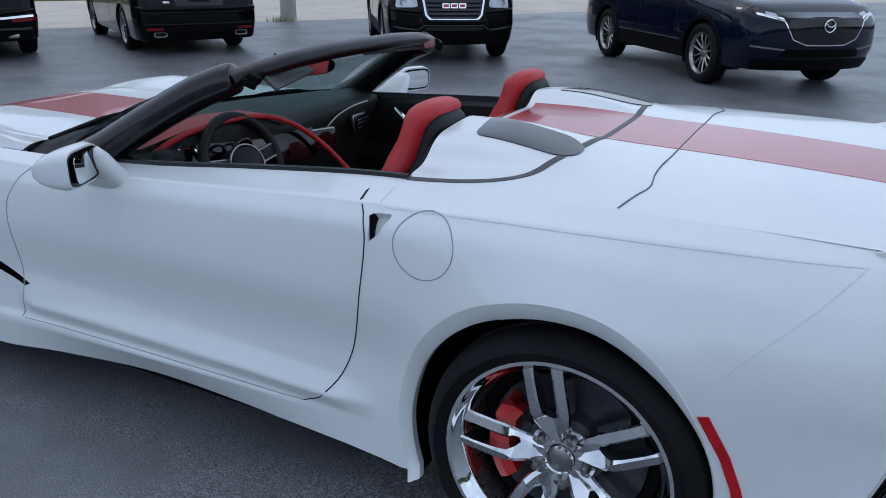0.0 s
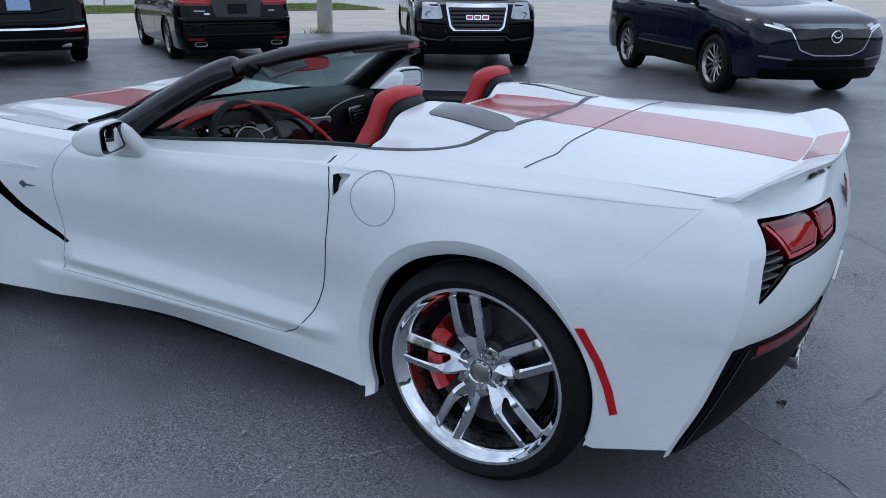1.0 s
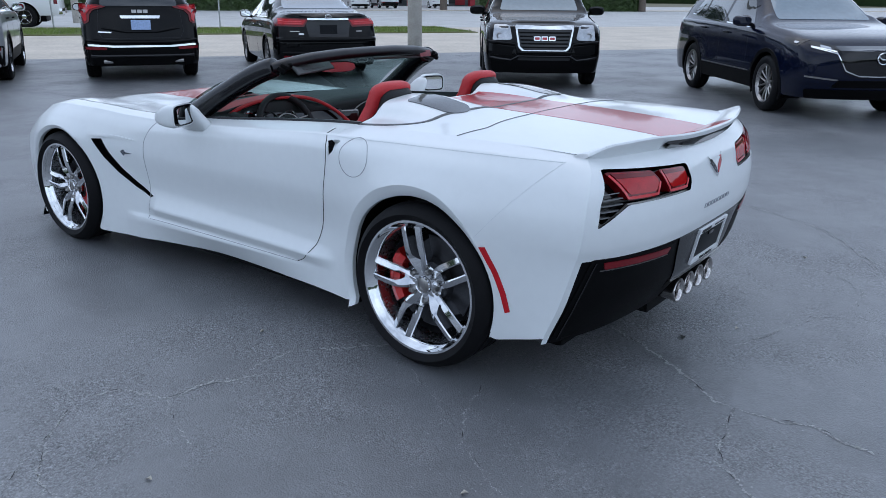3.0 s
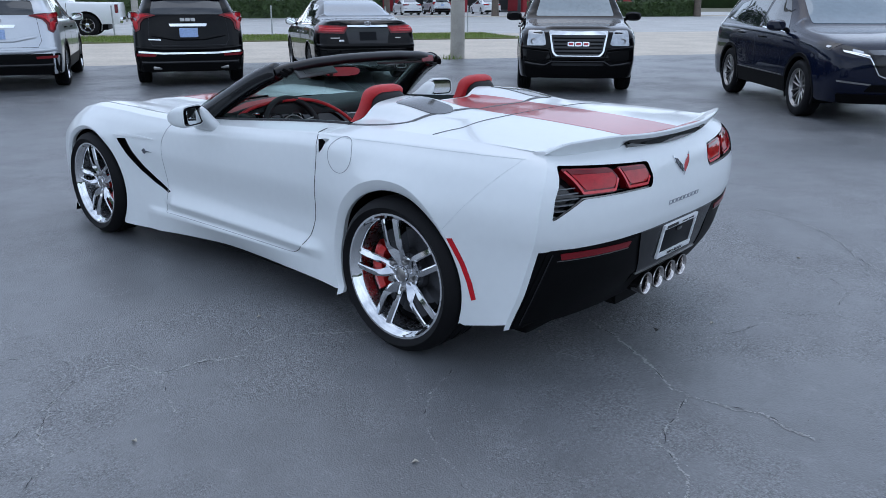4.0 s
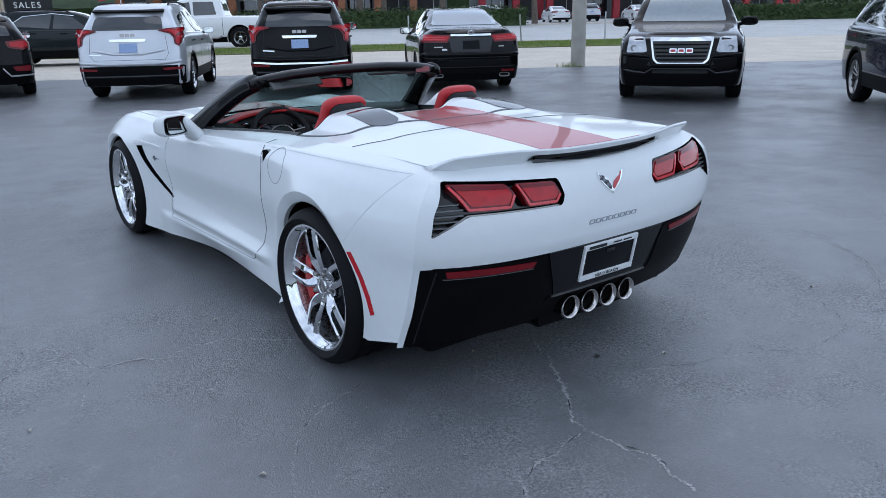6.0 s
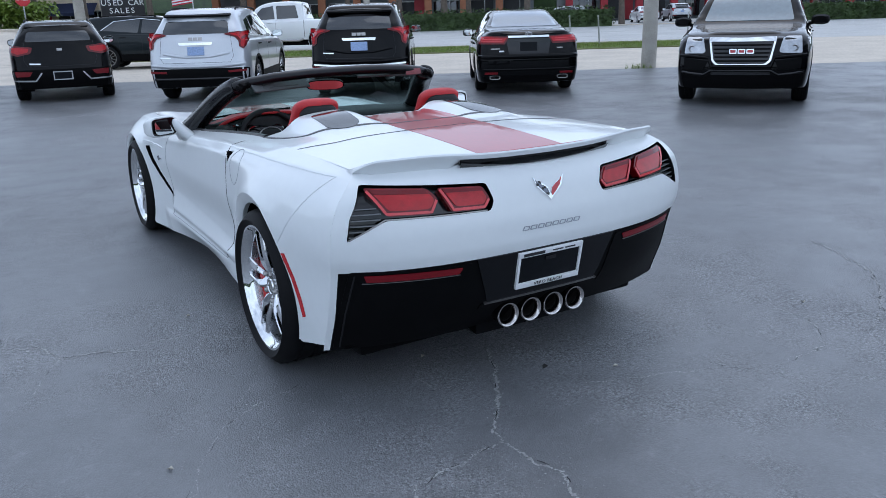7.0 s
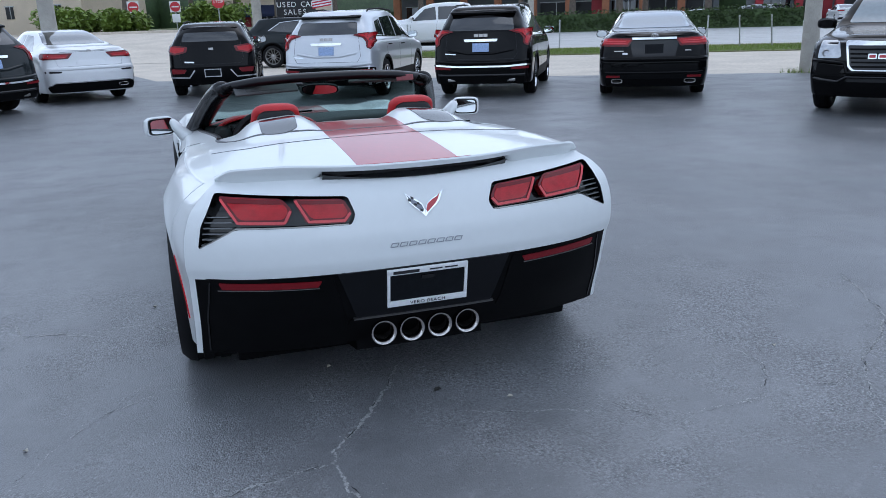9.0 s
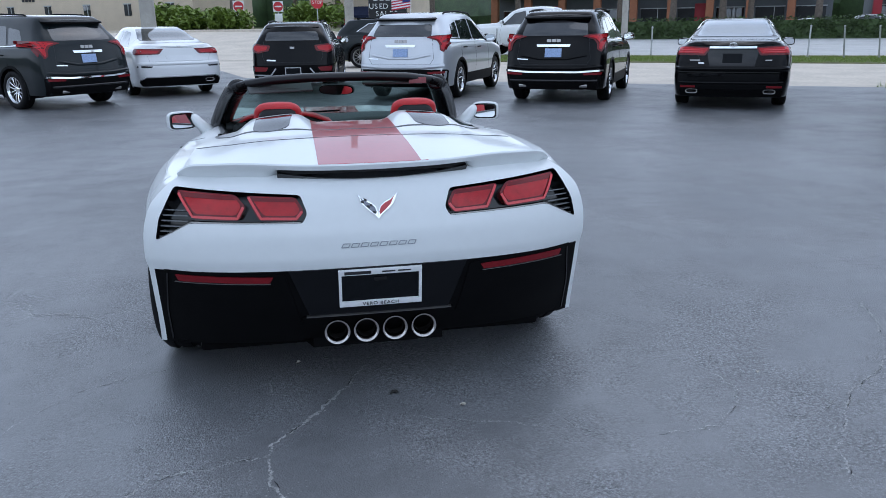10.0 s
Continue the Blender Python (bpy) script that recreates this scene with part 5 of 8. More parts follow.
def parked_car(name, m, label, category, paint, L, W, top, half, belt, rear, front, axles, tyre, rim, clad=None, style="multi", metal=CHROME, low=0.26, arch=None, nose=0.80):
    """The body, glass-free, with its wheels, lower panels and a dark underside. Returns the thing and its skin."""
    car = thing(name, m, label, category, "parked cars in the lot")
    bm = shell(L, W, top, half, belt, rear, front, low, nose=nose)
    skin = Skin(bm)
    ar = arch or tyre + 0.045
    for y in axles:
        cut_arch(bm, y, tyre, lambda q_: ar, 0.026)
    part("body", bm, paint, car, angle=45)
    bm = bmesh.new()
    box(bm, (W - 0.50, L - 0.9, 0.32), (0, L / 2, 0.385), bevel=0.03)
    part("underbody", bm, TRIM, car)
    for y in axles:
        for s in (-1, 1):
            wheel(car, s * (W / 2 - 0.125), y, tyre, rim, 0.225, style, metal, False, 36)
            bm = bmesh.new()
            rows, well = [], []
            for a in np.linspace(math.radians(-22), math.radians(202), 36):
                ca, sa = math.cos(a), math.sin(a)
                p, _ = skin.on("right" if s > 0 else "left", y + (ar + 0.03) * ca, tyre + (ar + 0.03) * sa)
                x = abs(p.x) if p is not None else W / 2 - 0.05
                lip = 0.05 if clad else 0.012
                rows.append([(s * (x - 0.01), y + (ar + lip) * ca, tyre + (ar + lip) * sa), (s * (x + 0.008), y + (ar + lip * 0.8) * ca, tyre + (ar + lip * 0.8) * sa), (s * (x + 0.006), y + (ar - 0.005) * ca, tyre + (ar - 0.005) * sa), (s * (x - 0.03), y + (ar - 0.008) * ca, tyre + (ar - 0.008) * sa)])
                well.append([(s * (x - 0.02), y + ar * ca, tyre + ar * sa), (s * (W / 2 - 0.34), y + ar * ca, tyre + ar * sa), (s * (W / 2 - 0.34), y, tyre)])
            sheet(bm, rows)
            part("arch_trim", bm, clad or paint, car)
            bm = bmesh.new()
            sheet(bm, well)
            part("wheel_well", bm, TRIM, car)
    if clad:
        for side in ("left", "right"):
            panel("sill_cladding", [(axles[0] + ar + 0.01, 0.47), (axles[1] - ar - 0.01, 0.47), (axles[1] - ar - 0.01, low + 0.012), (axles[0] + ar + 0.01, low + 0.012)], skin, side, clad, car, off=0.006, res=0.08)
    return car, skin


def side_glass(car, skin, polys, trim=None):
    for side in ("left", "right"):
        for pts in polys:
            panel("side_window", pts, skin, side, TINT, car, off=0.003, res=0.07, r=0.03)
        if trim:
            seam("window_trim", trim, skin, side, CHROME, car, 0.018, off=0.005, step=0.05)


def side_lines(car, skin, ys, z0, z1, handles):
    for side in ("left", "right"):
        for y in ys:
            seam("door_gap", [(y, z0), (y + 0.02, (z0 + z1) / 2), (y - 0.03, z1)], skin, side, GAP, car, 0.006, step=0.06)
        for y, z in handles:
            p, n = skin.on(side, y, z)
            bm = bmesh.new()
            tube(bm, [p + Vector((0, -0.11, 0)) + n * 0.0, p + Vector((0, -0.09, 0)) + n * 0.025, p + Vector((0, 0.07, 0)) + n * 0.025, p + Vector((0, 0.09, 0))], 0.012, 8)
            part("door_handle", bm, car.children[0].data.materials[0], car)


def car_mirrors(car, x, y, z, paint, size=0.11):
    for s in (-1, 1):
        bm = bmesh.new()
        rounded_loft(bm, [((0, 0, 0), size, 0.070), ((0, 0, 0.05), size * 1.02, 0.075), ((-0.01, 0, 0.12), size * 0.7, 0.05)], 20, 3)
        bm.transform(pose(s * (x + size * 0.8), y, z, 90, 0, 0) @ Matrix.Diagonal((s, 1, -1, 1)))
        mir = part("door_mirror", bm, paint, car, angle=60)
        bm = bmesh.new()
        rounded_loft(bm, [((0, 0, 0), size * 0.86, 0.056), ((0, 0, 0.004), size * 0.86, 0.056)], 20, 3)
        bm.transform(pose(s * (x + size * 0.8), y - 0.004, z, 90, 0, 0))
        part("mirror_glass", bm, MIRROR, mir)
        bm = bmesh.new()
        tube(bm, [(s * (x - 0.06), y + 0.03, z - 0.06), (s * (x + 0.04), y + 0.03, z - 0.03)], 0.028, 8)
        part("mirror_stalk", bm, TRIM, mir)


def plate_on(car, skin, z, material, side="rear", w=0.30, h=0.15, label=""):
    return panel("number_plate", [(-w / 2, z - h / 2), (w / 2, z - h / 2), (w / 2, z + h / 2), (-w / 2, z + h / 2)], skin, side, material, car, off=0.012, res=0.1, label=label)


def badge_bars(car, skin, side, z, w, h, material, n=3):
    for k in range(n):
        x = -w / 2 + w * (k + 0.5) / n
        panel("badge", [(x - w / n * 0.42, z - h / 2), (x + w / n * 0.42, z - h / 2), (x + w / n * 0.42, z + h / 2), (x - w / n * 0.42, z + h / 2)], skin, side, material, car, off=0.03 if side == "front" else 0.012, res=0.1)


def roof_rails(car, x, y0, y1, z, material):
    for s in (-1, 1):
        bm = bmesh.new()
        tube(bm, [(s * x, y0, z - 0.02), (s * x, y0 + 0.12, z + 0.03), (s * x, (y0 + y1) / 2, z + 0.055), (s * x, y1 - 0.12, z + 0.02), (s * x, y1, z - 0.03)], 0.016, 8)
        part("roof_rail", bm, material, car)


def ridge(name, pts, skin, side, material, parent, width=0.06, off=0.02, step=0.05):
    """A soft half-round moulding along a line on the skin."""
    line = resample(pts, step)
    rows = []
    for k, q in enumerate(line):
        d = (line[min(k + 1, len(line) - 1)] - line[max(k - 1, 0)]).normalized()
        s = Vector((-d.y, d.x)) * width / 2
        fade = min(1, k / 2, (len(line) - 1 - k) / 2)
        row = []
        for f, h in ((-1, -0.1), (-0.7, 0.55), (-0.3, 0.92), (0.1, 1.0), (0.45, 0.85), (0.8, 0.35), (1, -0.1)):
            p, n = skin.on(side, *(q + s * f))
            if p is None:
                row = None
                break
            row.append(p + n * (off * h * (0.2 + 0.8 * fade)))
        if row:
            rows.append(row)
    bm = bmesh.new()
    if len(rows) > 1:
        sheet(bm, rows)
    return part(name, bm, material, parent, angle=60)


SUV_REAR = [(0.2, 0.10), (0.34, 0.03), (0.55, 0.0), (0.75, 0.03), (0.95, 0.06), (1.2, 0.12), (1.45, 0.32), (1.75, 0.46)]
SUV_FRONT = [(0.2, 0.15), (0.35, 0.03), (0.55, 0.0), (0.75, 0.03), (0.95, 0.08), (1.1, 0.2), (1.7, 0.2)]


def suv_lines(L, H, belt, hood, W):
    """Roof line, its half width and belt line of a hatchback on a car of that length."""
    top = [(0, H - 0.10), (0.25, H - 0.045), (0.9, H - 0.01), (1.7, H), (2.4, H - 0.025), (L - 1.85, H - 0.11), (L - 1.10, hood + 0.06), (L - 0.6, hood - 0.01), (L - 0.2, hood - 0.09), (L, hood - 0.20)]
    half = [(0, 0.60 * W / 2), (0.4, 0.655 * W / 2), (1.5, 0.69 * W / 2), (L - 1.9, 0.66 * W / 2), (L - 1.1, 0.80 * W / 2), (L - 0.3, 0.76 * W / 2), (L, 0.68 * W / 2)]
    bl = [(0, belt + 0.03), (1.0, belt + 0.02), (L - 1.3, belt - 0.03), (L - 0.8, hood - 0.07), (L - 0.2, hood - 0.15), (L, hood - 0.26)]
    return top, half, bl


def hatch_suv(m, label, paint, chrome_line, plate_mat, H=1.66, W=1.85, L=4.63, deluxe=False):
    top, half, bl = suv_lines(L, H, 1.10, 1.06, W)
    car, skin = parked_car("parked_suv", m, label, "car", paint, L, W, top, half, bl, SUV_REAR, SUV_FRONT, (0.98, 3.70), 0.355, 0.235, TRIM, "ten" if not deluxe else "multi")
    zr = H / 1.66
    glass = panel("rear_window", [(-0.60, 1.20 * zr), (0.60, 1.20 * zr), (0.55, 1.42 * zr), (-0.55, 1.42 * zr)], skin, "rear", TINT, car, off=0.004, res=0.05, r=0.05)
    bm = bmesh.new()
    rounded_loft(bm, [((0, 0.36, 1.50 * zr), 0.60, 0.12, 0.10), ((0, 0.37, 1.53 * zr), 0.61, 0.13, 0.10), ((0, 0.40, 1.55 * zr), 0.58, 0.10, 0.10)], 28, 4)
    part("roof_spoiler", bm, TRIM, car, angle=60)
    box_part("wiper", (0.24, 0.02, 0.05), (0.05, 0.115, 1.215 * zr), TRIM, car, "", (0, 0, 0), 0.012)
    for s in (-1, 1):
        f = (lambda p: p) if s > 0 else both
        lamp = panel("tail_lamp", f([(0.50, 1.185), (0.62, 1.215), (0.90, 1.235), (0.905, 1.10), (0.84, 0.915), (0.77, 0.96), (0.76, 1.06), (0.70, 1.13)]), skin, "rear", LENS_DEEP, car, off=0.012, res=0.04, r=0.02, label="red wraparound tail lamp")
        panel("lens", f([(0.60, 1.185), (0.88, 1.215), (0.885, 1.13), (0.83, 0.95), (0.80, 0.98), (0.80, 1.08), (0.74, 1.145)]), skin, "rear", LENS_RED, lamp, off=0.017, res=0.04, r=0.02)
        panel("lamp_side", [(0.10, 1.10), (0.36, 1.235), (0.30, 1.08), (0.14, 0.95)], skin, "right" if s > 0 else "left", LENS_DEEP, lamp, off=0.008, res=0.05, r=0.02)
        panel("reflector", f([(0.55, 0.555), (0.86, 0.57), (0.85, 0.53), (0.56, 0.52)]), skin, "rear", REFLECT, car, off=0.016, res=0.06)
        if deluxe:
            box_part("exhaust_tip", (0.15, 0.08, 0.06), (s * 0.55, 0.02, 0.33), STEEL, car, "", (0, 0, 0), 0.02)
    panel("chrome_bar", [(-0.29, 1.005), (0.29, 1.005), (0.31, 1.05), (-0.31, 1.05)], skin, "rear", CHROME, car, off=0.02, res=0.06, r=0.01)
    plate = plate_on(car, skin, 0.905, plate_mat)
    badge_bars(car, skin, "rear", 1.115, 0.26, 0.05, STEEL)
    panel("rear_cladding", [(-0.90, 0.60), (0.90, 0.60), (0.87, 0.27), (-0.87, 0.27)], skin, "rear", TRIM, car, off=0.008, res=0.06, r=0.04)
    seam("hatch_gap", [(-0.62, 1.18), (-0.66, 0.80), (-0.60, 0.70), (0.60, 0.70), (0.66, 0.80), (0.62, 1.18)], skin, "rear", GAP, car, 0.006, step=0.05)
    if chrome_line:
        panel("bumper_trim", [(-0.88, 0.585), (-0.45, 0.555), (0.45, 0.555), (0.88, 0.585), (0.87, 0.615), (0.44, 0.585), (-0.44, 0.585), (-0.87, 0.615)], skin, "rear", CHROME, car, off=0.02, res=0.06)
    ridge("bumper_shelf", [(-0.86, 0.665), (-0.45, 0.635), (0.45, 0.635), (0.86, 0.665)], skin, "rear", paint, car, 0.07, 0.035)
    ridge("tailgate_fold", [(-0.60, 0.865), (-0.24, 0.80), (0.24, 0.80), (0.60, 0.865)], skin, "rear", paint, car, 0.05, 0.014)
    ridge("lower_fold", [(-0.80, 0.42), (0.80, 0.42)], skin, "rear", GLOSS, car, 0.06, 0.03)
    seam("model_bar", [(-0.66, 0.80), (-0.46, 0.79)], skin, "rear", CHROME, car, 0.018, off=0.006, step=0.1)
    side_glass(car, skin, [[(0.62, 1.18), (1.05, 1.16), (1.15, 1.47), (0.80, 1.42)], [(1.12, 1.15), (1.95, 1.12), (2.02, 1.53), (1.22, 1.49)], [(2.02, 1.12), (2.98, 1.09), (2.55, 1.47), (2.10, 1.53)]], [(0.5, 1.16), (1.5, 1.125), (3.0, 1.075)])
    panel("windscreen", [(-0.62, 1.18), (0.62, 1.18), (0.52, 1.50), (-0.52, 1.50)], skin, "front", PAINTED_SKY_GLASS, car, off=0.004, res=0.06, r=0.04)
    side_lines(car, skin, (1.02, 2.02, 3.02), 0.50, 1.12, ((1.25, 0.98), (2.28, 0.96)))
    car_mirrors(car, W / 2 - 0.03, 2.95, 1.13, paint)
    roof_rails(car, 0.60, 0.75, 2.6, H - 0.04, TRIM)
    for s in (-1, 1):
        panel("headlamp", [(s * 0.45, 0.80), (s * 0.75, 0.88), (s * 0.72, 0.68), (s * 0.50, 0.70)], skin, "front", LENS_CLEAR, car, off=0.006, res=0.06)
    panel("grille", [(-0.38, 0.80), (0.38, 0.80), (0.32, 0.52), (-0.32, 0.52)], skin, "front", GLOSS, car, off=0.006, res=0.06)
    return car, skin


def boxy_front_suv(m):
    """The black upright one seen from the front, with a chrome-framed grille."""
    L, W, H = 4.70, 1.90, 1.68
    top = [(0, H - 0.10), (0.25, H - 0.045), (0.9, H - 0.01), (1.7, H), (2.4, H - 0.02), (L - 1.70, H - 0.09), (L - 1.05, 1.15), (L - 0.55, 1.085), (L - 0.14, 1.03), (L, 0.985)]
    half = [(0, 0.60 * W / 2), (0.4, 0.66 * W / 2), (1.5, 0.71 * W / 2), (L - 1.75, 0.68 * W / 2), (L - 1.05, 0.84 * W / 2), (L - 0.3, 0.84 * W / 2), (L, 0.80 * W / 2)]
    bl = [(0, 1.12), (1.0, 1.11), (L - 1.3, 1.08), (L - 0.8, 1.03), (L - 0.2, 0.985), (L, 0.93)]
    car, skin = parked_car("parked_suv", m, "black boxy SUV facing out with chrome-framed grille", "car", BLACK_PAINT, L, W, top, half, bl, SUV_REAR, [(0.2, 0.12), (0.35, 0.04), (0.55, 0.0), (0.75, 0.03), (0.95, 0.06), (1.1, 0.12), (1.7, 0.2)], (0.97, 3.83), 0.365, 0.225, TRIM, "five", STEEL, nose=0.90)
    panel("windscreen", [(-0.66, 1.19), (0.66, 1.19), (0.55, 1.57), (-0.55, 1.57)], skin, "front", PAINTED_SKY_GLASS, car, off=0.004, res=0.05, r=0.04, label="windscreen with the sky's reflection partly put into its colour")
    frame_ = panel("grille_frame", [(-0.455, 0.975), (0.455, 0.975), (0.40, 0.655), (0.33, 0.590), (-0.33, 0.590), (-0.40, 0.655)], skin, "front", CHROME, car, off=0.020, res=0.05, r=0.03, label="chrome grille frame")
    panel("grille", [(-0.420, 0.925), (0.420, 0.925), (0.372, 0.668), (0.315, 0.615), (-0.315, 0.615), (-0.372, 0.668)], skin, "front", GLOSS, frame_, off=0.026, res=0.05, r=0.02)
    for k in range(5):
        z = 0.655 + 0.055 * k
        seam("grille_slat", [(-0.350 - 0.010 * k, z), (0.350 + 0.010 * k, z)], skin, "front", TRIM, frame_, 0.022, off=0.032, step=0.08)
    for k in range(3):
        x = -0.115 + 0.115 * k
        plate_ = [(x - 0.050, 0.755), (x + 0.050, 0.755), (x + 0.050, 0.822), (x - 0.050, 0.822)]
        panel("badge_rim", plate_, skin, "front", CHROME, frame_, off=0.040, res=0.1, r=0.012)
        panel("badge", [(x - 0.036, 0.770), (x + 0.036, 0.770), (x + 0.036, 0.807), (x - 0.036, 0.807)], skin, "front", BADGE_RED, frame_, off=0.043, res=0.1, r=0.008, label="red badge block")
    for s in (-1, 1):
        f = (lambda p: p) if s > 0 else both
        lamp = panel("headlamp", f([(0.535, 0.965), (0.60, 0.985), (0.775, 0.985), (0.80, 0.76), (0.535, 0.765), (0.495, 0.785)]), skin, "front", LENS_CLEAR, car, off=0.010, res=0.05, r=0.02, label="clear headlamp")
        bm = bmesh.new()
        p, n = skin.on("front", s * 0.70, 0.83)
        lathe(bm, [(0.030, 0.012), (0.040, 0.022), (0.046, 0.012)], 20, pose(p.x, p.y + 0.0, p.z, 0, 0, 90))
        part("projector", bm, STEEL, lamp)
        panel("fog_pocket", f([(0.45, 0.66), (0.80, 0.70), (0.80, 0.55), (0.52, 0.52)]), skin, "front", TRIM, car, off=0.006, res=0.05, r=0.02)
        panel("side_lamp", [(L - 0.16, 0.955), (L - 0.36, 0.97), (L - 0.32, 0.80), (L - 0.14, 0.77)], skin, "right" if s > 0 else "left", LENS_CLEAR, lamp, off=0.006, res=0.06)
    panel("front_cladding", [(-0.84, 0.54), (0.84, 0.54), (0.80, 0.27), (-0.80, 0.27)], skin, "front", TRIM, car, off=0.012, res=0.05, r=0.04)
    panel("lower_intake", [(-0.44, 0.545), (0.44, 0.545), (0.40, 0.465), (-0.40, 0.465)], skin, "front", GAP, car, off=0.016, res=0.05, r=0.02)
    seam("bumper_lip", [(-0.80, 0.47), (-0.46, 0.45), (-0.36, 0.565), (0.36, 0.565), (0.46, 0.45), (0.80, 0.47)], skin, "front", TRIM, car, 0.03, off=0.03, step=0.05)
    ridge("bumper_brow", [(-0.86, 0.735), (-0.44, 0.700), (-0.40, 0.58), (0.40, 0.58), (0.44, 0.700), (0.86, 0.735)], skin, "front", BLACK_PAINT, car, 0.06, 0.05)
    ridge("bumper_moustache", [(-0.84, 0.50), (-0.50, 0.47), (-0.40, 0.53), (0.40, 0.53), (0.50, 0.47), (0.84, 0.50)], skin, "front", GLOSS, car, 0.05, 0.045)
    ridge("bonnet_fold", [(-0.50, 1.035), (0.50, 1.035)], skin, "front", BLACK_PAINT, car, 0.05, 0.02)
    side_glass(car, skin, [[(0.55, 1.18), (1.05, 1.17), (1.15, 1.50), (0.75, 1.46)], [(1.12, 1.16), (2.0, 1.14), (2.05, 1.55), (1.22, 1.52)], [(2.08, 1.14), (3.10, 1.12), (2.75, 1.48), (2.13, 1.55)]])
    side_lines(car, skin, (1.02, 2.05, 3.15), 0.50, 1.13, ((1.25, 1.0), (2.3, 0.98)))
    car_mirrors(car, W / 2 - 0.02, 3.08, 1.18, TRIM, 0.13)
    roof_rails(car, 0.62, 0.75, 2.6, H - 0.04, TRIM)
    panel("rear_window", [(-0.60, 1.20), (0.60, 1.20), (0.55, 1.45), (-0.55, 1.45)], skin, "rear", TINT, car, off=0.004, res=0.08)
    return car


def blue_crossover(m):
    """The dark blue one at three quarters from the front."""
    L, W, H = 4.60, 1.86, 1.66
    top, half, bl = suv_lines(L, H, 1.07, 1.05, W)
    top[-5:] = [(L - 2.0, H - 0.10), (L - 1.15, 1.12), (L - 0.6, 1.05), (L - 0.15, 0.96), (L, 0.86)]
    half[-3:] = [(L - 1.1, 0.84 * W / 2), (L - 0.3, 0.82 * W / 2), (L, 0.76 * W / 2)]
    bl[-3:] = [(L - 0.8, 0.99), (L - 0.2, 0.91), (L, 0.80)]
    car, skin = parked_car("parked_crossover", m, "dark blue crossover SUV with black wheel-arch cladding", "car", BLUE_PAINT, L, W, top, half, bl, SUV_REAR, [(0.2, 0.16), (0.35, 0.06), (0.55, 0.0), (0.75, 0.0), (0.95, 0.07), (1.1, 0.16), (1.7, 0.2)], (0.98, 3.70), 0.362, 0.245, TRIM, "multi", STEEL)
    panel("windscreen", [(-0.64, 1.16), (0.64, 1.16), (0.54, 1.54), (-0.54, 1.54)], skin, "front", PAINTED_SKY_GLASS, car, off=0.004, res=0.05, r=0.04)
    fr = panel("grille_frame", [(-0.50, 0.86), (-0.47, 0.88), (0.47, 0.88), (0.50, 0.86), (0.40, 0.60), (0.24, 0.535), (-0.24, 0.535), (-0.40, 0.60)], skin, "front", GLOSS, car, off=0.014, res=0.04, r=0.03, label="dark grille with a chrome lower edge")
    panel("grille", [(-0.49, 0.875), (0.49, 0.875), (0.385, 0.612), (0.23, 0.56), (-0.23, 0.56), (-0.385, 0.612)], skin, "front", GLOSS, fr, off=0.020, res=0.04, r=0.03)
    p, n = skin.on("front", 0, 0.76)
    bm = bmesh.new()
    lathe(bm, [(0.060, 0.035), (0.068, 0.040), (0.073, 0.030)], 28, pose(p.x, p.y, p.z, 0, 0, 90))
    tube(bm, [(-0.06, p.y + 0.042, 0.785), (-0.02, p.y + 0.042, 0.75), (0.02, p.y + 0.042, 0.75), (0.06, p.y + 0.042, 0.785)], 0.008, 6)
    part("badge", bm, CHROME, fr, "round chrome badge")
    for s in (-1, 1):
        f = (lambda q: q) if s > 0 else both
        sd = "right" if s > 0 else "left"
        lamp = panel("headlamp", f([(0.46, 0.885), (0.72, 0.94), (0.745, 0.915), (0.74, 0.87), (0.50, 0.815)]), skin, "front", GLOSS, car, off=0.008, res=0.04, r=0.01, label="narrow dark headlamp with a bright lower edge")
        panel("lens", f([(0.53, 0.868), (0.64, 0.895), (0.65, 0.862), (0.54, 0.840)]), skin, "front", LENS_CLEAR, lamp, off=0.012, res=0.04, r=0.008)
        seam("light_strip", f([(0.50, 0.822), (0.74, 0.876)]), skin, "front", CHROME, lamp, 0.014, off=0.013, step=0.04)
        panel("lamp_side", [(L - 0.22, 0.950), (L - 0.60, 0.975), (L - 0.50, 0.915), (L - 0.24, 0.872)], skin, sd, GLOSS, lamp, off=0.006, res=0.05, r=0.01)
        panel("side_lens", [(L - 0.27, 0.920), (L - 0.35, 0.930), (L - 0.34, 0.910), (L - 0.28, 0.900)], skin, sd, LENS_CLEAR, lamp, off=0.010, res=0.05, r=0.008)
        seam("chrome_wing", f([(0.0, 0.548), (0.24, 0.552), (0.40, 0.612), (0.50, 0.80), (0.74, 0.862)]), skin, "front", CHROME, car, 0.011, off=0.016, step=0.04)
        # a thin steel panel stands in for a highlight on the blue bumper
        panel("fog_strip", f([(0.46, 0.508), (0.80, 0.545), (0.80, 0.525), (0.48, 0.492)]), skin, "front", STEEL, car, off=0.008, res=0.05)
    panel("front_cladding", [(-0.78, 0.385), (0.78, 0.385), (0.74, 0.27), (-0.74, 0.27)], skin, "front", TRIM, car, off=0.010, res=0.05, r=0.03)
    panel("lower_intake", [(-0.46, 0.500), (0.46, 0.500), (0.52, 0.415), (-0.52, 0.415)], skin, "front", TRIM, car, off=0.008, res=0.05, r=0.02)
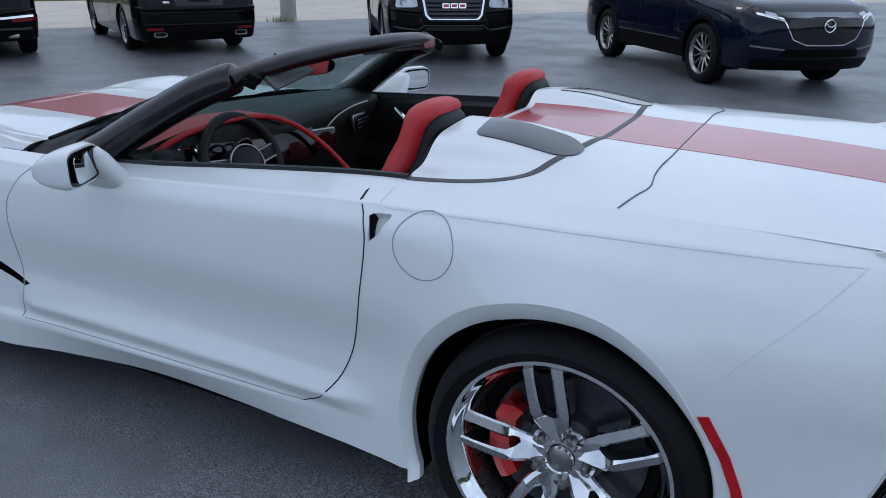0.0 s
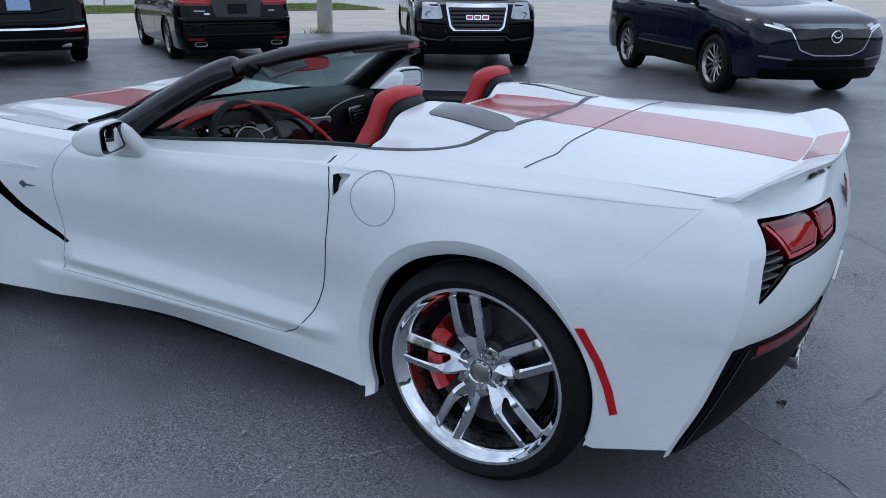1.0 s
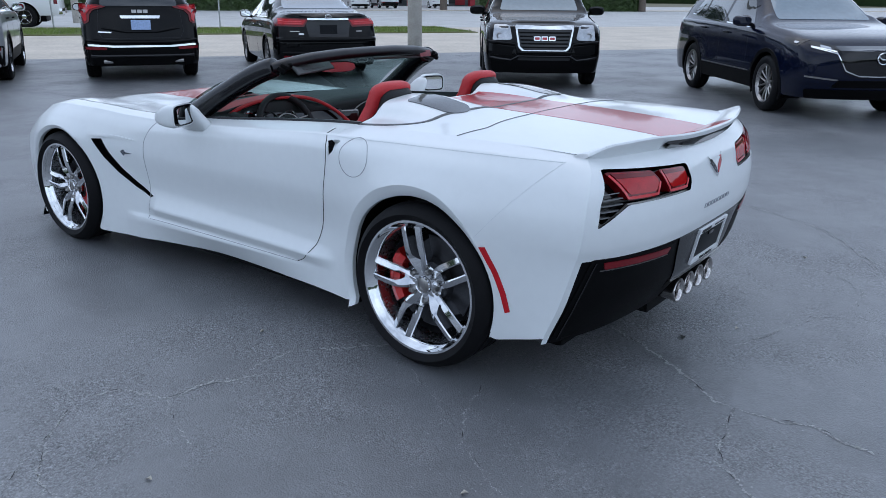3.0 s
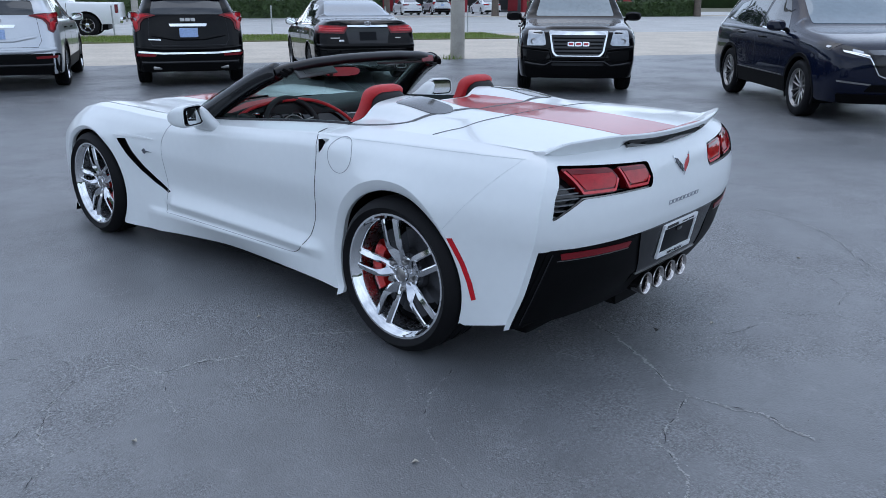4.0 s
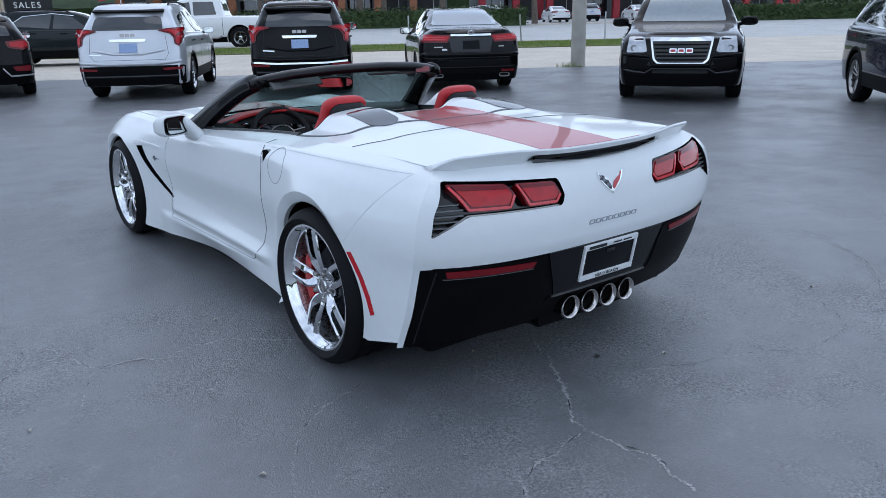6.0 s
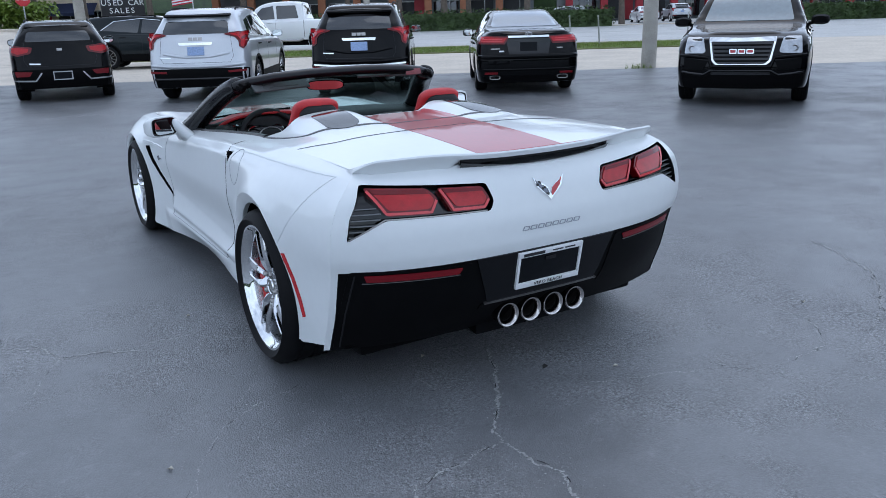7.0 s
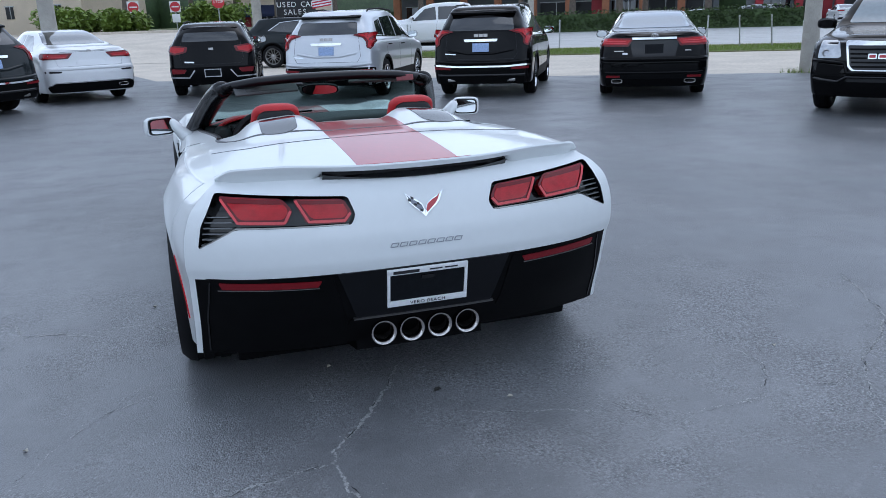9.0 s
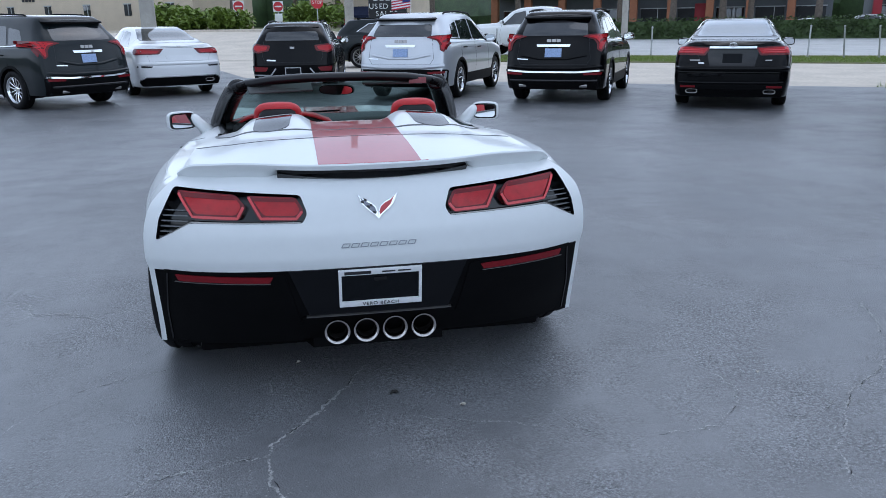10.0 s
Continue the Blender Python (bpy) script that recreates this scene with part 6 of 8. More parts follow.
    side_glass(car, skin, [[(0.66, 1.20), (1.10, 1.14), (1.18, 1.46), (0.86, 1.40)], [(1.15, 1.13), (1.98, 1.10), (2.05, 1.53), (1.25, 1.48)], [(2.06, 1.10), (3.06, 1.06), (2.60, 1.45), (2.13, 1.53)]], [(0.6, 1.17), (1.5, 1.105), (3.1, 1.045)])
    side_lines(car, skin, (1.30, 2.05, 3.06), 0.50, 1.08, ((1.42, 0.98), (2.32, 0.95)))
    for sd in ("left", "right"):
        seam("sill_trim", [(1.45, 0.485), (3.2, 0.485)], skin, sd, STEEL, car, 0.012, off=0.012, step=0.1)
        seam("crease", [(0.5, 0.93), (2.0, 0.90), (3.3, 0.85)], skin, sd, BLUE_PAINT, car, 0.02, off=0.006, step=0.06)
    car_mirrors(car, W / 2 - 0.02, 2.98, 1.13, BLUE_PAINT, 0.12)
    roof_rails(car, 0.60, 0.75, 2.5, H - 0.04, TRIM)
    panel("rear_window", [(-0.60, 1.20), (0.60, 1.20), (0.55, 1.43), (-0.55, 1.43)], skin, "rear", TINT, car, off=0.004, res=0.08)
    return car


def sedan_lines(L, H, belt, W):
    top = [(0, 1.05), (0.10, 1.105), (0.55, 1.125), (0.75, 1.15), (1.55, H - 0.06), (2.0, H - 0.005), (2.5, H), (3.0, H - 0.06), (3.75, 1.02), (L - 0.6, 0.93), (L - 0.15, 0.82), (L, 0.72)]
    half = [(0, 0.74 * W / 2), (0.5, 0.76 * W / 2), (1.6, 0.60 * W / 2), (2.4, 0.64 * W / 2), (3.0, 0.62 * W / 2), (3.8, 0.80 * W / 2), (L - 0.3, 0.76 * W / 2), (L, 0.66 * W / 2)]
    bl = [(0, belt - 0.04), (0.6, belt), (2.0, belt - 0.02), (3.4, belt - 0.06), (L - 0.6, 0.86), (L, 0.64)]
    return top, half, bl


SEDAN_REAR = [(0.15, 0.12), (0.30, 0.04), (0.50, 0.0), (0.65, 0.0), (0.80, 0.06), (1.0, 0.08), (1.2, 0.10), (1.5, 0.10)]
SEDAN_FRONT = [(0.15, 0.12), (0.3, 0.04), (0.5, 0.0), (0.7, 0.03), (0.9, 0.15), (1.5, 0.15)]


def sedan(m, label, paint, dark, H=1.46, W=1.85, L=4.88):
    top, half, bl = sedan_lines(L, H, 1.01, W)
    car, skin = parked_car("parked_sedan", m, label, "car", paint, L, W, top, half, bl, SEDAN_REAR, SEDAN_FRONT, (1.08, 3.88), 0.335, 0.225, None, "ten", STEEL if dark else CHROME, 0.21)
    panel("rear_window", [(-0.62, 1.16), (0.62, 1.16), (0.50, H - 0.05), (-0.50, H - 0.05)], skin, "rear", PAINTED_SKY_GLASS if dark else TINT, car, off=0.004, res=0.04, r=0.05, label="sloped rear window")
    for s in (-1, 1):
        f = (lambda p: p) if s > 0 else both
        sd = "right" if s > 0 else "left"
        if dark:
            pts, core = [(0.34, 1.005), (0.84, 1.020), (0.86, 0.885), (0.42, 0.875)], [(0.38, 0.985), (0.82, 1.000), (0.84, 0.915), (0.44, 0.905)]
        else:
            pts, core = [(0.32, 0.995), (0.84, 1.005), (0.87, 0.88), (0.42, 0.888)], [(0.40, 0.965), (0.82, 0.975), (0.84, 0.91), (0.46, 0.908)]
        lamp = panel("tail_lamp", f(pts), skin, "rear", LENS_DEEP, car, off=0.010, res=0.04, r=0.015, label="wide red tail lamp")
        panel("lens", f(core), skin, "rear", LENS_RED, lamp, off=0.015, res=0.04, r=0.01)
        for z in (0.935, 0.965) if dark else (0.925,):
            seam("light_guide", f([(0.46, z - 0.006), (0.82, z)]), skin, "rear", LENS_LINE, lamp, 0.010, off=0.018, step=0.05)
        panel("lamp_side", [(0.06, 0.99), (0.34, 0.99), (0.26, 0.89), (0.06, 0.89)], skin, sd, LENS_DEEP, lamp, off=0.008, res=0.05, r=0.01)
        # red reflectors on the dark sedan; on the white one, black bumper slits
        panel("reflector", f([(0.55, 0.40), (0.78, 0.40), (0.78, 0.365), (0.55, 0.365)] if dark else [(0.58, 0.648), (0.87, 0.662), (0.87, 0.622), (0.60, 0.618)]), skin, "rear", REFLECT if dark else GAP, car, off=0.010, res=0.06)
        if dark or s > 0:
            bm = bmesh.new()
            tip = (s * 0.60, -0.035, 0.305 if dark else 0.335)
            rounded_loft(bm, [((0, 0, 0.14), 0.090, 0.034), ((0, 0, 0.004), 0.096, 0.038), ((0, 0, 0), 0.090, 0.034), ((0, 0, 0.004), 0.082, 0.027), ((0, 0, 0.10), 0.080, 0.025)], 20, 3, False)
            bm.transform(pose(*tip, -90, 0, 0))
            tip_ = part("exhaust_tip", bm, STEEL if dark else TIPS, car)
            bm = bmesh.new()
            rounded_loft(bm, [((0, 0, 0.03), 0.081, 0.026), ((0, 0, 0.04), 0.081, 0.026)], 20, 3)
            bm.transform(pose(*tip, -90, 0, 0))
            part("bore", bm, SOOT_SHADE, tip_)
        panel("headlamp", f([(0.45, 0.66), (0.78, 0.76), (0.74, 0.62), (0.50, 0.58)]), skin, "front", LENS_CLEAR, car, off=0.006, res=0.06)
    if dark:
        panel("chrome_bar", [(-0.36, 0.985), (0.36, 0.985), (0.36, 1.018), (-0.36, 1.018)], skin, "rear", CHROME, car, off=0.018, res=0.06)
        panel("plate_recess", [(-0.40, 0.965), (0.40, 0.965), (0.34, 0.68), (-0.34, 0.68)], skin, "rear", GLOSS, car, off=0.006, res=0.06, r=0.04)
        plate_on(car, skin, 0.83, PLATE_DARK)
        q, _ = skin.on("rear", 0, 1.04)
        bm = bmesh.new()
        tube(bm, [(0.055 * math.cos(a), q.y - 0.030, 1.042 + 0.034 * math.sin(a)) for a in np.linspace(0, 2 * math.pi, 25)], 0.006, 6, caps=False)
        tube(bm, [(0.020 * math.cos(a), q.y - 0.031, 1.042 + 0.030 * math.sin(a)) for a in np.linspace(0, 2 * math.pi, 17)], 0.005, 6, caps=False)
        part("badge", bm, CHROME, car, "oval chrome badge")
        for x, w in ((-0.66, 0.16), (0.50, 0.10)):
            seam("lettering_bar", [(x, 0.800), (x + w, 0.800)], skin, "rear", STEEL, car, 0.016, off=0.006, step=0.05)
        ridge("bumper_shelf", [(-0.88, 0.665), (0.88, 0.665)], skin, "rear", paint, car, 0.09, 0.040)
        ridge("boot_lip", [(-0.70, 1.055), (0.70, 1.055)], skin, "rear", paint, car, 0.05, 0.035)
        ridge("lower_fold", [(-0.80, 0.445), (0.80, 0.445)], skin, "rear", paint, car, 0.05, 0.025)
        seam("bumper_fold", [(-0.84, 0.46), (0.84, 0.46)], skin, "rear", TRIM, car, 0.015, off=0.006, step=0.06)
        panel("lower_valance", [(-0.80, 0.33), (0.80, 0.33), (0.78, 0.225), (-0.78, 0.225)], skin, "rear", TRIM, car, off=0.008, res=0.06)
        panel("sticker", [(-0.52, 0.74), (-0.43, 0.74), (-0.43, 0.77), (-0.52, 0.77)], skin, "rear", PLATE_WHITE, car, off=0.012, res=0.1, r=0.01)
    else:
        panel("lower_valance", [(-0.74, 0.42), (0.74, 0.42), (0.86, 0.34), (0.80, 0.235), (-0.80, 0.235), (-0.86, 0.34)], skin, "rear", TRIM, car, off=0.008, res=0.05, r=0.03, label="black lower rear valance")
        badge_bars(car, skin, "rear", 1.03, 0.10, 0.03, STEEL, 1)
        seam("boot_gap", [(-0.66, 0.88), (-0.62, 0.74), (0.62, 0.74), (0.66, 0.88)], skin, "rear", GAP_FINE, car, 0.004, step=0.05)
        seam("valance_trim", [(-0.84, 0.36), (-0.73, 0.428), (0.73, 0.428), (0.84, 0.36)], skin, "rear", CHROME, car, 0.020, off=0.014, step=0.05)
        ridge("boot_lip", [(-0.66, 1.062), (0.66, 1.062)], skin, "rear", paint, car, 0.06, 0.030)
        ridge("bumper_shelf", [(-0.86, 0.700), (0.86, 0.700)], skin, "rear", paint, car, 0.08, 0.022)
        panel("plate_recess", [(-0.30, 0.86), (0.30, 0.86), (0.26, 0.745), (-0.26, 0.745)], skin, "rear", paint, car, off=0.003, res=0.06, r=0.03)
    seam("boot_gap", [(-0.62, 1.06), (-0.56, 0.95), (-0.5, 0.80)] if dark else [(-0.55, 1.02), (0.55, 1.02)], skin, "rear", GAP, car, 0.005, step=0.05)
    side_glass(car, skin, [[(0.98, 1.03), (1.92, 1.02), (2.00, H - 0.09), (1.62, H - 0.12)], [(2.0, 1.02), (3.18, 0.98), (2.75, 1.26), (2.35, H - 0.09), (2.07, H - 0.08)]], [(0.9, 1.02), (2.0, 0.995), (3.3, 0.955)])
    panel("windscreen", [(-0.62, 1.06), (0.62, 1.06), (0.5, H - 0.08), (-0.5, H - 0.08)], skin, "front", PAINTED_SKY_GLASS, car, off=0.004, res=0.06, r=0.04)
    side_lines(car, skin, (1.30, 2.02, 3.2), 0.35, 1.0, ((1.42, 0.86), (2.25, 0.85)))
    car_mirrors(car, W / 2 - 0.04, 3.02, 1.02, paint)
    return car, skin


def small_crossover(m):
    L, W, H = 4.36, 1.81, 1.53
    top, half, bl = suv_lines(L, H, 1.04, 1.0, W)
    car, skin = parked_car("parked_crossover", m, "black compact crossover with silver rear skid trim", "car", BLACK_PAINT, L, W, top, half, bl, SUV_REAR, SUV_FRONT, (0.82, 3.52), 0.33, 0.22, TRIM, "ten")
    panel("rear_window", [(-0.58, 1.13), (0.58, 1.13), (0.52, 1.31), (-0.52, 1.31)], skin, "rear", TINT, car, off=0.004, res=0.05, r=0.05)
    bm = bmesh.new()
    rounded_loft(bm, [((0, 0.36, 1.385), 0.56, 0.11, 0.1), ((0, 0.37, 1.41), 0.57, 0.12, 0.1)], 28, 4)
    part("roof_spoiler", bm, TRIM, car, angle=60)
    for s in (-1, 1):
        f = (lambda p: p) if s > 0 else both
        lamp = panel("tail_lamp", f([(0.46, 1.03), (0.84, 1.07), (0.87, 0.93), (0.74, 0.87), (0.50, 0.92)]), skin, "rear", LENS_DEEP, car, off=0.012, res=0.04, r=0.03, label="rounded red tail lamp")
        panel("lens", f([(0.52, 1.01), (0.80, 1.035), (0.82, 0.95), (0.73, 0.905), (0.55, 0.94)]), skin, "rear", LENS_RED, lamp, off=0.017, res=0.04, r=0.02)
        panel("reflector", f([(0.52, 0.58), (0.82, 0.60), (0.80, 0.50), (0.58, 0.50)]), skin, "rear", REFLECT, car, off=0.014, res=0.06, r=0.01)
        seam("skid_trim", f([(0.86, 0.43), (0.48, 0.415), (0.36, 0.56)]), skin, "rear", CHROME, car, 0.028, off=0.018, step=0.05)
    panel("rear_cladding", [(-0.88, 0.62), (0.88, 0.62), (0.84, 0.27), (-0.84, 0.27)], skin, "rear", TRIM, car, off=0.008, res=0.06, r=0.04)
    fr = panel("plate_frame", [(-0.17, 0.42), (0.17, 0.42), (0.17, 0.58), (-0.17, 0.58)], skin, "rear", CHROME, car, off=0.020, res=0.1)
    panel("number_plate", [(-0.15, 0.44), (0.15, 0.44), (0.15, 0.56), (-0.15, 0.56)], skin, "rear", PLATE_DARK, car, off=0.024, res=0.1)
    seam("hatch_gap", [(-0.60, 1.12), (-0.64, 0.80), (-0.58, 0.68), (0.58, 0.68), (0.64, 0.80), (0.60, 1.12)], skin, "rear", GAP, car, 0.006, step=0.05)
    badge_bars(car, skin, "rear", 0.98, 0.11, 0.045, STEEL, 1)
    seam("model_bar", [(-0.55, 0.73), (-0.36, 0.72)], skin, "rear", CHROME, car, 0.025, off=0.006, step=0.1)
    side_glass(car, skin, [[(0.60, 1.12), (0.98, 1.10), (1.05, 1.35), (0.75, 1.30)], [(1.05, 1.09), (1.85, 1.06), (1.92, 1.42), (1.13, 1.37)], [(1.93, 1.06), (2.82, 1.02), (2.42, 1.36), (2.0, 1.42)]])
    panel("windscreen", [(-0.62, 1.10), (0.62, 1.10), (0.52, 1.40), (-0.52, 1.40)], skin, "front", PAINTED_SKY_GLASS, car, off=0.004, res=0.06)
    side_lines(car, skin, (1.02, 1.95, 2.9), 0.50, 1.05, ((1.2, 0.93), (2.15, 0.92)))
    car_mirrors(car, W / 2 - 0.03, 2.78, 1.08, BLACK_PAINT)
    roof_rails(car, 0.57, 0.75, 2.4, H - 0.04, TRIM)
    return car


def dark_crossover(m):
    """The one parked crosswise behind the row."""
    L, W, H = 4.65, 1.87, 1.63
    top, half, bl = suv_lines(L, H, 1.06, 1.04, W)
    car, skin = parked_car("parked_crossover", m, "dark grey crossover with chrome window trim, parked crosswise", "car", GREY_PAINT, L, W, top, half, bl, SUV_REAR, SUV_FRONT, (0.92, 3.75), 0.37, 0.26, TRIM, "multi", STEEL)
    side_glass(car, skin, [[(0.80, 1.20), (1.9, 1.10), (2.0, 1.50), (1.2, 1.44)], [(2.0, 1.10), (3.0, 1.06), (2.55, 1.43), (2.07, 1.50)]], [(0.8, 1.20), (1.2, 1.46), (2.0, 1.53), (2.6, 1.46)])
    panel("windscreen", [(-0.62, 1.14), (0.62, 1.14), (0.52, 1.50), (-0.52, 1.50)], skin, "front", PAINTED_SKY_GLASS, car, off=0.004, res=0.06)
    panel("rear_window", [(-0.58, 1.18), (0.58, 1.18), (0.52, 1.42), (-0.52, 1.42)], skin, "rear", TINT, car, off=0.004, res=0.06)
    for s in (-1, 1):
        sd = "right" if s > 0 else "left"
        panel("tail_lamp", [(0.10, 1.06), (0.42, 1.03), (0.36, 0.96), (0.08, 0.98)], skin, sd, LENS_DEEP, car, off=0.01, res=0.05)
        panel("headlamp", [(s * 0.46, 0.82), (s * 0.74, 0.90), (s * 0.74, 0.80), (s * 0.50, 0.76)], skin, "front", LENS_CLEAR, car, off=0.008, res=0.05)
        panel("lamp_side", [(L - 0.22, 0.90), (L - 0.52, 0.94), (L - 0.45, 0.86), (L - 0.24, 0.81)], skin, sd, LENS_CLEAR, car, off=0.006, res=0.05)
        seam("door_gap", [(3.1, 0.5), (3.08, 1.04)], skin, sd, GAP, car, 0.006)
    panel("grille", [(-0.42, 0.84), (0.42, 0.84), (0.34, 0.56), (-0.34, 0.56)], skin, "front", GLOSS, car, off=0.012, res=0.05, r=0.04)
    seam("grille_rim", [(-0.42, 0.84), (0.42, 0.84), (0.34, 0.56), (-0.34, 0.56), (-0.42, 0.84)], skin, "front", CHROME, car, 0.03, off=0.016, step=0.05)
    side_lines(car, skin, (1.3, 2.0), 0.5, 1.06, ((1.45, 0.97), (2.3, 0.95)))
    car_mirrors(car, W / 2 - 0.02, 2.98, 1.12, GREY_PAINT)
    roof_rails(car, 0.6, 0.75, 2.5, H - 0.04, TRIM)
    return car


def pickup(m, paint, label):
    """A crew-cab pickup with an open bed."""
    L, W, H = 5.45, 1.92, 1.84
    top = [(0, 1.16), (1.60, 1.18), (1.66, 1.30), (1.80, H - 0.06), (2.3, H), (3.0, H - 0.03), (3.35, H - 0.12), (4.05, 1.26), (L - 0.5, 1.20), (L - 0.1, 1.12), (L, 0.98)]
    half = [(0, 0.86 * W / 2), (1.5, 0.86 * W / 2), (1.85, 0.70 * W / 2), (2.6, 0.73 * W / 2), (3.3, 0.70 * W / 2), (4.1, 0.84 * W / 2), (L, 0.78 * W / 2)]
    bl = [(0, 1.14), (1.6, 1.15), (2.5, 1.14), (4.0, 1.12), (L - 0.4, 1.06), (L, 0.9)]
    car, skin = parked_car("pickup_truck", m, label, "pickup truck", paint, L, W, top, half, bl, [(0.2, 0.1), (0.4, 0.04), (0.6, 0.0), (1.9, 0.02)], SUV_FRONT, (1.10, 4.36), 0.39, 0.235, None, "five", CHROME, 0.42, 0.47)
    side_glass(car, skin, [[(1.90, 1.22), (2.72, 1.20), (2.74, 1.68), (2.02, 1.68)], [(2.80, 1.20), (3.75, 1.17), (3.30, 1.60), (2.86, 1.68)]])
    for sd in ("left", "right"):
        seam("bed_gap", [(1.70, 0.5), (1.70, 1.14)], skin, sd, GAP, car, 0.015)
        bm = bmesh.new()
        sx = 1 if sd == "right" else -1
        tube(bm, [(sx * 0.92, 1.75, 0.46), (sx * 0.96, 1.9, 0.40), (sx * 0.96, 3.6, 0.40), (sx * 0.92, 3.75, 0.46)], 0.04, 8)
        part("side_step", bm, STEEL, car)
        panel("tail_lamp", [(0.05, 1.08), (0.16, 1.08), (0.16, 0.80), (0.05, 0.80)], skin, sd, LENS_DEEP, car, off=0.01, res=0.06)
        panel("headlamp", [(L - 0.25, 1.04), (L - 0.5, 1.06), (L - 0.45, 0.88), (L - 0.25, 0.86)], skin, sd, LENS_CLEAR, car, off=0.006, res=0.06)
    side_lines(car, skin, (2.78, 3.82), 0.5, 1.16, ((2.1, 1.08), (3.0, 1.06)))
    panel("windscreen", [(-0.66, 1.30), (0.66, 1.30), (0.56, 1.70), (-0.56, 1.70)], skin, "front", PAINTED_SKY_GLASS, car, off=0.004, res=0.06)
    panel("rear_window", [(-0.55, 1.35), (0.55, 1.35), (0.52, 1.68), (-0.52, 1.68)], skin, "rear", TINT, car, off=0.004, res=0.06)
    panel("tailgate", [(-0.66, 0.68), (0.66, 0.68), (0.66, 1.08), (-0.66, 1.08)], skin, "rear", paint, car, off=0.01, res=0.06, r=0.02)
    panel("grille", [(-0.45, 1.02), (0.45, 1.02), (0.42, 0.66), (-0.42, 0.66)], skin, "front", GLOSS, car, off=0.012, res=0.05, r=0.04)
    car_mirrors(car, W / 2 - 0.01, 3.68, 1.28, paint, 0.13)
    box_part("rear_bumper", (1.7, 0.16, 0.2), (0, 0.0, 0.56), CHROME, car, "", (0, 0, 0), 0.03)
    return car


# ---- ground: the lot's edge runs along EDGE, and AWAY points to the street ----
AWAY = Vector((0.533, 0.846, 0))
EDGE = Vector((-0.846, 0.533, 0))


def spot(n, e, z=0.0):
    """A place n metres out towards the street and e metres along the lot's edge."""
    p = AWAY * n + EDGE * e
    return Vector((p.x, p.y, z))


def asphalt_mat():
    m, t, b = node_mat("sealed_asphalt")
    co = t.nodes.new("ShaderNodeTexCoord")

    def tex(scale, detail, rough=0.6, kind="ShaderNodeTexNoise"):
        n = t.nodes.new(kind)
        n.inputs["Scale"].default_value = scale
        if kind == "ShaderNodeTexNoise":
            n.inputs["Detail"].default_value, n.inputs["Roughness"].default_value = detail, rough
        t.links.new(co.outputs["Object"], n.inputs["Vector"])
        return n

    def ramp(src, p0, c0, p1, c1):
        r = t.nodes.new("ShaderNodeValToRGB")
        r.color_ramp.elements[0].position, r.color_ramp.elements[1].position = p0, p1
        r.color_ramp.elements[0].color, r.color_ramp.elements[1].color = (*c0, 1), (*c1, 1)
        t.links.new(src, r.inputs["Fac"])
        return r

    def mix(kind, a, bb, fac):
        x = t.nodes.new("ShaderNodeMix")
        x.data_type, x.blend_type = "RGBA", kind
        t.links.new(a, x.inputs["A"])
        t.links.new(bb, x.inputs["B"])
        if isinstance(fac, float):
            x.inputs["Factor"].default_value = fac
        else:
            t.links.new(fac, x.inputs["Factor"])
        return x

    # sealed skin, smooth and bluish, worn through in patches to a coarse pitted grain
    big = ramp(tex(0.45, 6, 0.6).outputs["Fac"], 0.30, (0.098, 0.102, 0.109), 0.72, (0.164, 0.168, 0.175))
    mid = ramp(tex(2.8, 8, 0.75).outputs["Fac"], 0.30, (0.78, 0.78, 0.78), 0.72, (1.22, 1.22, 1.22))
    worn = ramp(tex(0.85, 8, 0.72).outputs["Fac"], 0.45, (0.10, 0.10, 0.10), 0.62, (1, 1, 1))
    grain = ramp(tex(78, 6, 0.85).outputs["Fac"], 0.40, (0.14, 0.14, 0.14), 0.61, (2.3, 2.3, 2.3))
    pits = ramp(tex(34, 4, 0.8).outputs["Fac"], 0.36, (0.45, 0.45, 0.45), 0.50, (1, 1, 1))
    chips = ramp(tex(120, 3, 0.75).outputs["Fac"], 0.585, (0, 0, 0), 0.63, (1, 1, 1))
    scuff = ramp(tex(4.5, 9, 0.82).outputs["Fac"], 0.57, (0, 0, 0), 0.72, (0.30, 0.30, 0.30))
    pale = t.nodes.new("ShaderNodeRGB")
    pale.outputs[0].default_value = (0.38, 0.38, 0.39, 1)
    c = mix("MULTIPLY", big.outputs["Color"], mid.outputs["Color"], 1.0)
    c = mix("MULTIPLY", c.outputs["Result"], grain.outputs["Color"], worn.outputs["Color"])
    stones = tex(150, 0, kind="ShaderNodeTexVoronoi")
    stone = ramp(stones.outputs["Color"], 0.15, (0.60, 0.60, 0.60), 0.85, (1.35, 1.35, 1.35))
    c = mix("MULTIPLY", c.outputs["Result"], stone.outputs["Color"], worn.outputs["Color"])
    c = mix("MULTIPLY", c.outputs["Result"], pits.outputs["Color"], worn.outputs["Color"])
    c = mix("MIX", c.outputs["Result"], pale.outputs[0], scuff.outputs["Color"])
    both_ = mix("MULTIPLY", worn.outputs["Color"], chips.outputs["Color"], 1.0)
    c = mix("MIX", c.outputs["Result"], pale.outputs[0], both_.outputs["Result"])
    t.links.new(c.outputs["Result"], b.inputs["Base Color"])
    rr = t.nodes.new("ShaderNodeMapRange")
    rr.inputs["To Min"].default_value, rr.inputs["To Max"].default_value = 0.35, 0.50
    b.inputs["Specular IOR Level"].default_value = 0.80
    t.links.new(worn.outputs["Color"], rr.inputs["Value"])
    t.links.new(rr.outputs["Result"], b.inputs["Roughness"])
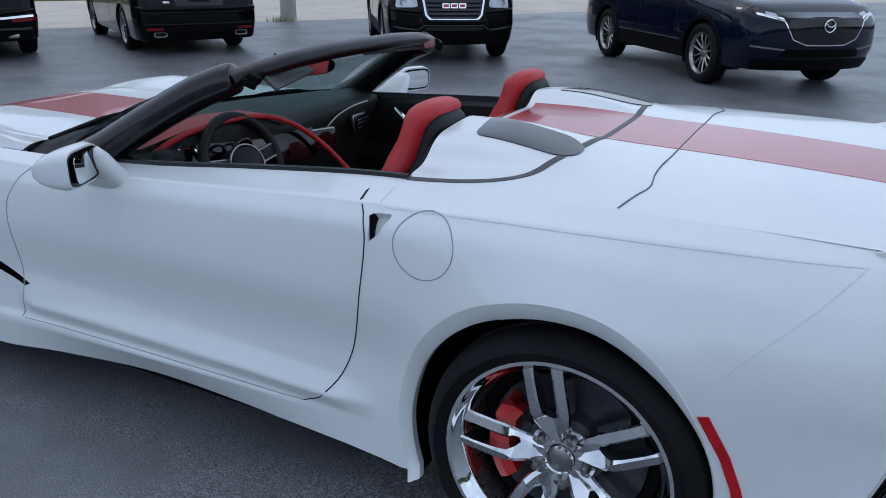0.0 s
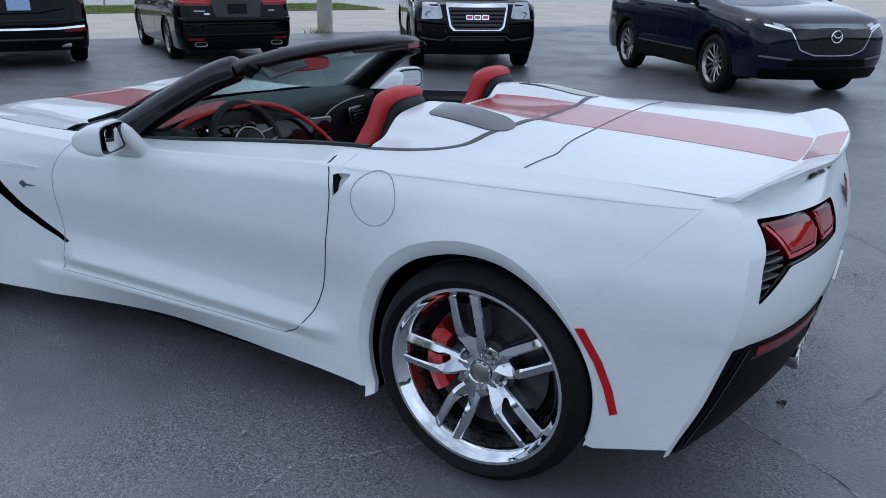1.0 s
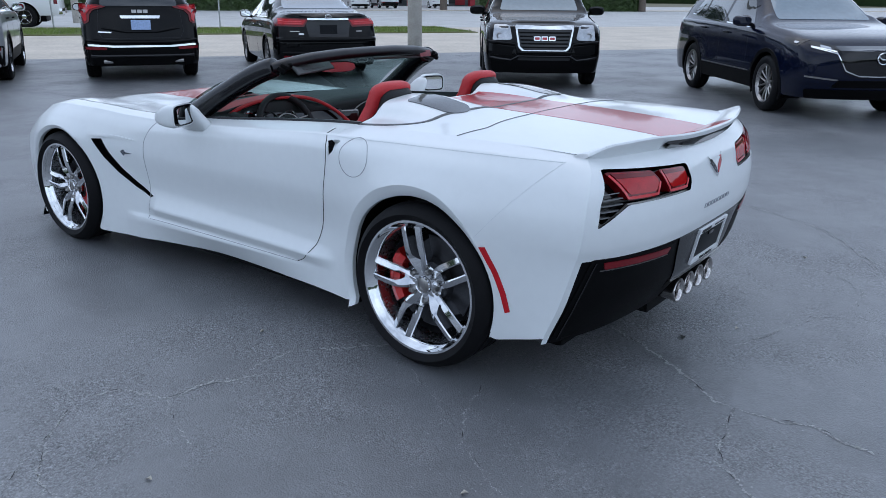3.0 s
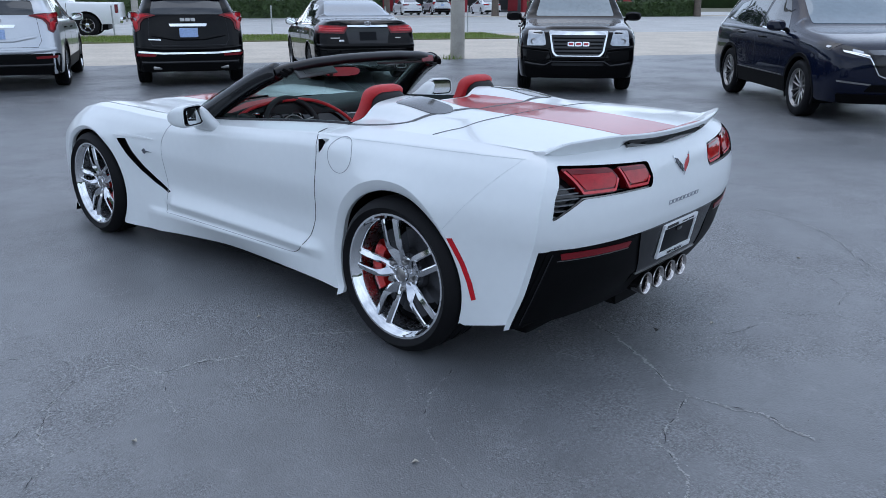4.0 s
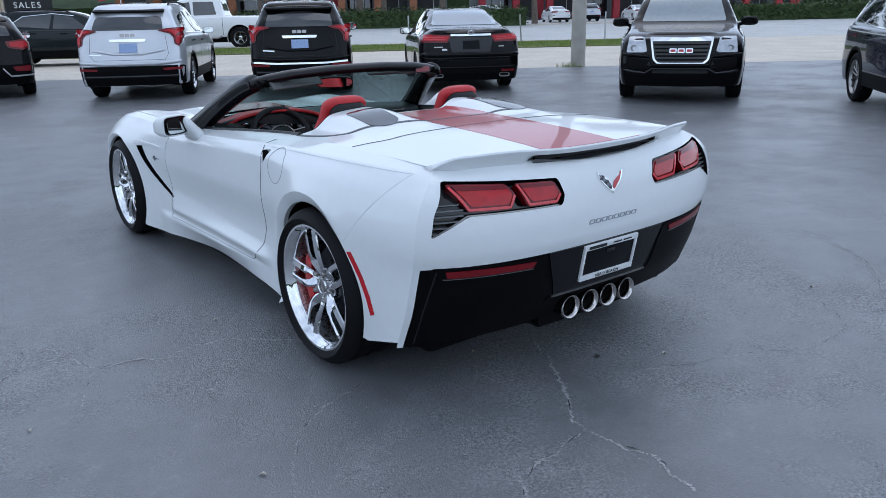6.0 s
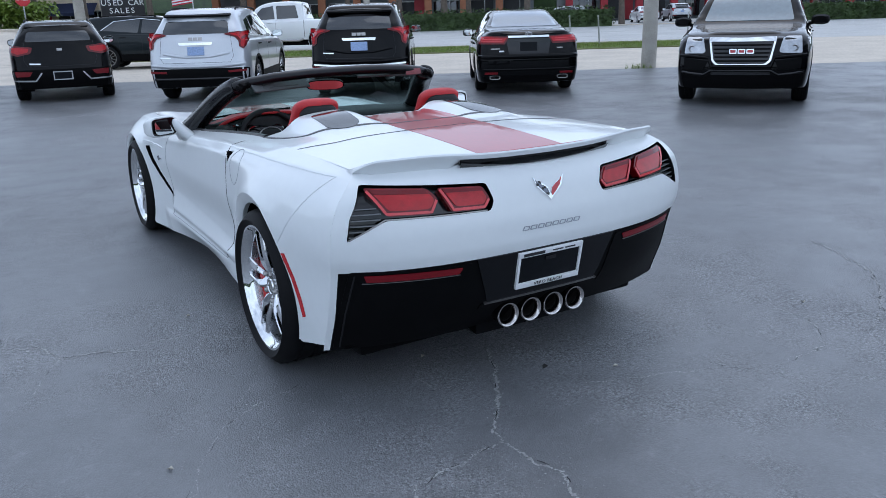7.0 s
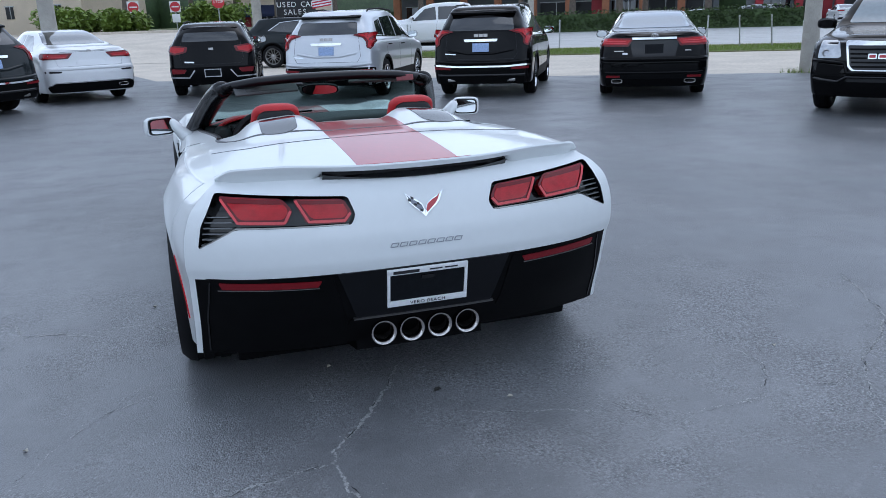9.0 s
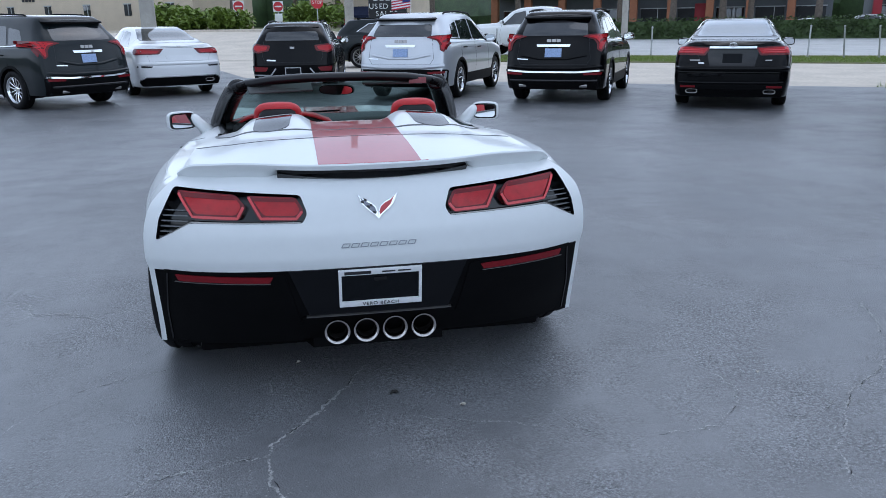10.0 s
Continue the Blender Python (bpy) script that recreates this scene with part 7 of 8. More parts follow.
    bp, power = t.nodes.new("ShaderNodeBump"), t.nodes.new("ShaderNodeMapRange")
    power.inputs["To Min"].default_value, power.inputs["To Max"].default_value = 0.25, 1.0
    bp.inputs["Distance"].default_value = 0.0035
    t.links.new(worn.outputs["Color"], power.inputs["Value"])
    t.links.new(power.outputs["Result"], bp.inputs["Strength"])
    t.links.new(stones.outputs["Distance"], bp.inputs["Height"])
    bp.invert = True
    t.links.new(bp.outputs["Normal"], b.inputs["Normal"])
    return m


ASPHALT = asphalt_mat()
CONCRETE = mat("pale_concrete", (0.55, 0.49, 0.41), 0.8, vary=0.16, scale=0.8, bump=0.2, bump_scale=60)
ROADTAR = mat("grey_road_surface", (0.47, 0.465, 0.45), 0.75, vary=0.14, scale=0.5, bump=0.2, bump_scale=80)
LINE = mat("road_paint", (0.55, 0.55, 0.53), 0.7, vary=0.2, scale=3.0)
GRASS = mat("grass_ground", (0.13, 0.135, 0.050), 0.9, vary=0.4, scale=1.2, bump=0.6, bump_scale=40)
SOIL = mat("far_ground", (0.16, 0.15, 0.10), 0.9, vary=0.25, scale=0.2)


def flat(name, corners, z, material, label="", category=""):
    bm = bmesh.new()
    bm.faces.new([bm.verts.new((p[0], p[1], z)) for p in corners])
    ob = part(name, bm, material)
    return tagged(ob, label, category, kind="structure")


def slab(name, n0, n1, e0, e1, z0, z1, material, label="", category=""):
    """A strip between n0 and n1 out and e0 and e1 along, from z0 up to z1."""
    bm = bmesh.new()
    lo = [bm.verts.new(spot(n, e, z0)) for n, e in ((n0, e0), (n1, e0), (n1, e1), (n0, e1))]
    hi = [bm.verts.new(spot(n, e, z1)) for n, e in ((n0, e0), (n1, e0), (n1, e1), (n0, e1))]
    bm.faces.new(hi)
    for k in range(4):
        bm.faces.new([lo[k], lo[(k + 1) % 4], hi[(k + 1) % 4], hi[k]])
    ob = part(name, bm, material)
    return tagged(ob, label, category, kind="structure")


flat("ground", [(-900, -900), (900, -900), (900, 900), (-900, 900)], -0.02, SOIL, "flat ground out to the horizon", "ground")
flat("lot", [spot(16.1, -60), spot(16.1, 12), spot(22, 18), spot(24, 40), spot(-60, 60), spot(-60, -60)], 0.0, ASPHALT, "dark sealed asphalt car lot with hairline cracks", "asphalt lot")
slab("pavement", 16.1, 26.0, -90, 90, -0.015, -0.004, CONCRETE, "pale concrete apron beside the lot", "pavement")
slab("verge", 26.0, 30.7, -10.5, 14.5, -0.015, 0.03, GRASS, "strip of worn grass along the street", "grass verge")
slab("pavement_end", 26.0, 30.7, -90, -10.5, -0.015, -0.003, CONCRETE, "pale concrete apron running out to the street", "pavement")
slab("road", 30.7, 64, -160, 40, -0.015, -0.002, ROADTAR, "wide grey street with pale lane lines", "road")


def rise(n, e):
    """The side street climbs to a raised far corner."""
    a, b = min(1, max(0, (n - 26.5) / 12.5)), min(1, max(0, (e - 15) / 9))
    return 1.12 * a * (b * b * (3 - 2 * b))


def hill(name, ns, es, lift, material, label, category):
    bm = bmesh.new()
    sheet(bm, [[spot(n, e, rise(n, e) + lift) for e in es] for n in ns])
    ob = part(name, bm, material, angle=60)
    return tagged(ob, label, category, kind="structure")


hill("side_street", np.linspace(26.0, 39.0, 14), np.linspace(14.5, 110, 60), 0.004, CONCRETE, "pale concrete side street climbing to the corner", "road")
hill("far_corner", np.linspace(39.0, 120, 12), np.linspace(14.5, 110, 60), 0.006, GRASS, "raised grass corner across the side street", "grass")
bm = bmesh.new()
es_ = np.linspace(18, 110, 60)
sheet(bm, [[spot(n, e, rise(39, e) + z) for e in es_] for n, z in ((38.8, -0.02), (38.8, 0.12), (39.02, 0.13), (39.02, 0.0))])
tagged(part("kerb", bm, CONCRETE), "low concrete kerb along the corner", "kerb", kind="structure")


# ---- placing the cars ----
def at(x, y, heading):
    """A rear bumper at (x, y), nose turned to the left by heading degrees."""
    return pose(x, y, 0, 0, 0, heading)


build_hero()
boxy_front_suv(at(7.76 + 4.84 * 0.81, 4.57 + 4.84 * 0.585, 125.8))
blue_crossover(at(11.19, 2.93, 130.4))
sedan(at(6.77, 8.31, -31), "black sedan seen from behind with chrome trunk bar", BLACK_PAINT, True)
hatch_suv(at(4.36, 10.18, -30), "black SUV with chrome bumper line and red lamps", BLACK_PAINT, True, PLATE_BLUE, deluxe=True)
hatch_suv(at(1.80, 11.63, -29), "silver SUV with black lower cladding and red lamps", SILVER_PAINT, False, PLATE_BLUE)
small_crossover(at(-0.22, 13.85, -7))
sedan(at(-2.60, 14.35, 22), "white sedan seen from behind with black valance", PLAIN_WHITE, False)
hatch_suv(at(-3.97, 12.35, 48), "dark grey SUV with chrome bumper line", GREY_PAINT, True, PLATE_BLUE, H=1.70, W=1.92, L=4.92, deluxe=True)
dark_crossover(at(1.57, 25.1, -112))
p = spot(32.2, 4.69)
pickup(at(p.x, p.y, 57.8) @ Matrix.Scale(1.14, 4), PLAIN_WHITE, "white crew-cab pickup at the roadside")


# ---- cracks and litter on the asphalt ----
CRACK = mat("pale_crack_edge", (0.40, 0.40, 0.40), 0.9, vary=0.3, scale=20.0)
GRIT = mat("grey_grit", (0.24, 0.24, 0.24), 0.9, vary=0.5, scale=60.0)
DRY_LEAF = mat("dry_leaf", (0.45, 0.42, 0.36), 0.8, vary=0.3, scale=30.0)
DARK_LEAF = mat("dark_leaf", (0.03, 0.028, 0.025), 0.8, vary=0.3, scale=30.0)


def crack(pts, width, seed):
    """A wandering line of pale crumbs along a broken edge, thick and thin."""
    rng = random.Random(seed)
    bm = bmesh.new()
    line = resample([Vector(p) for p in pts], 0.007)
    side, thick = 0.0, 1.0
    for k, q in enumerate(line):
        d = (line[min(k + 1, len(line) - 1)] - line[max(k - 1, 0)]).normalized()
        s = Vector((-d.y, d.x))
        side = side * 0.93 + rng.uniform(-0.006, 0.006)
        thick = min(1.7, max(0.25, thick + rng.uniform(-0.25, 0.25)))
        for _ in range(rng.choice((1, 2, 2, 3))):
            o = q + s * (side + rng.gauss(0, width * 0.22)) + d * rng.uniform(-0.004, 0.004)
            if rng.random() < 0.06:
                o += s * rng.gauss(0, 0.025)
            r, turn = width * rng.uniform(0.08, 0.30) * (0.45 + thick), rng.uniform(0, 6)
            if thick > 0.1:
                bm.faces.new([bm.verts.new((o.x + r * rng.uniform(0.6, 1.5) * math.cos(turn + i * 1.26), o.y + r * rng.uniform(0.6, 1.5) * math.sin(turn + i * 1.26), 0.0012 + 0.0001 * (k % 5))) for i in range(5)])
    ob = tagged(part("crack", bm, CRACK), "thin pale crack in the asphalt", "crack", "cracks in the lot", "structure")
    # the open dark gap shows in short runs between the pale crumbs
    bm = bmesh.new()
    k = rng.randint(4, 20)
    while k < len(line) - 12:
        run = rng.randint(5, 16)
        rows, off = [], rng.uniform(-0.004, 0.004)
        for q in range(k, min(k + run, len(line) - 1)):
            d = (line[q + 1] - line[q - 1]).normalized()
            c = line[q] + Vector((-d.y, d.x)) * off
            w = width * rng.uniform(0.10, 0.24) * math.sin(math.pi * (q - k + 0.5) / run)
            off += rng.uniform(-0.0025, 0.0025)
            rows.append([(c.x + d.y * w, c.y - d.x * w, 0.0024), (c.x - d.y * w, c.y + d.x * w, 0.0024)])
        if len(rows) > 1:
            sheet(bm, rows)
        k += run + rng.randint(4, 45)
    part("crack_gap", bm, GAP, ob)
    return ob


for k, (pts, w) in enumerate((
    ([(-3.0, 0.05), (-2.6, 0.22), (-2.13, 0.62), (-1.91, 0.81), (-1.78, 0.76), (-1.72, 0.65), (-1.68, 0.55), (-1.51, 0.52), (-1.34, 0.42)], 0.010),
    ([(-1.91, 0.81), (-1.91, 0.98), (-2.15, 1.25), (-2.6, 1.5)], 0.007),
    ([(-1.68, 0.55), (-1.77, 0.40), (-1.82, 0.22)], 0.008),
    ([(-1.37, 0.5), (-1.24, 0.51), (-1.12, 0.47), (-1.0, 0.37), (-0.9, 0.3), (-0.86, 0.23), (-0.3, 0.1)], 0.009),
    ([(-0.05, -0.45), (-0.11, -0.58), (-0.26, -0.85), (-0.44, -1.06), (-0.44, -1.17), (-0.42, -1.28), (-0.39, -1.40), (-0.46, -1.6)], 0.012),
    ([(-0.45, -1.13), (-0.64, -1.17), (-0.73, -1.17), (-0.85, -1.24), (-0.96, -1.37), (-1.15, -1.46)], 0.009),
    ([(-0.3, -0.30), (-0.04, -0.40), (0.2, -0.51), (0.42, -0.71), (0.60, -0.95), (0.676, -1.17)], 0.005),
    ([(0.10, -0.95), (0.35, -1.05), (0.676, -1.17), (0.78, -1.29), (1.04, -1.27), (1.19, -1.26), (1.34, -1.14), (1.54, -1.29), (1.75, -1.15)], 0.007),
    ([(2.6, -0.2), (2.35, -0.72), (2.2, -0.9), (1.83, -1.14), (1.52, -1.49), (1.41, -1.72), (1.25, -2.1)], 0.009),
    ([(1.34, -1.14), (1.42, -0.98), (1.38, -0.85)], 0.006),
    ([(-0.93, 0.0), (-1.08, -0.24), (-1.23, -0.47), (-1.38, -0.68), (-1.47, -0.87), (-1.6, -1.2)], 0.004),
    ([(-1.27, -0.49), (-1.12, -0.40), (-1.03, -0.36), (-0.87, -0.31)], 0.008),
    ([(-0.45, -0.52), (-0.46, -0.66), (-0.38, -0.69)], 0.007),
    ([(-2.13, 0.60), (-2.24, 0.43), (-2.26, 0.27), (-2.45, 0.1)], 0.008),
    ([(3.2, 1.4), (2.9, 0.9), (3.0, 0.4), (2.7, -0.1)], 0.006),
    ([(-6.5, 7.6), (-5.6, 7.3), (-5.0, 7.35)], 0.014),
)):
    crack(pts, w, 11 + k)


def crumbs(name, x, y, spread, n, seed):
    """Loose pale grit lying where the surface has broken up."""
    rng = random.Random(seed)
    bm = bmesh.new()
    for _ in range(n):
        px, py, r = x + rng.gauss(0, spread), y + rng.gauss(0, spread), rng.uniform(0.001, 0.0034)
        turn = rng.uniform(0, 3)
        ring = [bm.verts.new((px + r * math.cos(turn + q * 1.57), py + r * math.sin(turn + q * 1.57), 0.0)) for q in range(4)]
        tip = bm.verts.new((px, py, r))
        for q in range(4):
            bm.faces.new([ring[q], ring[(q + 1) % 4], tip])
    return tagged(part(name, bm, GRIT), "pale loose grit on the asphalt", "grit", "", "stuff")


for k, (x, y, spread, n) in enumerate(((-1.41, 1.62, 0.06, 90), (0.25, -1.42, 0.10, 130), (-0.75, -1.30, 0.16, 200), (-0.45, -1.45, 0.12, 160), (-1.3, -0.6, 0.25, 160), (0.6, -1.5, 0.35, 220), (1.4, -1.2, 0.3, 140))):
    crumbs("grit", x, y, spread, n, 70 + k)
for k, (x, y, m) in enumerate(((0.30, -0.905, DRY_LEAF), (0.05, -0.745, DARK_LEAF), (1.58, -0.88, DRY_LEAF), (-2.03, 0.15, DRY_LEAF), (-1.48, -0.66, DRY_LEAF), (-1.08, 0.75, DRY_LEAF), (-0.33, -0.36, DRY_LEAF))):
    bm = bmesh.new()
    n, wide = 7, 0.012 if k in (1,) else 0.007
    ring = [bm.verts.new((wide * 1.8 * math.cos(2 * math.pi * i / n) * (1.3 if i % 2 else 0.9), wide * math.sin(2 * math.pi * i / n), 0.004 + 0.004 * (i % 3))) for i in range(n)]
    top = bm.verts.new((0, 0, 0.002))
    for i in range(n):
        bm.faces.new([ring[i], ring[(i + 1) % n], top])
    leaf = tagged(part("fallen_leaf", bm, m), "small curled dry leaf on the asphalt", "leaf", "litter on the lot")
    leaf.matrix_world = pose(x, y, 0.0, 0, 0, 37 * k)

# ---- street furniture ----
POLE = mat("weathered_concrete_pole", (0.36, 0.34, 0.30), 0.85, vary=0.2, scale=4.0, bump=0.25, bump_scale=60)
GALV = mat("galvanised_steel", (0.42, 0.43, 0.43), 0.5, metal=0.6, vary=0.2, scale=30.0)
SIGN_BLACK = mat("black_sign_face", (0.010, 0.011, 0.014), 0.45, vary=0.15, scale=3.0)
SIGN_WHITE = mat("white_sign_paint", (0.75, 0.75, 0.75), 0.5, vary=0.05)
SIGN_RED = mat("red_sign_face", (0.50, 0.02, 0.03), 0.45, vary=0.08)
FLAG_RED = mat("flag_red", (0.45, 0.02, 0.04), 0.8, vary=0.1)
FLAG_WHITE = mat("flag_white", (0.72, 0.72, 0.74), 0.8, vary=0.05)
FLAG_BLUE = mat("flag_blue", (0.02, 0.03, 0.14), 0.8, vary=0.1)
LEAF = mat("hedge_leaf", (0.050, 0.085, 0.022), 0.6, vary=0.45, scale=1.5)
LEAF_LIGHT = mat("sunlit_bush_leaf", (0.150, 0.215, 0.032), 0.6, vary=0.4, scale=1.5)
LEAF_DARK = mat("tree_leaf", (0.030, 0.055, 0.018), 0.6, vary=0.45, scale=0.8)
BARK = mat("grey_brown_bark", (0.13, 0.105, 0.085), 0.9, vary=0.3, scale=6.0, bump=0.6, bump_scale=40)


def pole(x, y, r0, r1, h, label):
    bm = bmesh.new()
    lathe(bm, [(r0, 0.0), (r0, 0.02), (r1, h), (0.0, h + 0.02)], 20, pose(0, 0, 0, 0, -90, 0))
    ob = tagged(part("utility_pole", bm, POLE), label, "pole")
    ob.matrix_world = pose(x, y, 0)
    return ob


pole(12.72, 11.30, 0.185, 0.14, 9.0, "thick grey concrete pole at the edge of the lot")
pole(2.25, 30.3, 0.20, 0.15, 9.0, "grey concrete pole on the grass verge")
pole(-4.0, 19.65, 0.21, 0.16, 9.0, "grey concrete pole behind the white sedan")
pole(16.0, 34.0, 0.16, 0.12, 9.0, "slim grey utility pole across the verge")


def leaf_cloud(bm, centre, radii, count, size, rng, shell_=0.55):
    """Many small tilted leaf blades spread through a lumpy volume."""
    for _ in range(count):
        d = Vector((rng.gauss(0, 1), rng.gauss(0, 1), rng.gauss(0, 1))).normalized()
        q = shell_ + (1 - shell_) * rng.random()
        c = Vector(centre) + Vector((d.x * radii[0], d.y * radii[1], d.z * radii[2])) * q
        t = Euler((rng.uniform(-0.9, 0.9), rng.uniform(-0.9, 0.9), rng.uniform(0, 6.28))).to_matrix()
        s = size * rng.uniform(0.6, 1.4)
        vs = [bm.verts.new(c + t @ Vector(p)) for p in ((-s, 0, 0), (0, -s * 0.45, s * 0.1), (s, 0, -s * 0.15), (0, s * 0.45, s * 0.1))]
        bm.faces.new(vs)


def weeds(x, y, seed):
    rng = random.Random(seed)
    bm = bmesh.new()
    for _ in range(90):
        a, r = rng.uniform(0, 6.28), rng.uniform(0, 0.35)
        b, lean, h = rng.uniform(0, 6.28), rng.uniform(0.05, 0.16), rng.uniform(0.05, 0.16)
        p = Vector((r * math.cos(a), r * math.sin(a), 0))
        tip = p + Vector((lean * math.cos(b), lean * math.sin(b), h))
        s = Vector((-math.sin(b), math.cos(b), 0)) * 0.008
        bm.faces.new([bm.verts.new(p - s), bm.verts.new(p + s), bm.verts.new(tip)])
    ob = tagged(part("weeds", bm, LEAF_LIGHT), "tuft of weeds at the foot of the pole", "weeds", kind="stuff")
    ob.matrix_world = pose(x, y, 0)


weeds(12.32, 11.25, 3)

# the black sign with its arrow
sg = thing("roadside_sign", pose(3.95, 31.1, 0, 0, 0, -2), "black roadside sign with white lettering and arrow", "sign")
box_part("sign_panel", (1.62, 0.30, 2.4), (0, 0, 2.62), SIGN_BLACK, sg, bevel=0.02)
box_part("sign_base", (1.30, 0.26, 1.44), (0.08, 0, 0.72), SIGN_BLACK, sg, bevel=0.02)
for word, x0, z in (("USED CAR", -0.70, 2.16), ("SALES", -0.46, 1.86)):
    for k, letter in enumerate(word):
        if letter != " ":
            text_part("letter", letter, 0.30, pose(x0 + 0.2 * k, -0.156, z, 90, 0, 0), SIGN_WHITE, sg, 0.004)
for k in range(5):
    box_part("lettering_bar", (0.17, 0.01, 0.30), (-0.52 + 0.26 * k, -0.156, 2.55), SIGN_WHITE, sg, bevel=0)
bm = bmesh.new()
for q in (((-0.40, 1.60), (0.25, 1.59), (0.25, 1.62), (-0.40, 1.615)), ((0.25, 1.56), (0.45, 1.605), (0.25, 1.65))):
    bm.faces.new([bm.verts.new((a, -0.155, b)) for a, b in q])
part("arrow", bm, SIGN_WHITE, sg)
sm = thing("small_sign", pose(2.75, 30.4, 0, 0, 0, 4), "small white notice on a stake", "sign")
box_part("notice_board", (0.62, 0.03, 0.55), (0, 0, 0.80), SIGN_WHITE, sm, bevel=0.004)
box_part("stake", (0.05, 0.04, 0.8), (0, 0.035, 0.40), GALV, sm, bevel=0.004)
for k in range(3):
    box_part("lettering_bar", (0.42, 0.004, 0.04), (0, -0.017, 0.93 - 0.13 * k), INK, sm, bevel=0)

# car flag on the silver car
fl = thing("car_flag", pose(2.28, 13.42, 1.60), "small striped flag on a stick above the silver car", "flag")
bm = bmesh.new()
tube(bm, [(0, 0, -0.02), (0.02, 0, 0.42)], 0.007, 6)
part("stick", bm, SIGN_WHITE, fl)
for k in range(9):
    bm = bmesh.new()
    rows = []
    for q in np.linspace(0, 1, 9):
        z0, z1 = 0.17 + 0.026 * k, 0.17 + 0.026 * (k + 1)
        wave = 0.02 * math.sin(q * 6)
        rows.append([(-0.40 * q, wave, z0 - 0.06 * q), (-0.40 * q, wave, z1 - 0.06 * q)])
    sheet(bm, rows)
    part("stripe_red" if k % 2 == 0 else "stripe_white", bm, FLAG_RED if k % 2 == 0 else FLAG_WHITE, fl)
bm = bmesh.new()
sheet(bm, [[(-0.40 * q, 0.02 * math.sin(q * 6) + dy, 0.29 - 0.06 * q), (-0.40 * q, 0.02 * math.sin(q * 6) + dy, 0.405 - 0.06 * q)] for dy in (-0.003,) for q in (0, 0.1, 0.2, 0.3, 0.42)])
part("canton", bm, FLAG_BLUE, fl)


def round_sign(x, y, z, octagon, label):
    ob = thing("traffic_sign", pose(x, y, 0, 0, 0, 8), label, "traffic sign", "traffic signs")
    bm = bmesh.new()
    tube(bm, [(0, 0.03, 0), (0, 0.03, z + 0.3)], 0.035, 8)
    part("post", bm, GALV, ob)
    if octagon:
        bm = bmesh.new()
        lathe(bm, [(0.0, -0.015), (0.40, -0.015), (0.40, 0.015), (0.0, 0.015)], 8, pose(0, 0, z, 0, 0, 90) @ pose(0, 0, 0, 22.5, 0, 0))
        part("face", bm, SIGN_RED, ob)
        for k, letter in enumerate("STOP"):
            text_part("letter", letter, 0.26, pose(-0.255 + 0.17 * k, -0.02, z, 90, 0, 0), SIGN_WHITE, ob, 0.003)
    else:
        box_part("face", (0.80, 0.03, 0.80), (0, 0, z), SIGN_WHITE, ob, bevel=0.01)
        bm = bmesh.new()
        lathe(bm, [(0.0, -0.006), (0.37, -0.006), (0.37, 0.006), (0.0, 0.006)], 32, pose(0, -0.018, z, 0, 0, 90))
        part("red_disc", bm, SIGN_RED, ob)
        box_part("bar", (0.52, 0.006, 0.10), (0, -0.028, z), SIGN_WHITE, ob, bevel=0.002)
        box_part("plate", (0.6, 0.02, 0.62), (0, 0, z - 0.85), SIGN_WHITE, ob, bevel=0.005)


round_sign(-0.95, 62.8, 2.9, False, "red and white no-entry sign on a post")
round_sign(-3.8, 59.0, 2.85, False, "red and white no-entry sign on a post")
round_sign(1.6, 48.0, 2.8, True, "red octagonal stop sign on a post")

# fence posts along the verge
for k, (n, e, lean) in enumerate(((30.4, 13.0, 0), (30.4, 9.0, 2), (30.4, 4.9, -1), (30.4, 2.4, 0), (29.9, -1.1, 1), (30.0, -3.4, 2), (29.6, -4.6, -12), (29.2, -5.7, -14), (30.2, -9.5, 0))):
    bm = bmesh.new()
    lathe(bm, [(0.03, -0.02), (0.03, 1.12), (0.037, 1.12), (0.037, 1.16), (0.0, 1.18)], 10, pose(0, 0, 0, 0, -90, 0))
    ob = tagged(part("fence_post", bm, GALV), "thin galvanised fence post in the grass", "fence post", "fence posts on the verge")
    ob.matrix_world = Matrix.Translation(spot(n, e, 0.03)) @ pose(0, 0, 0, 0, lean, 32)

# kerb and lane lines
for n, w in ((34.6, 0.14), (39.5, 0.14), (47.2, 0.12), (47.6, 0.12), (56.0, 0.14)):
    slab("lane_line", n, n + w, -120, 120, -0.002, 0.002, LINE, "pale painted lane line", "lane line")
slab("kerb", 30.7, 30.92, -10.5, 14.5, -0.02, 0.07, CONCRETE, "low concrete kerb", "kerb")
slab("far_pavement", 63.0, 65.0, -120, 45, -0.015, 0.06, CONCRETE, "pale pavement across the street", "pavement")
slab("far_lot", 65.0, 87.0, -120, 30, -0.015, 0.01, ROADTAR, "grey lot of the shops across the street", "parking lot")
slab("far_verge", 65.0, 120.0, 30, 160, -0.015, 0.05, GRASS, "grass on the far corner", "grass verge")

# verge grass blades
rng = random.Random(5)
vv, ff = [], []
for _ in range(26000):
    n, e = rng.uniform(26.05, 30.6), rng.uniform(-10.4, 14.4)
    p = spot(n, e, 0.03)
    a, h = rng.uniform(0, 6.28), rng.uniform(0.03, 0.09)
    s = 0.012
    k = len(vv)
    vv += [(p.x - s * math.cos(a), p.y - s * math.sin(a), p.z), (p.x + s * math.cos(a), p.y + s * math.sin(a), p.z), (p.x + rng.uniform(-0.04, 0.04), p.y + rng.uniform(-0.04, 0.04), p.z + h)]
    ff.append((k, k + 1, k + 2))
me = bpy.data.meshes.new("grass")
me.from_pydata(vv, [], ff)
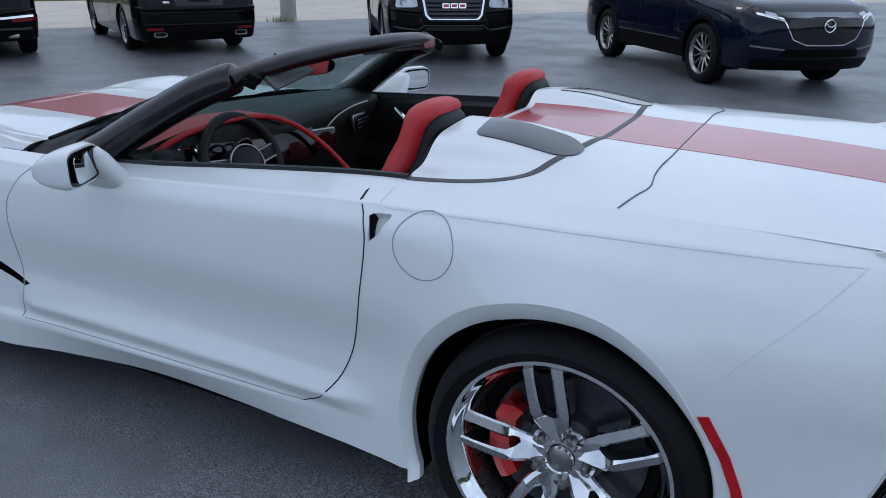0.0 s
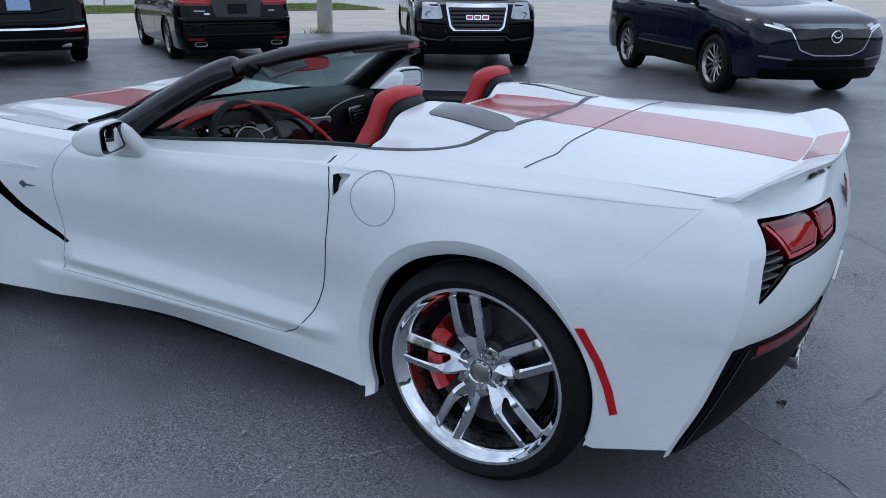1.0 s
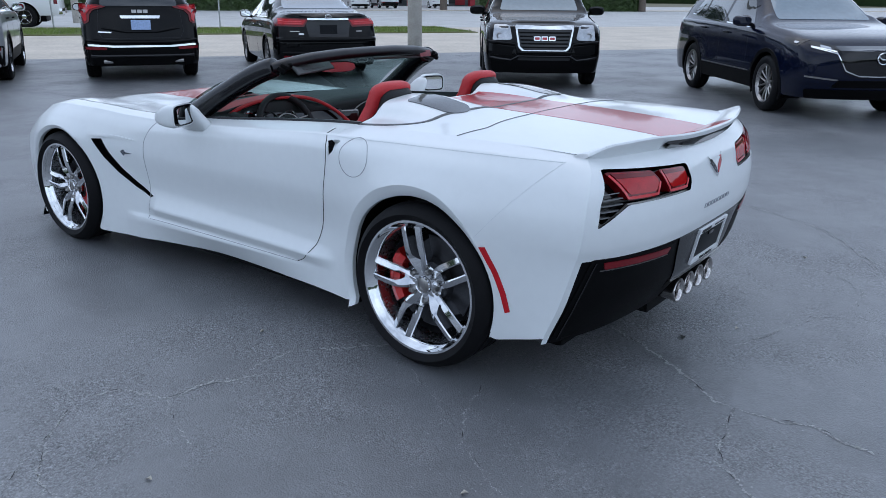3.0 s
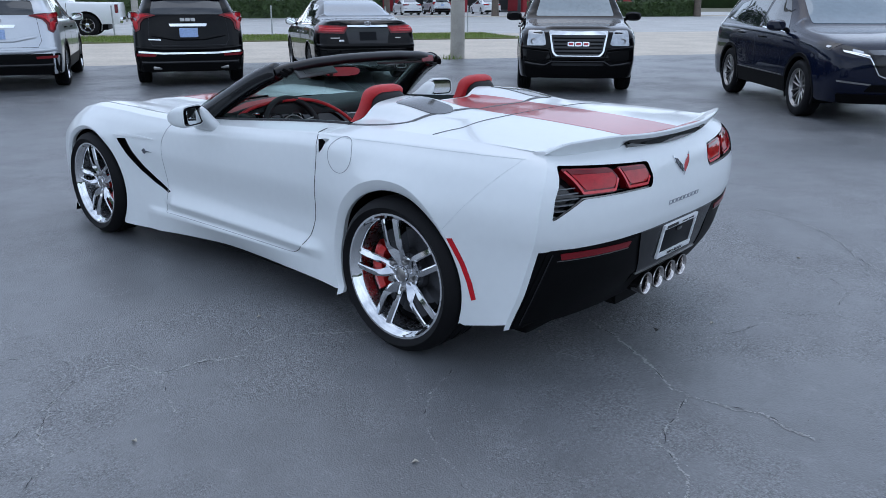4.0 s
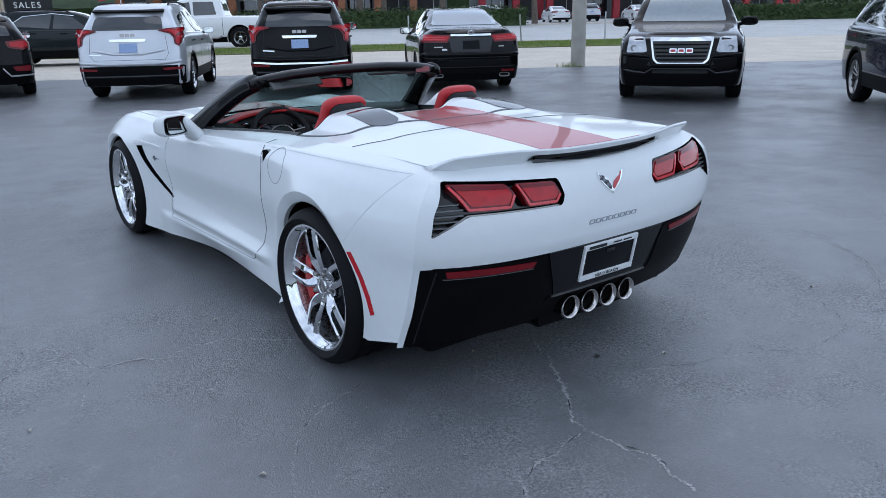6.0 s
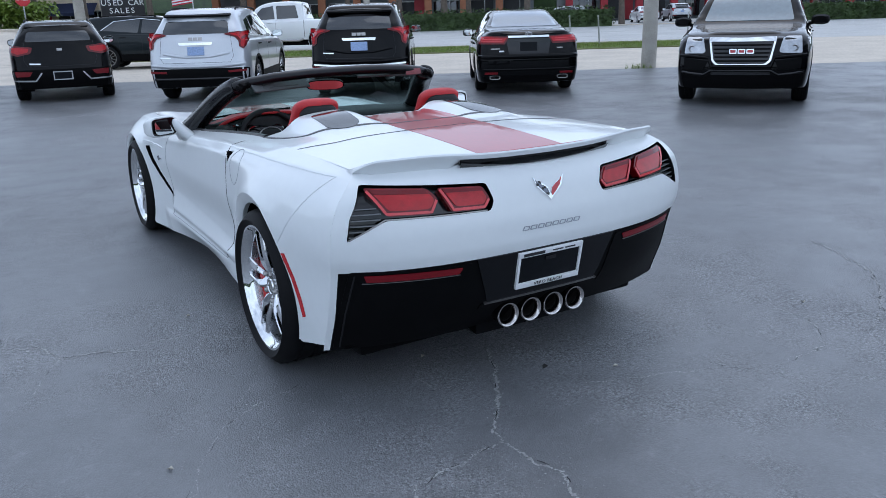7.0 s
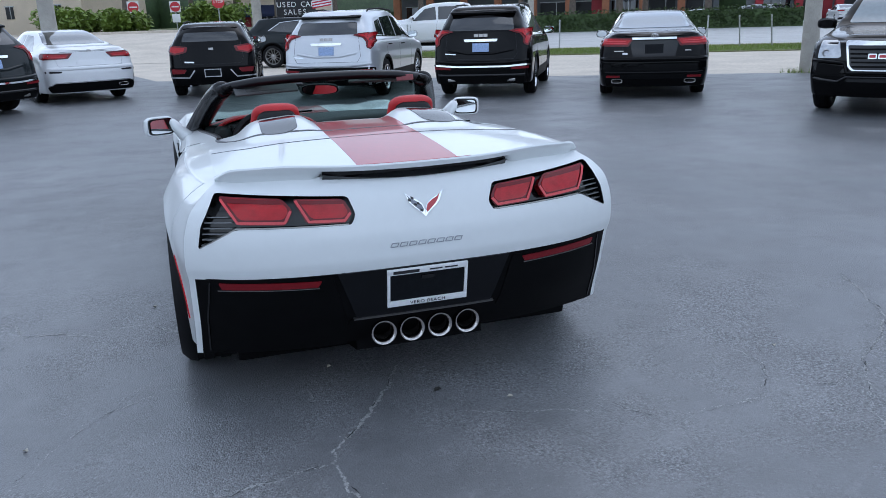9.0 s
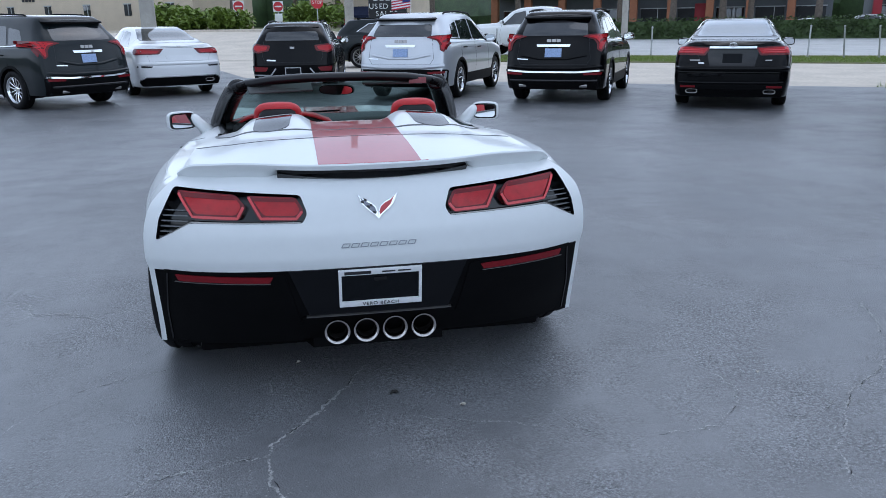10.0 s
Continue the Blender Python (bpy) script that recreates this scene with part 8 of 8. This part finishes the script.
me.materials.append(LEAF_LIGHT)
tagged(new("grass", me), "short patchy grass on the verge", "grass", kind="stuff")


# ---- across the street ----
def hedge(n, e0, e1, h, depth, seed, material=LEAF):
    rng = random.Random(seed)
    bm = bmesh.new()
    a, b = spot(n, e0), spot(n + depth, e1)
    core = [spot(n + 0.25, e0 + 0.2), spot(n + depth - 0.25, e0 + 0.2), spot(n + depth - 0.25, e1 - 0.2), spot(n + 0.25, e1 - 0.2)]
    lo = [bm.verts.new((p.x, p.y, 0)) for p in core]
    hi = [bm.verts.new((p.x, p.y, h - 0.2)) for p in core]
    bm.faces.new(hi)
    for k in range(4):
        bm.faces.new([lo[k], lo[(k + 1) % 4], hi[(k + 1) % 4], hi[k]])
    for _ in range(int(abs(e1 - e0) * 130)):
        e, z = rng.uniform(e0, e1), rng.uniform(0.05, h) + 0.10 * math.sin(e0 + rng.random() * 3)
        p = spot(n + rng.uniform(0, depth) if z > h - 0.15 else n + rng.uniform(-0.05, 0.3), e, z)
        t = Euler((rng.uniform(-0.9, 0.9), rng.uniform(-0.9, 0.9), rng.uniform(0, 6.28))).to_matrix()
        s = rng.uniform(0.07, 0.17)
        bm.faces.new([bm.verts.new(p + t @ Vector(q)) for q in ((-s, 0, 0), (0, -s * 0.6, s * 0.2), (s, 0, 0), (0, s * 0.6, s * 0.2))])
    return tagged(part("hedge", bm, material), "clipped dark green hedge across the street", "hedge", "hedges")


hedge(62.0, -12.5, 14.0, 1.55, 1.3, 21)
hedge(62.0, -42.0, -25.5, 1.5, 1.6, 22)
hedge(66.0, 26.0, 33.0, 1.3, 1.5, 23)


def tree(x, y, h, trunk_r, crown, seed, label, lean=0.0):
    rng = random.Random(seed)
    ob = thing("tree", pose(x, y, 0), label, "tree", "street trees")
    bm = bmesh.new()
    fork = h * 0.5
    tube(bm, [(0, 0, -0.05), (lean * 0.3, 0.05, fork * 0.4), (lean * 0.7, -0.05, fork * 0.8), (lean, 0, fork)], [trunk_r * 1.35, trunk_r, trunk_r * 0.85, trunk_r * 0.7], 10)
    part("trunk", bm, BARK, ob)
    tips = []
    for k in range(6):
        a = 6.28 * k / 6 + rng.uniform(-0.4, 0.4)
        tip = Vector((lean + crown * 0.65 * math.cos(a), crown * 0.65 * math.sin(a), h * rng.uniform(0.68, 0.92)))
        bm = bmesh.new()
        tube(bm, [(lean, 0, fork * 0.95), Vector((lean, 0, fork)).lerp(tip, 0.5) + Vector((0, 0, 0.3)), tip], [trunk_r * 0.5, trunk_r * 0.32, trunk_r * 0.12], 7)
        part("limb", bm, BARK, ob)
        tips.append(tip)
    bm = bmesh.new()
    for tip in tips + [Vector((lean, 0, h * 0.9)), Vector((lean, 0, h * 0.75))]:
        leaf_cloud(bm, tip, (crown * 0.50, crown * 0.50, crown * 0.36), 420, 0.30, rng, 0.3)
    part("crown", bm, LEAF_DARK, ob)


for k, (n, e, h, r, c) in enumerate(((66, 9.5, 8, 0.20, 3.2), (64, 5.0, 9, 0.24, 3.4), (65, 1.2, 8.5, 0.26, 3.2), (66, -0.8, 8, 0.22, 3.0), (63, -5.5, 9, 0.24, 3.4), (67, -14, 8, 0.22, 3.0), (64, -23, 9, 0.25, 3.2), (66, -30, 8, 0.22, 3.0),
                                     (70, 28, 9, 0.26, 3.6), (74, 36, 10, 0.30, 4.2), (80, 44, 10, 0.30, 4.2), (72, 20, 9, 0.25, 3.4), (84, 52, 10, 0.3, 4.4), (60, 44, 9, 0.28, 3.8), (62, -42, 9, 0.26, 3.6), (78, 60, 11, 0.32, 4.4))):
    # scaled up beyond the view, so the unseen crowns darken reflections on the deck
    h, c = h * 1.65, c * 1.45
    p = spot(n, e)
    tree(p.x, p.y, h, r, c, 40 + k, "street tree with grey trunk and dark green crown", 0.3 * math.sin(k * 2.1))

# low bushes at the far corner
for k, (n, e, sx, h) in enumerate(((43.5, 32.6, 1.9, 1.5), (44.0, 35.4, 2.2, 1.7), (45.0, 38.0, 2.2, 1.9), (57.0, 33.0, 3.5, 2.2))):
    x, y = spot(n, e).x, spot(n, e).y
    rng = random.Random(70 + k)
    bm = bmesh.new()
    for _ in range(5):
        leaf_cloud(bm, (rng.uniform(-sx, sx) * 0.6, rng.uniform(-1, 1), h * rng.uniform(0.35, 0.6)), (sx * 0.55, 1.3, h * 0.5), 420, 0.22, rng, 0.25)
    ob = tagged(part("bush", bm, LEAF_LIGHT), "broad bright green bush on the far corner", "bush", "bushes on the corner")
    ob.matrix_world = pose(x, y, rise(n, e))

# shops behind the hedge
STUCCO = mat("beige_stucco", (0.60, 0.50, 0.39), 0.9, vary=0.1, scale=0.8, bump=0.2, bump_scale=30)
BRICK_COL = mat("terracotta_pillar", (0.30, 0.125, 0.065), 0.85, vary=0.15, scale=2.0, bump=0.3, bump_scale=30)
SHOP_GREY = mat("grey_shop_panel", (0.10, 0.11, 0.12), 0.7, vary=0.15, scale=1.0)
SHOP_RED = mat("red_shop_panel", (0.30, 0.02, 0.03), 0.6, vary=0.12, scale=1.0)
SHOP_DARK = mat("dark_shop_recess", (0.02, 0.022, 0.024), 0.7, vary=0.2, scale=1.0)
AWNING = mat("navy_awning", (0.012, 0.02, 0.06), 0.8, vary=0.15)
ROOFING = mat("grey_roofing", (0.12, 0.115, 0.11), 0.85, vary=0.2, scale=0.5)


def facade(name, n, e0, e1, h, wall, label, bays, pillar, depth=10.0, glass=(0.70, 2.3)):
    """A low shop block whose front faces the street; bays give glass, pillars and coloured panels."""
    ob = thing(name, Matrix.Translation(spot(n, (e0 + e1) / 2)) @ pose(0, 0, 0, 0, 0, -32.2), label, "building", "buildings across the street")
    L = abs(e1 - e0)
    box_part("wall", (L, depth, h), (0, depth / 2, h / 2), wall, ob, bevel=0.02)
    box_part("roof", (L + 0.5, depth + 0.5, 0.35), (0, depth / 2, h + 0.17), ROOFING, ob, bevel=0.03)
    rng = random.Random(int(n))
    for k in range(bays):
        x = -L / 2 + L * (k + 0.5) / bays
        w = L / bays
        win = box_part("window", (w * glass[0], 0.12, glass[1]), (x, -0.02, 2.6 - glass[1] / 2), SHOP_DARK if k % 3 else TINT, ob, bevel=0.01)
        box_part("window_frame", (w * (glass[0] + 0.04), 0.08, 0.10), (x, -0.05, 2.64), GALV, win, bevel=0.005)
        box_part("mullion", (0.07, 0.08, glass[1]), (x + w * glass[0] * 0.15, -0.09, 2.6 - glass[1] / 2), GALV, win, bevel=0.005)
        if pillar:
            box_part("pillar", (0.75, 0.75, h), (-L / 2 + L * k / bays, -1.6, h / 2), pillar, ob, bevel=0.03)
        if k % 4 == 1 and glass[0] > 0.3:
            box_part("accent_panel", (w * 0.32, 0.10, 2.9), (x + w * 0.25, -0.10, 1.6), SHOP_RED, ob, bevel=0.01)
    if pillar:
        box_part("canopy", (L, 2.4, 0.6), (0, -1.0, h - 0.4), wall, ob, bevel=0.03)
    return ob


facade("shop_building", 85, -8, 26, 4.6, SHOP_GREY, "low shop front with terracotta pillars and dark glass", 9, BRICK_COL)
facade("shop_building", 88, -50, -12, 5.0, SHOP_GREY, "low grey and red shop front", 10, SHOP_RED)
beige = facade("office_building", 62, 50, 82, 5.5, STUCCO, "low beige stucco building on the far corner", 6, None, glass=(0.16, 1.1))
for k in range(4):
    box_part("number_bar", (0.34, 0.04, 0.5), (-6 + 0.48 * k, -0.05, 3.35), INK, beige, bevel=0)
shop = facade("corner_shop", 84, 38, 50, 4.8, STUCCO, "beige corner shop with a navy awning", 4, None)
bm = bmesh.new()
sheet(bm, [[(-5, -0.1, 3.5), (5, -0.1, 3.5)], [(-5, -1.4, 2.5), (5, -1.4, 2.5)], [(-5, -1.4, 2.2), (5, -1.4, 2.2)]])
part("awning", bm, AWNING, shop)

beige.location.z += 1.1

# the far tree line that closes the place all round
rng = random.Random(9)
bm = bmesh.new()
rows = []
for k in range(241):
    a = 2 * math.pi * k / 240
    r = 150 + 12 * math.sin(5 * a) + rng.uniform(-3, 3)
    h = 9 + 2.5 * math.sin(9 * a) + rng.uniform(-1.5, 1.5)
    c, s = math.cos(a), math.sin(a)
    rows.append([(r * c, r * s, -0.1), ((r - 2) * c, (r - 2) * s, h * 0.35), (r * c, r * s, h * 0.75), ((r + 4) * c, (r + 4) * s, h)])
rows[-1] = rows[0]
sheet(bm, rows)
tagged(part("backdrop", bm, LEAF_DARK), "distant dark tree line round the place", "tree line", kind="structure")

# ---- cars across the street ----
white_ = [o for o in scene.objects if o.get("label", "").startswith("white sedan")][0]
silver_ = [o for o in scene.objects if o.get("label", "").startswith("silver SUV")][0]
for n, e, turn, src in ((70, -11.5, 57.8, silver_), (70.5, -17.2, -32, white_), (72, -20.5, -32, silver_), (69, -3.0, -122, white_), (73, -26, -32, white_)):
    p = spot(n, e)
    o = copy_thing(src, pose(p.x, p.y, 0.01, 0, 0, turn))
    tagged(o, "far parked car in the shop lot across the street", "car", "cars across the street")
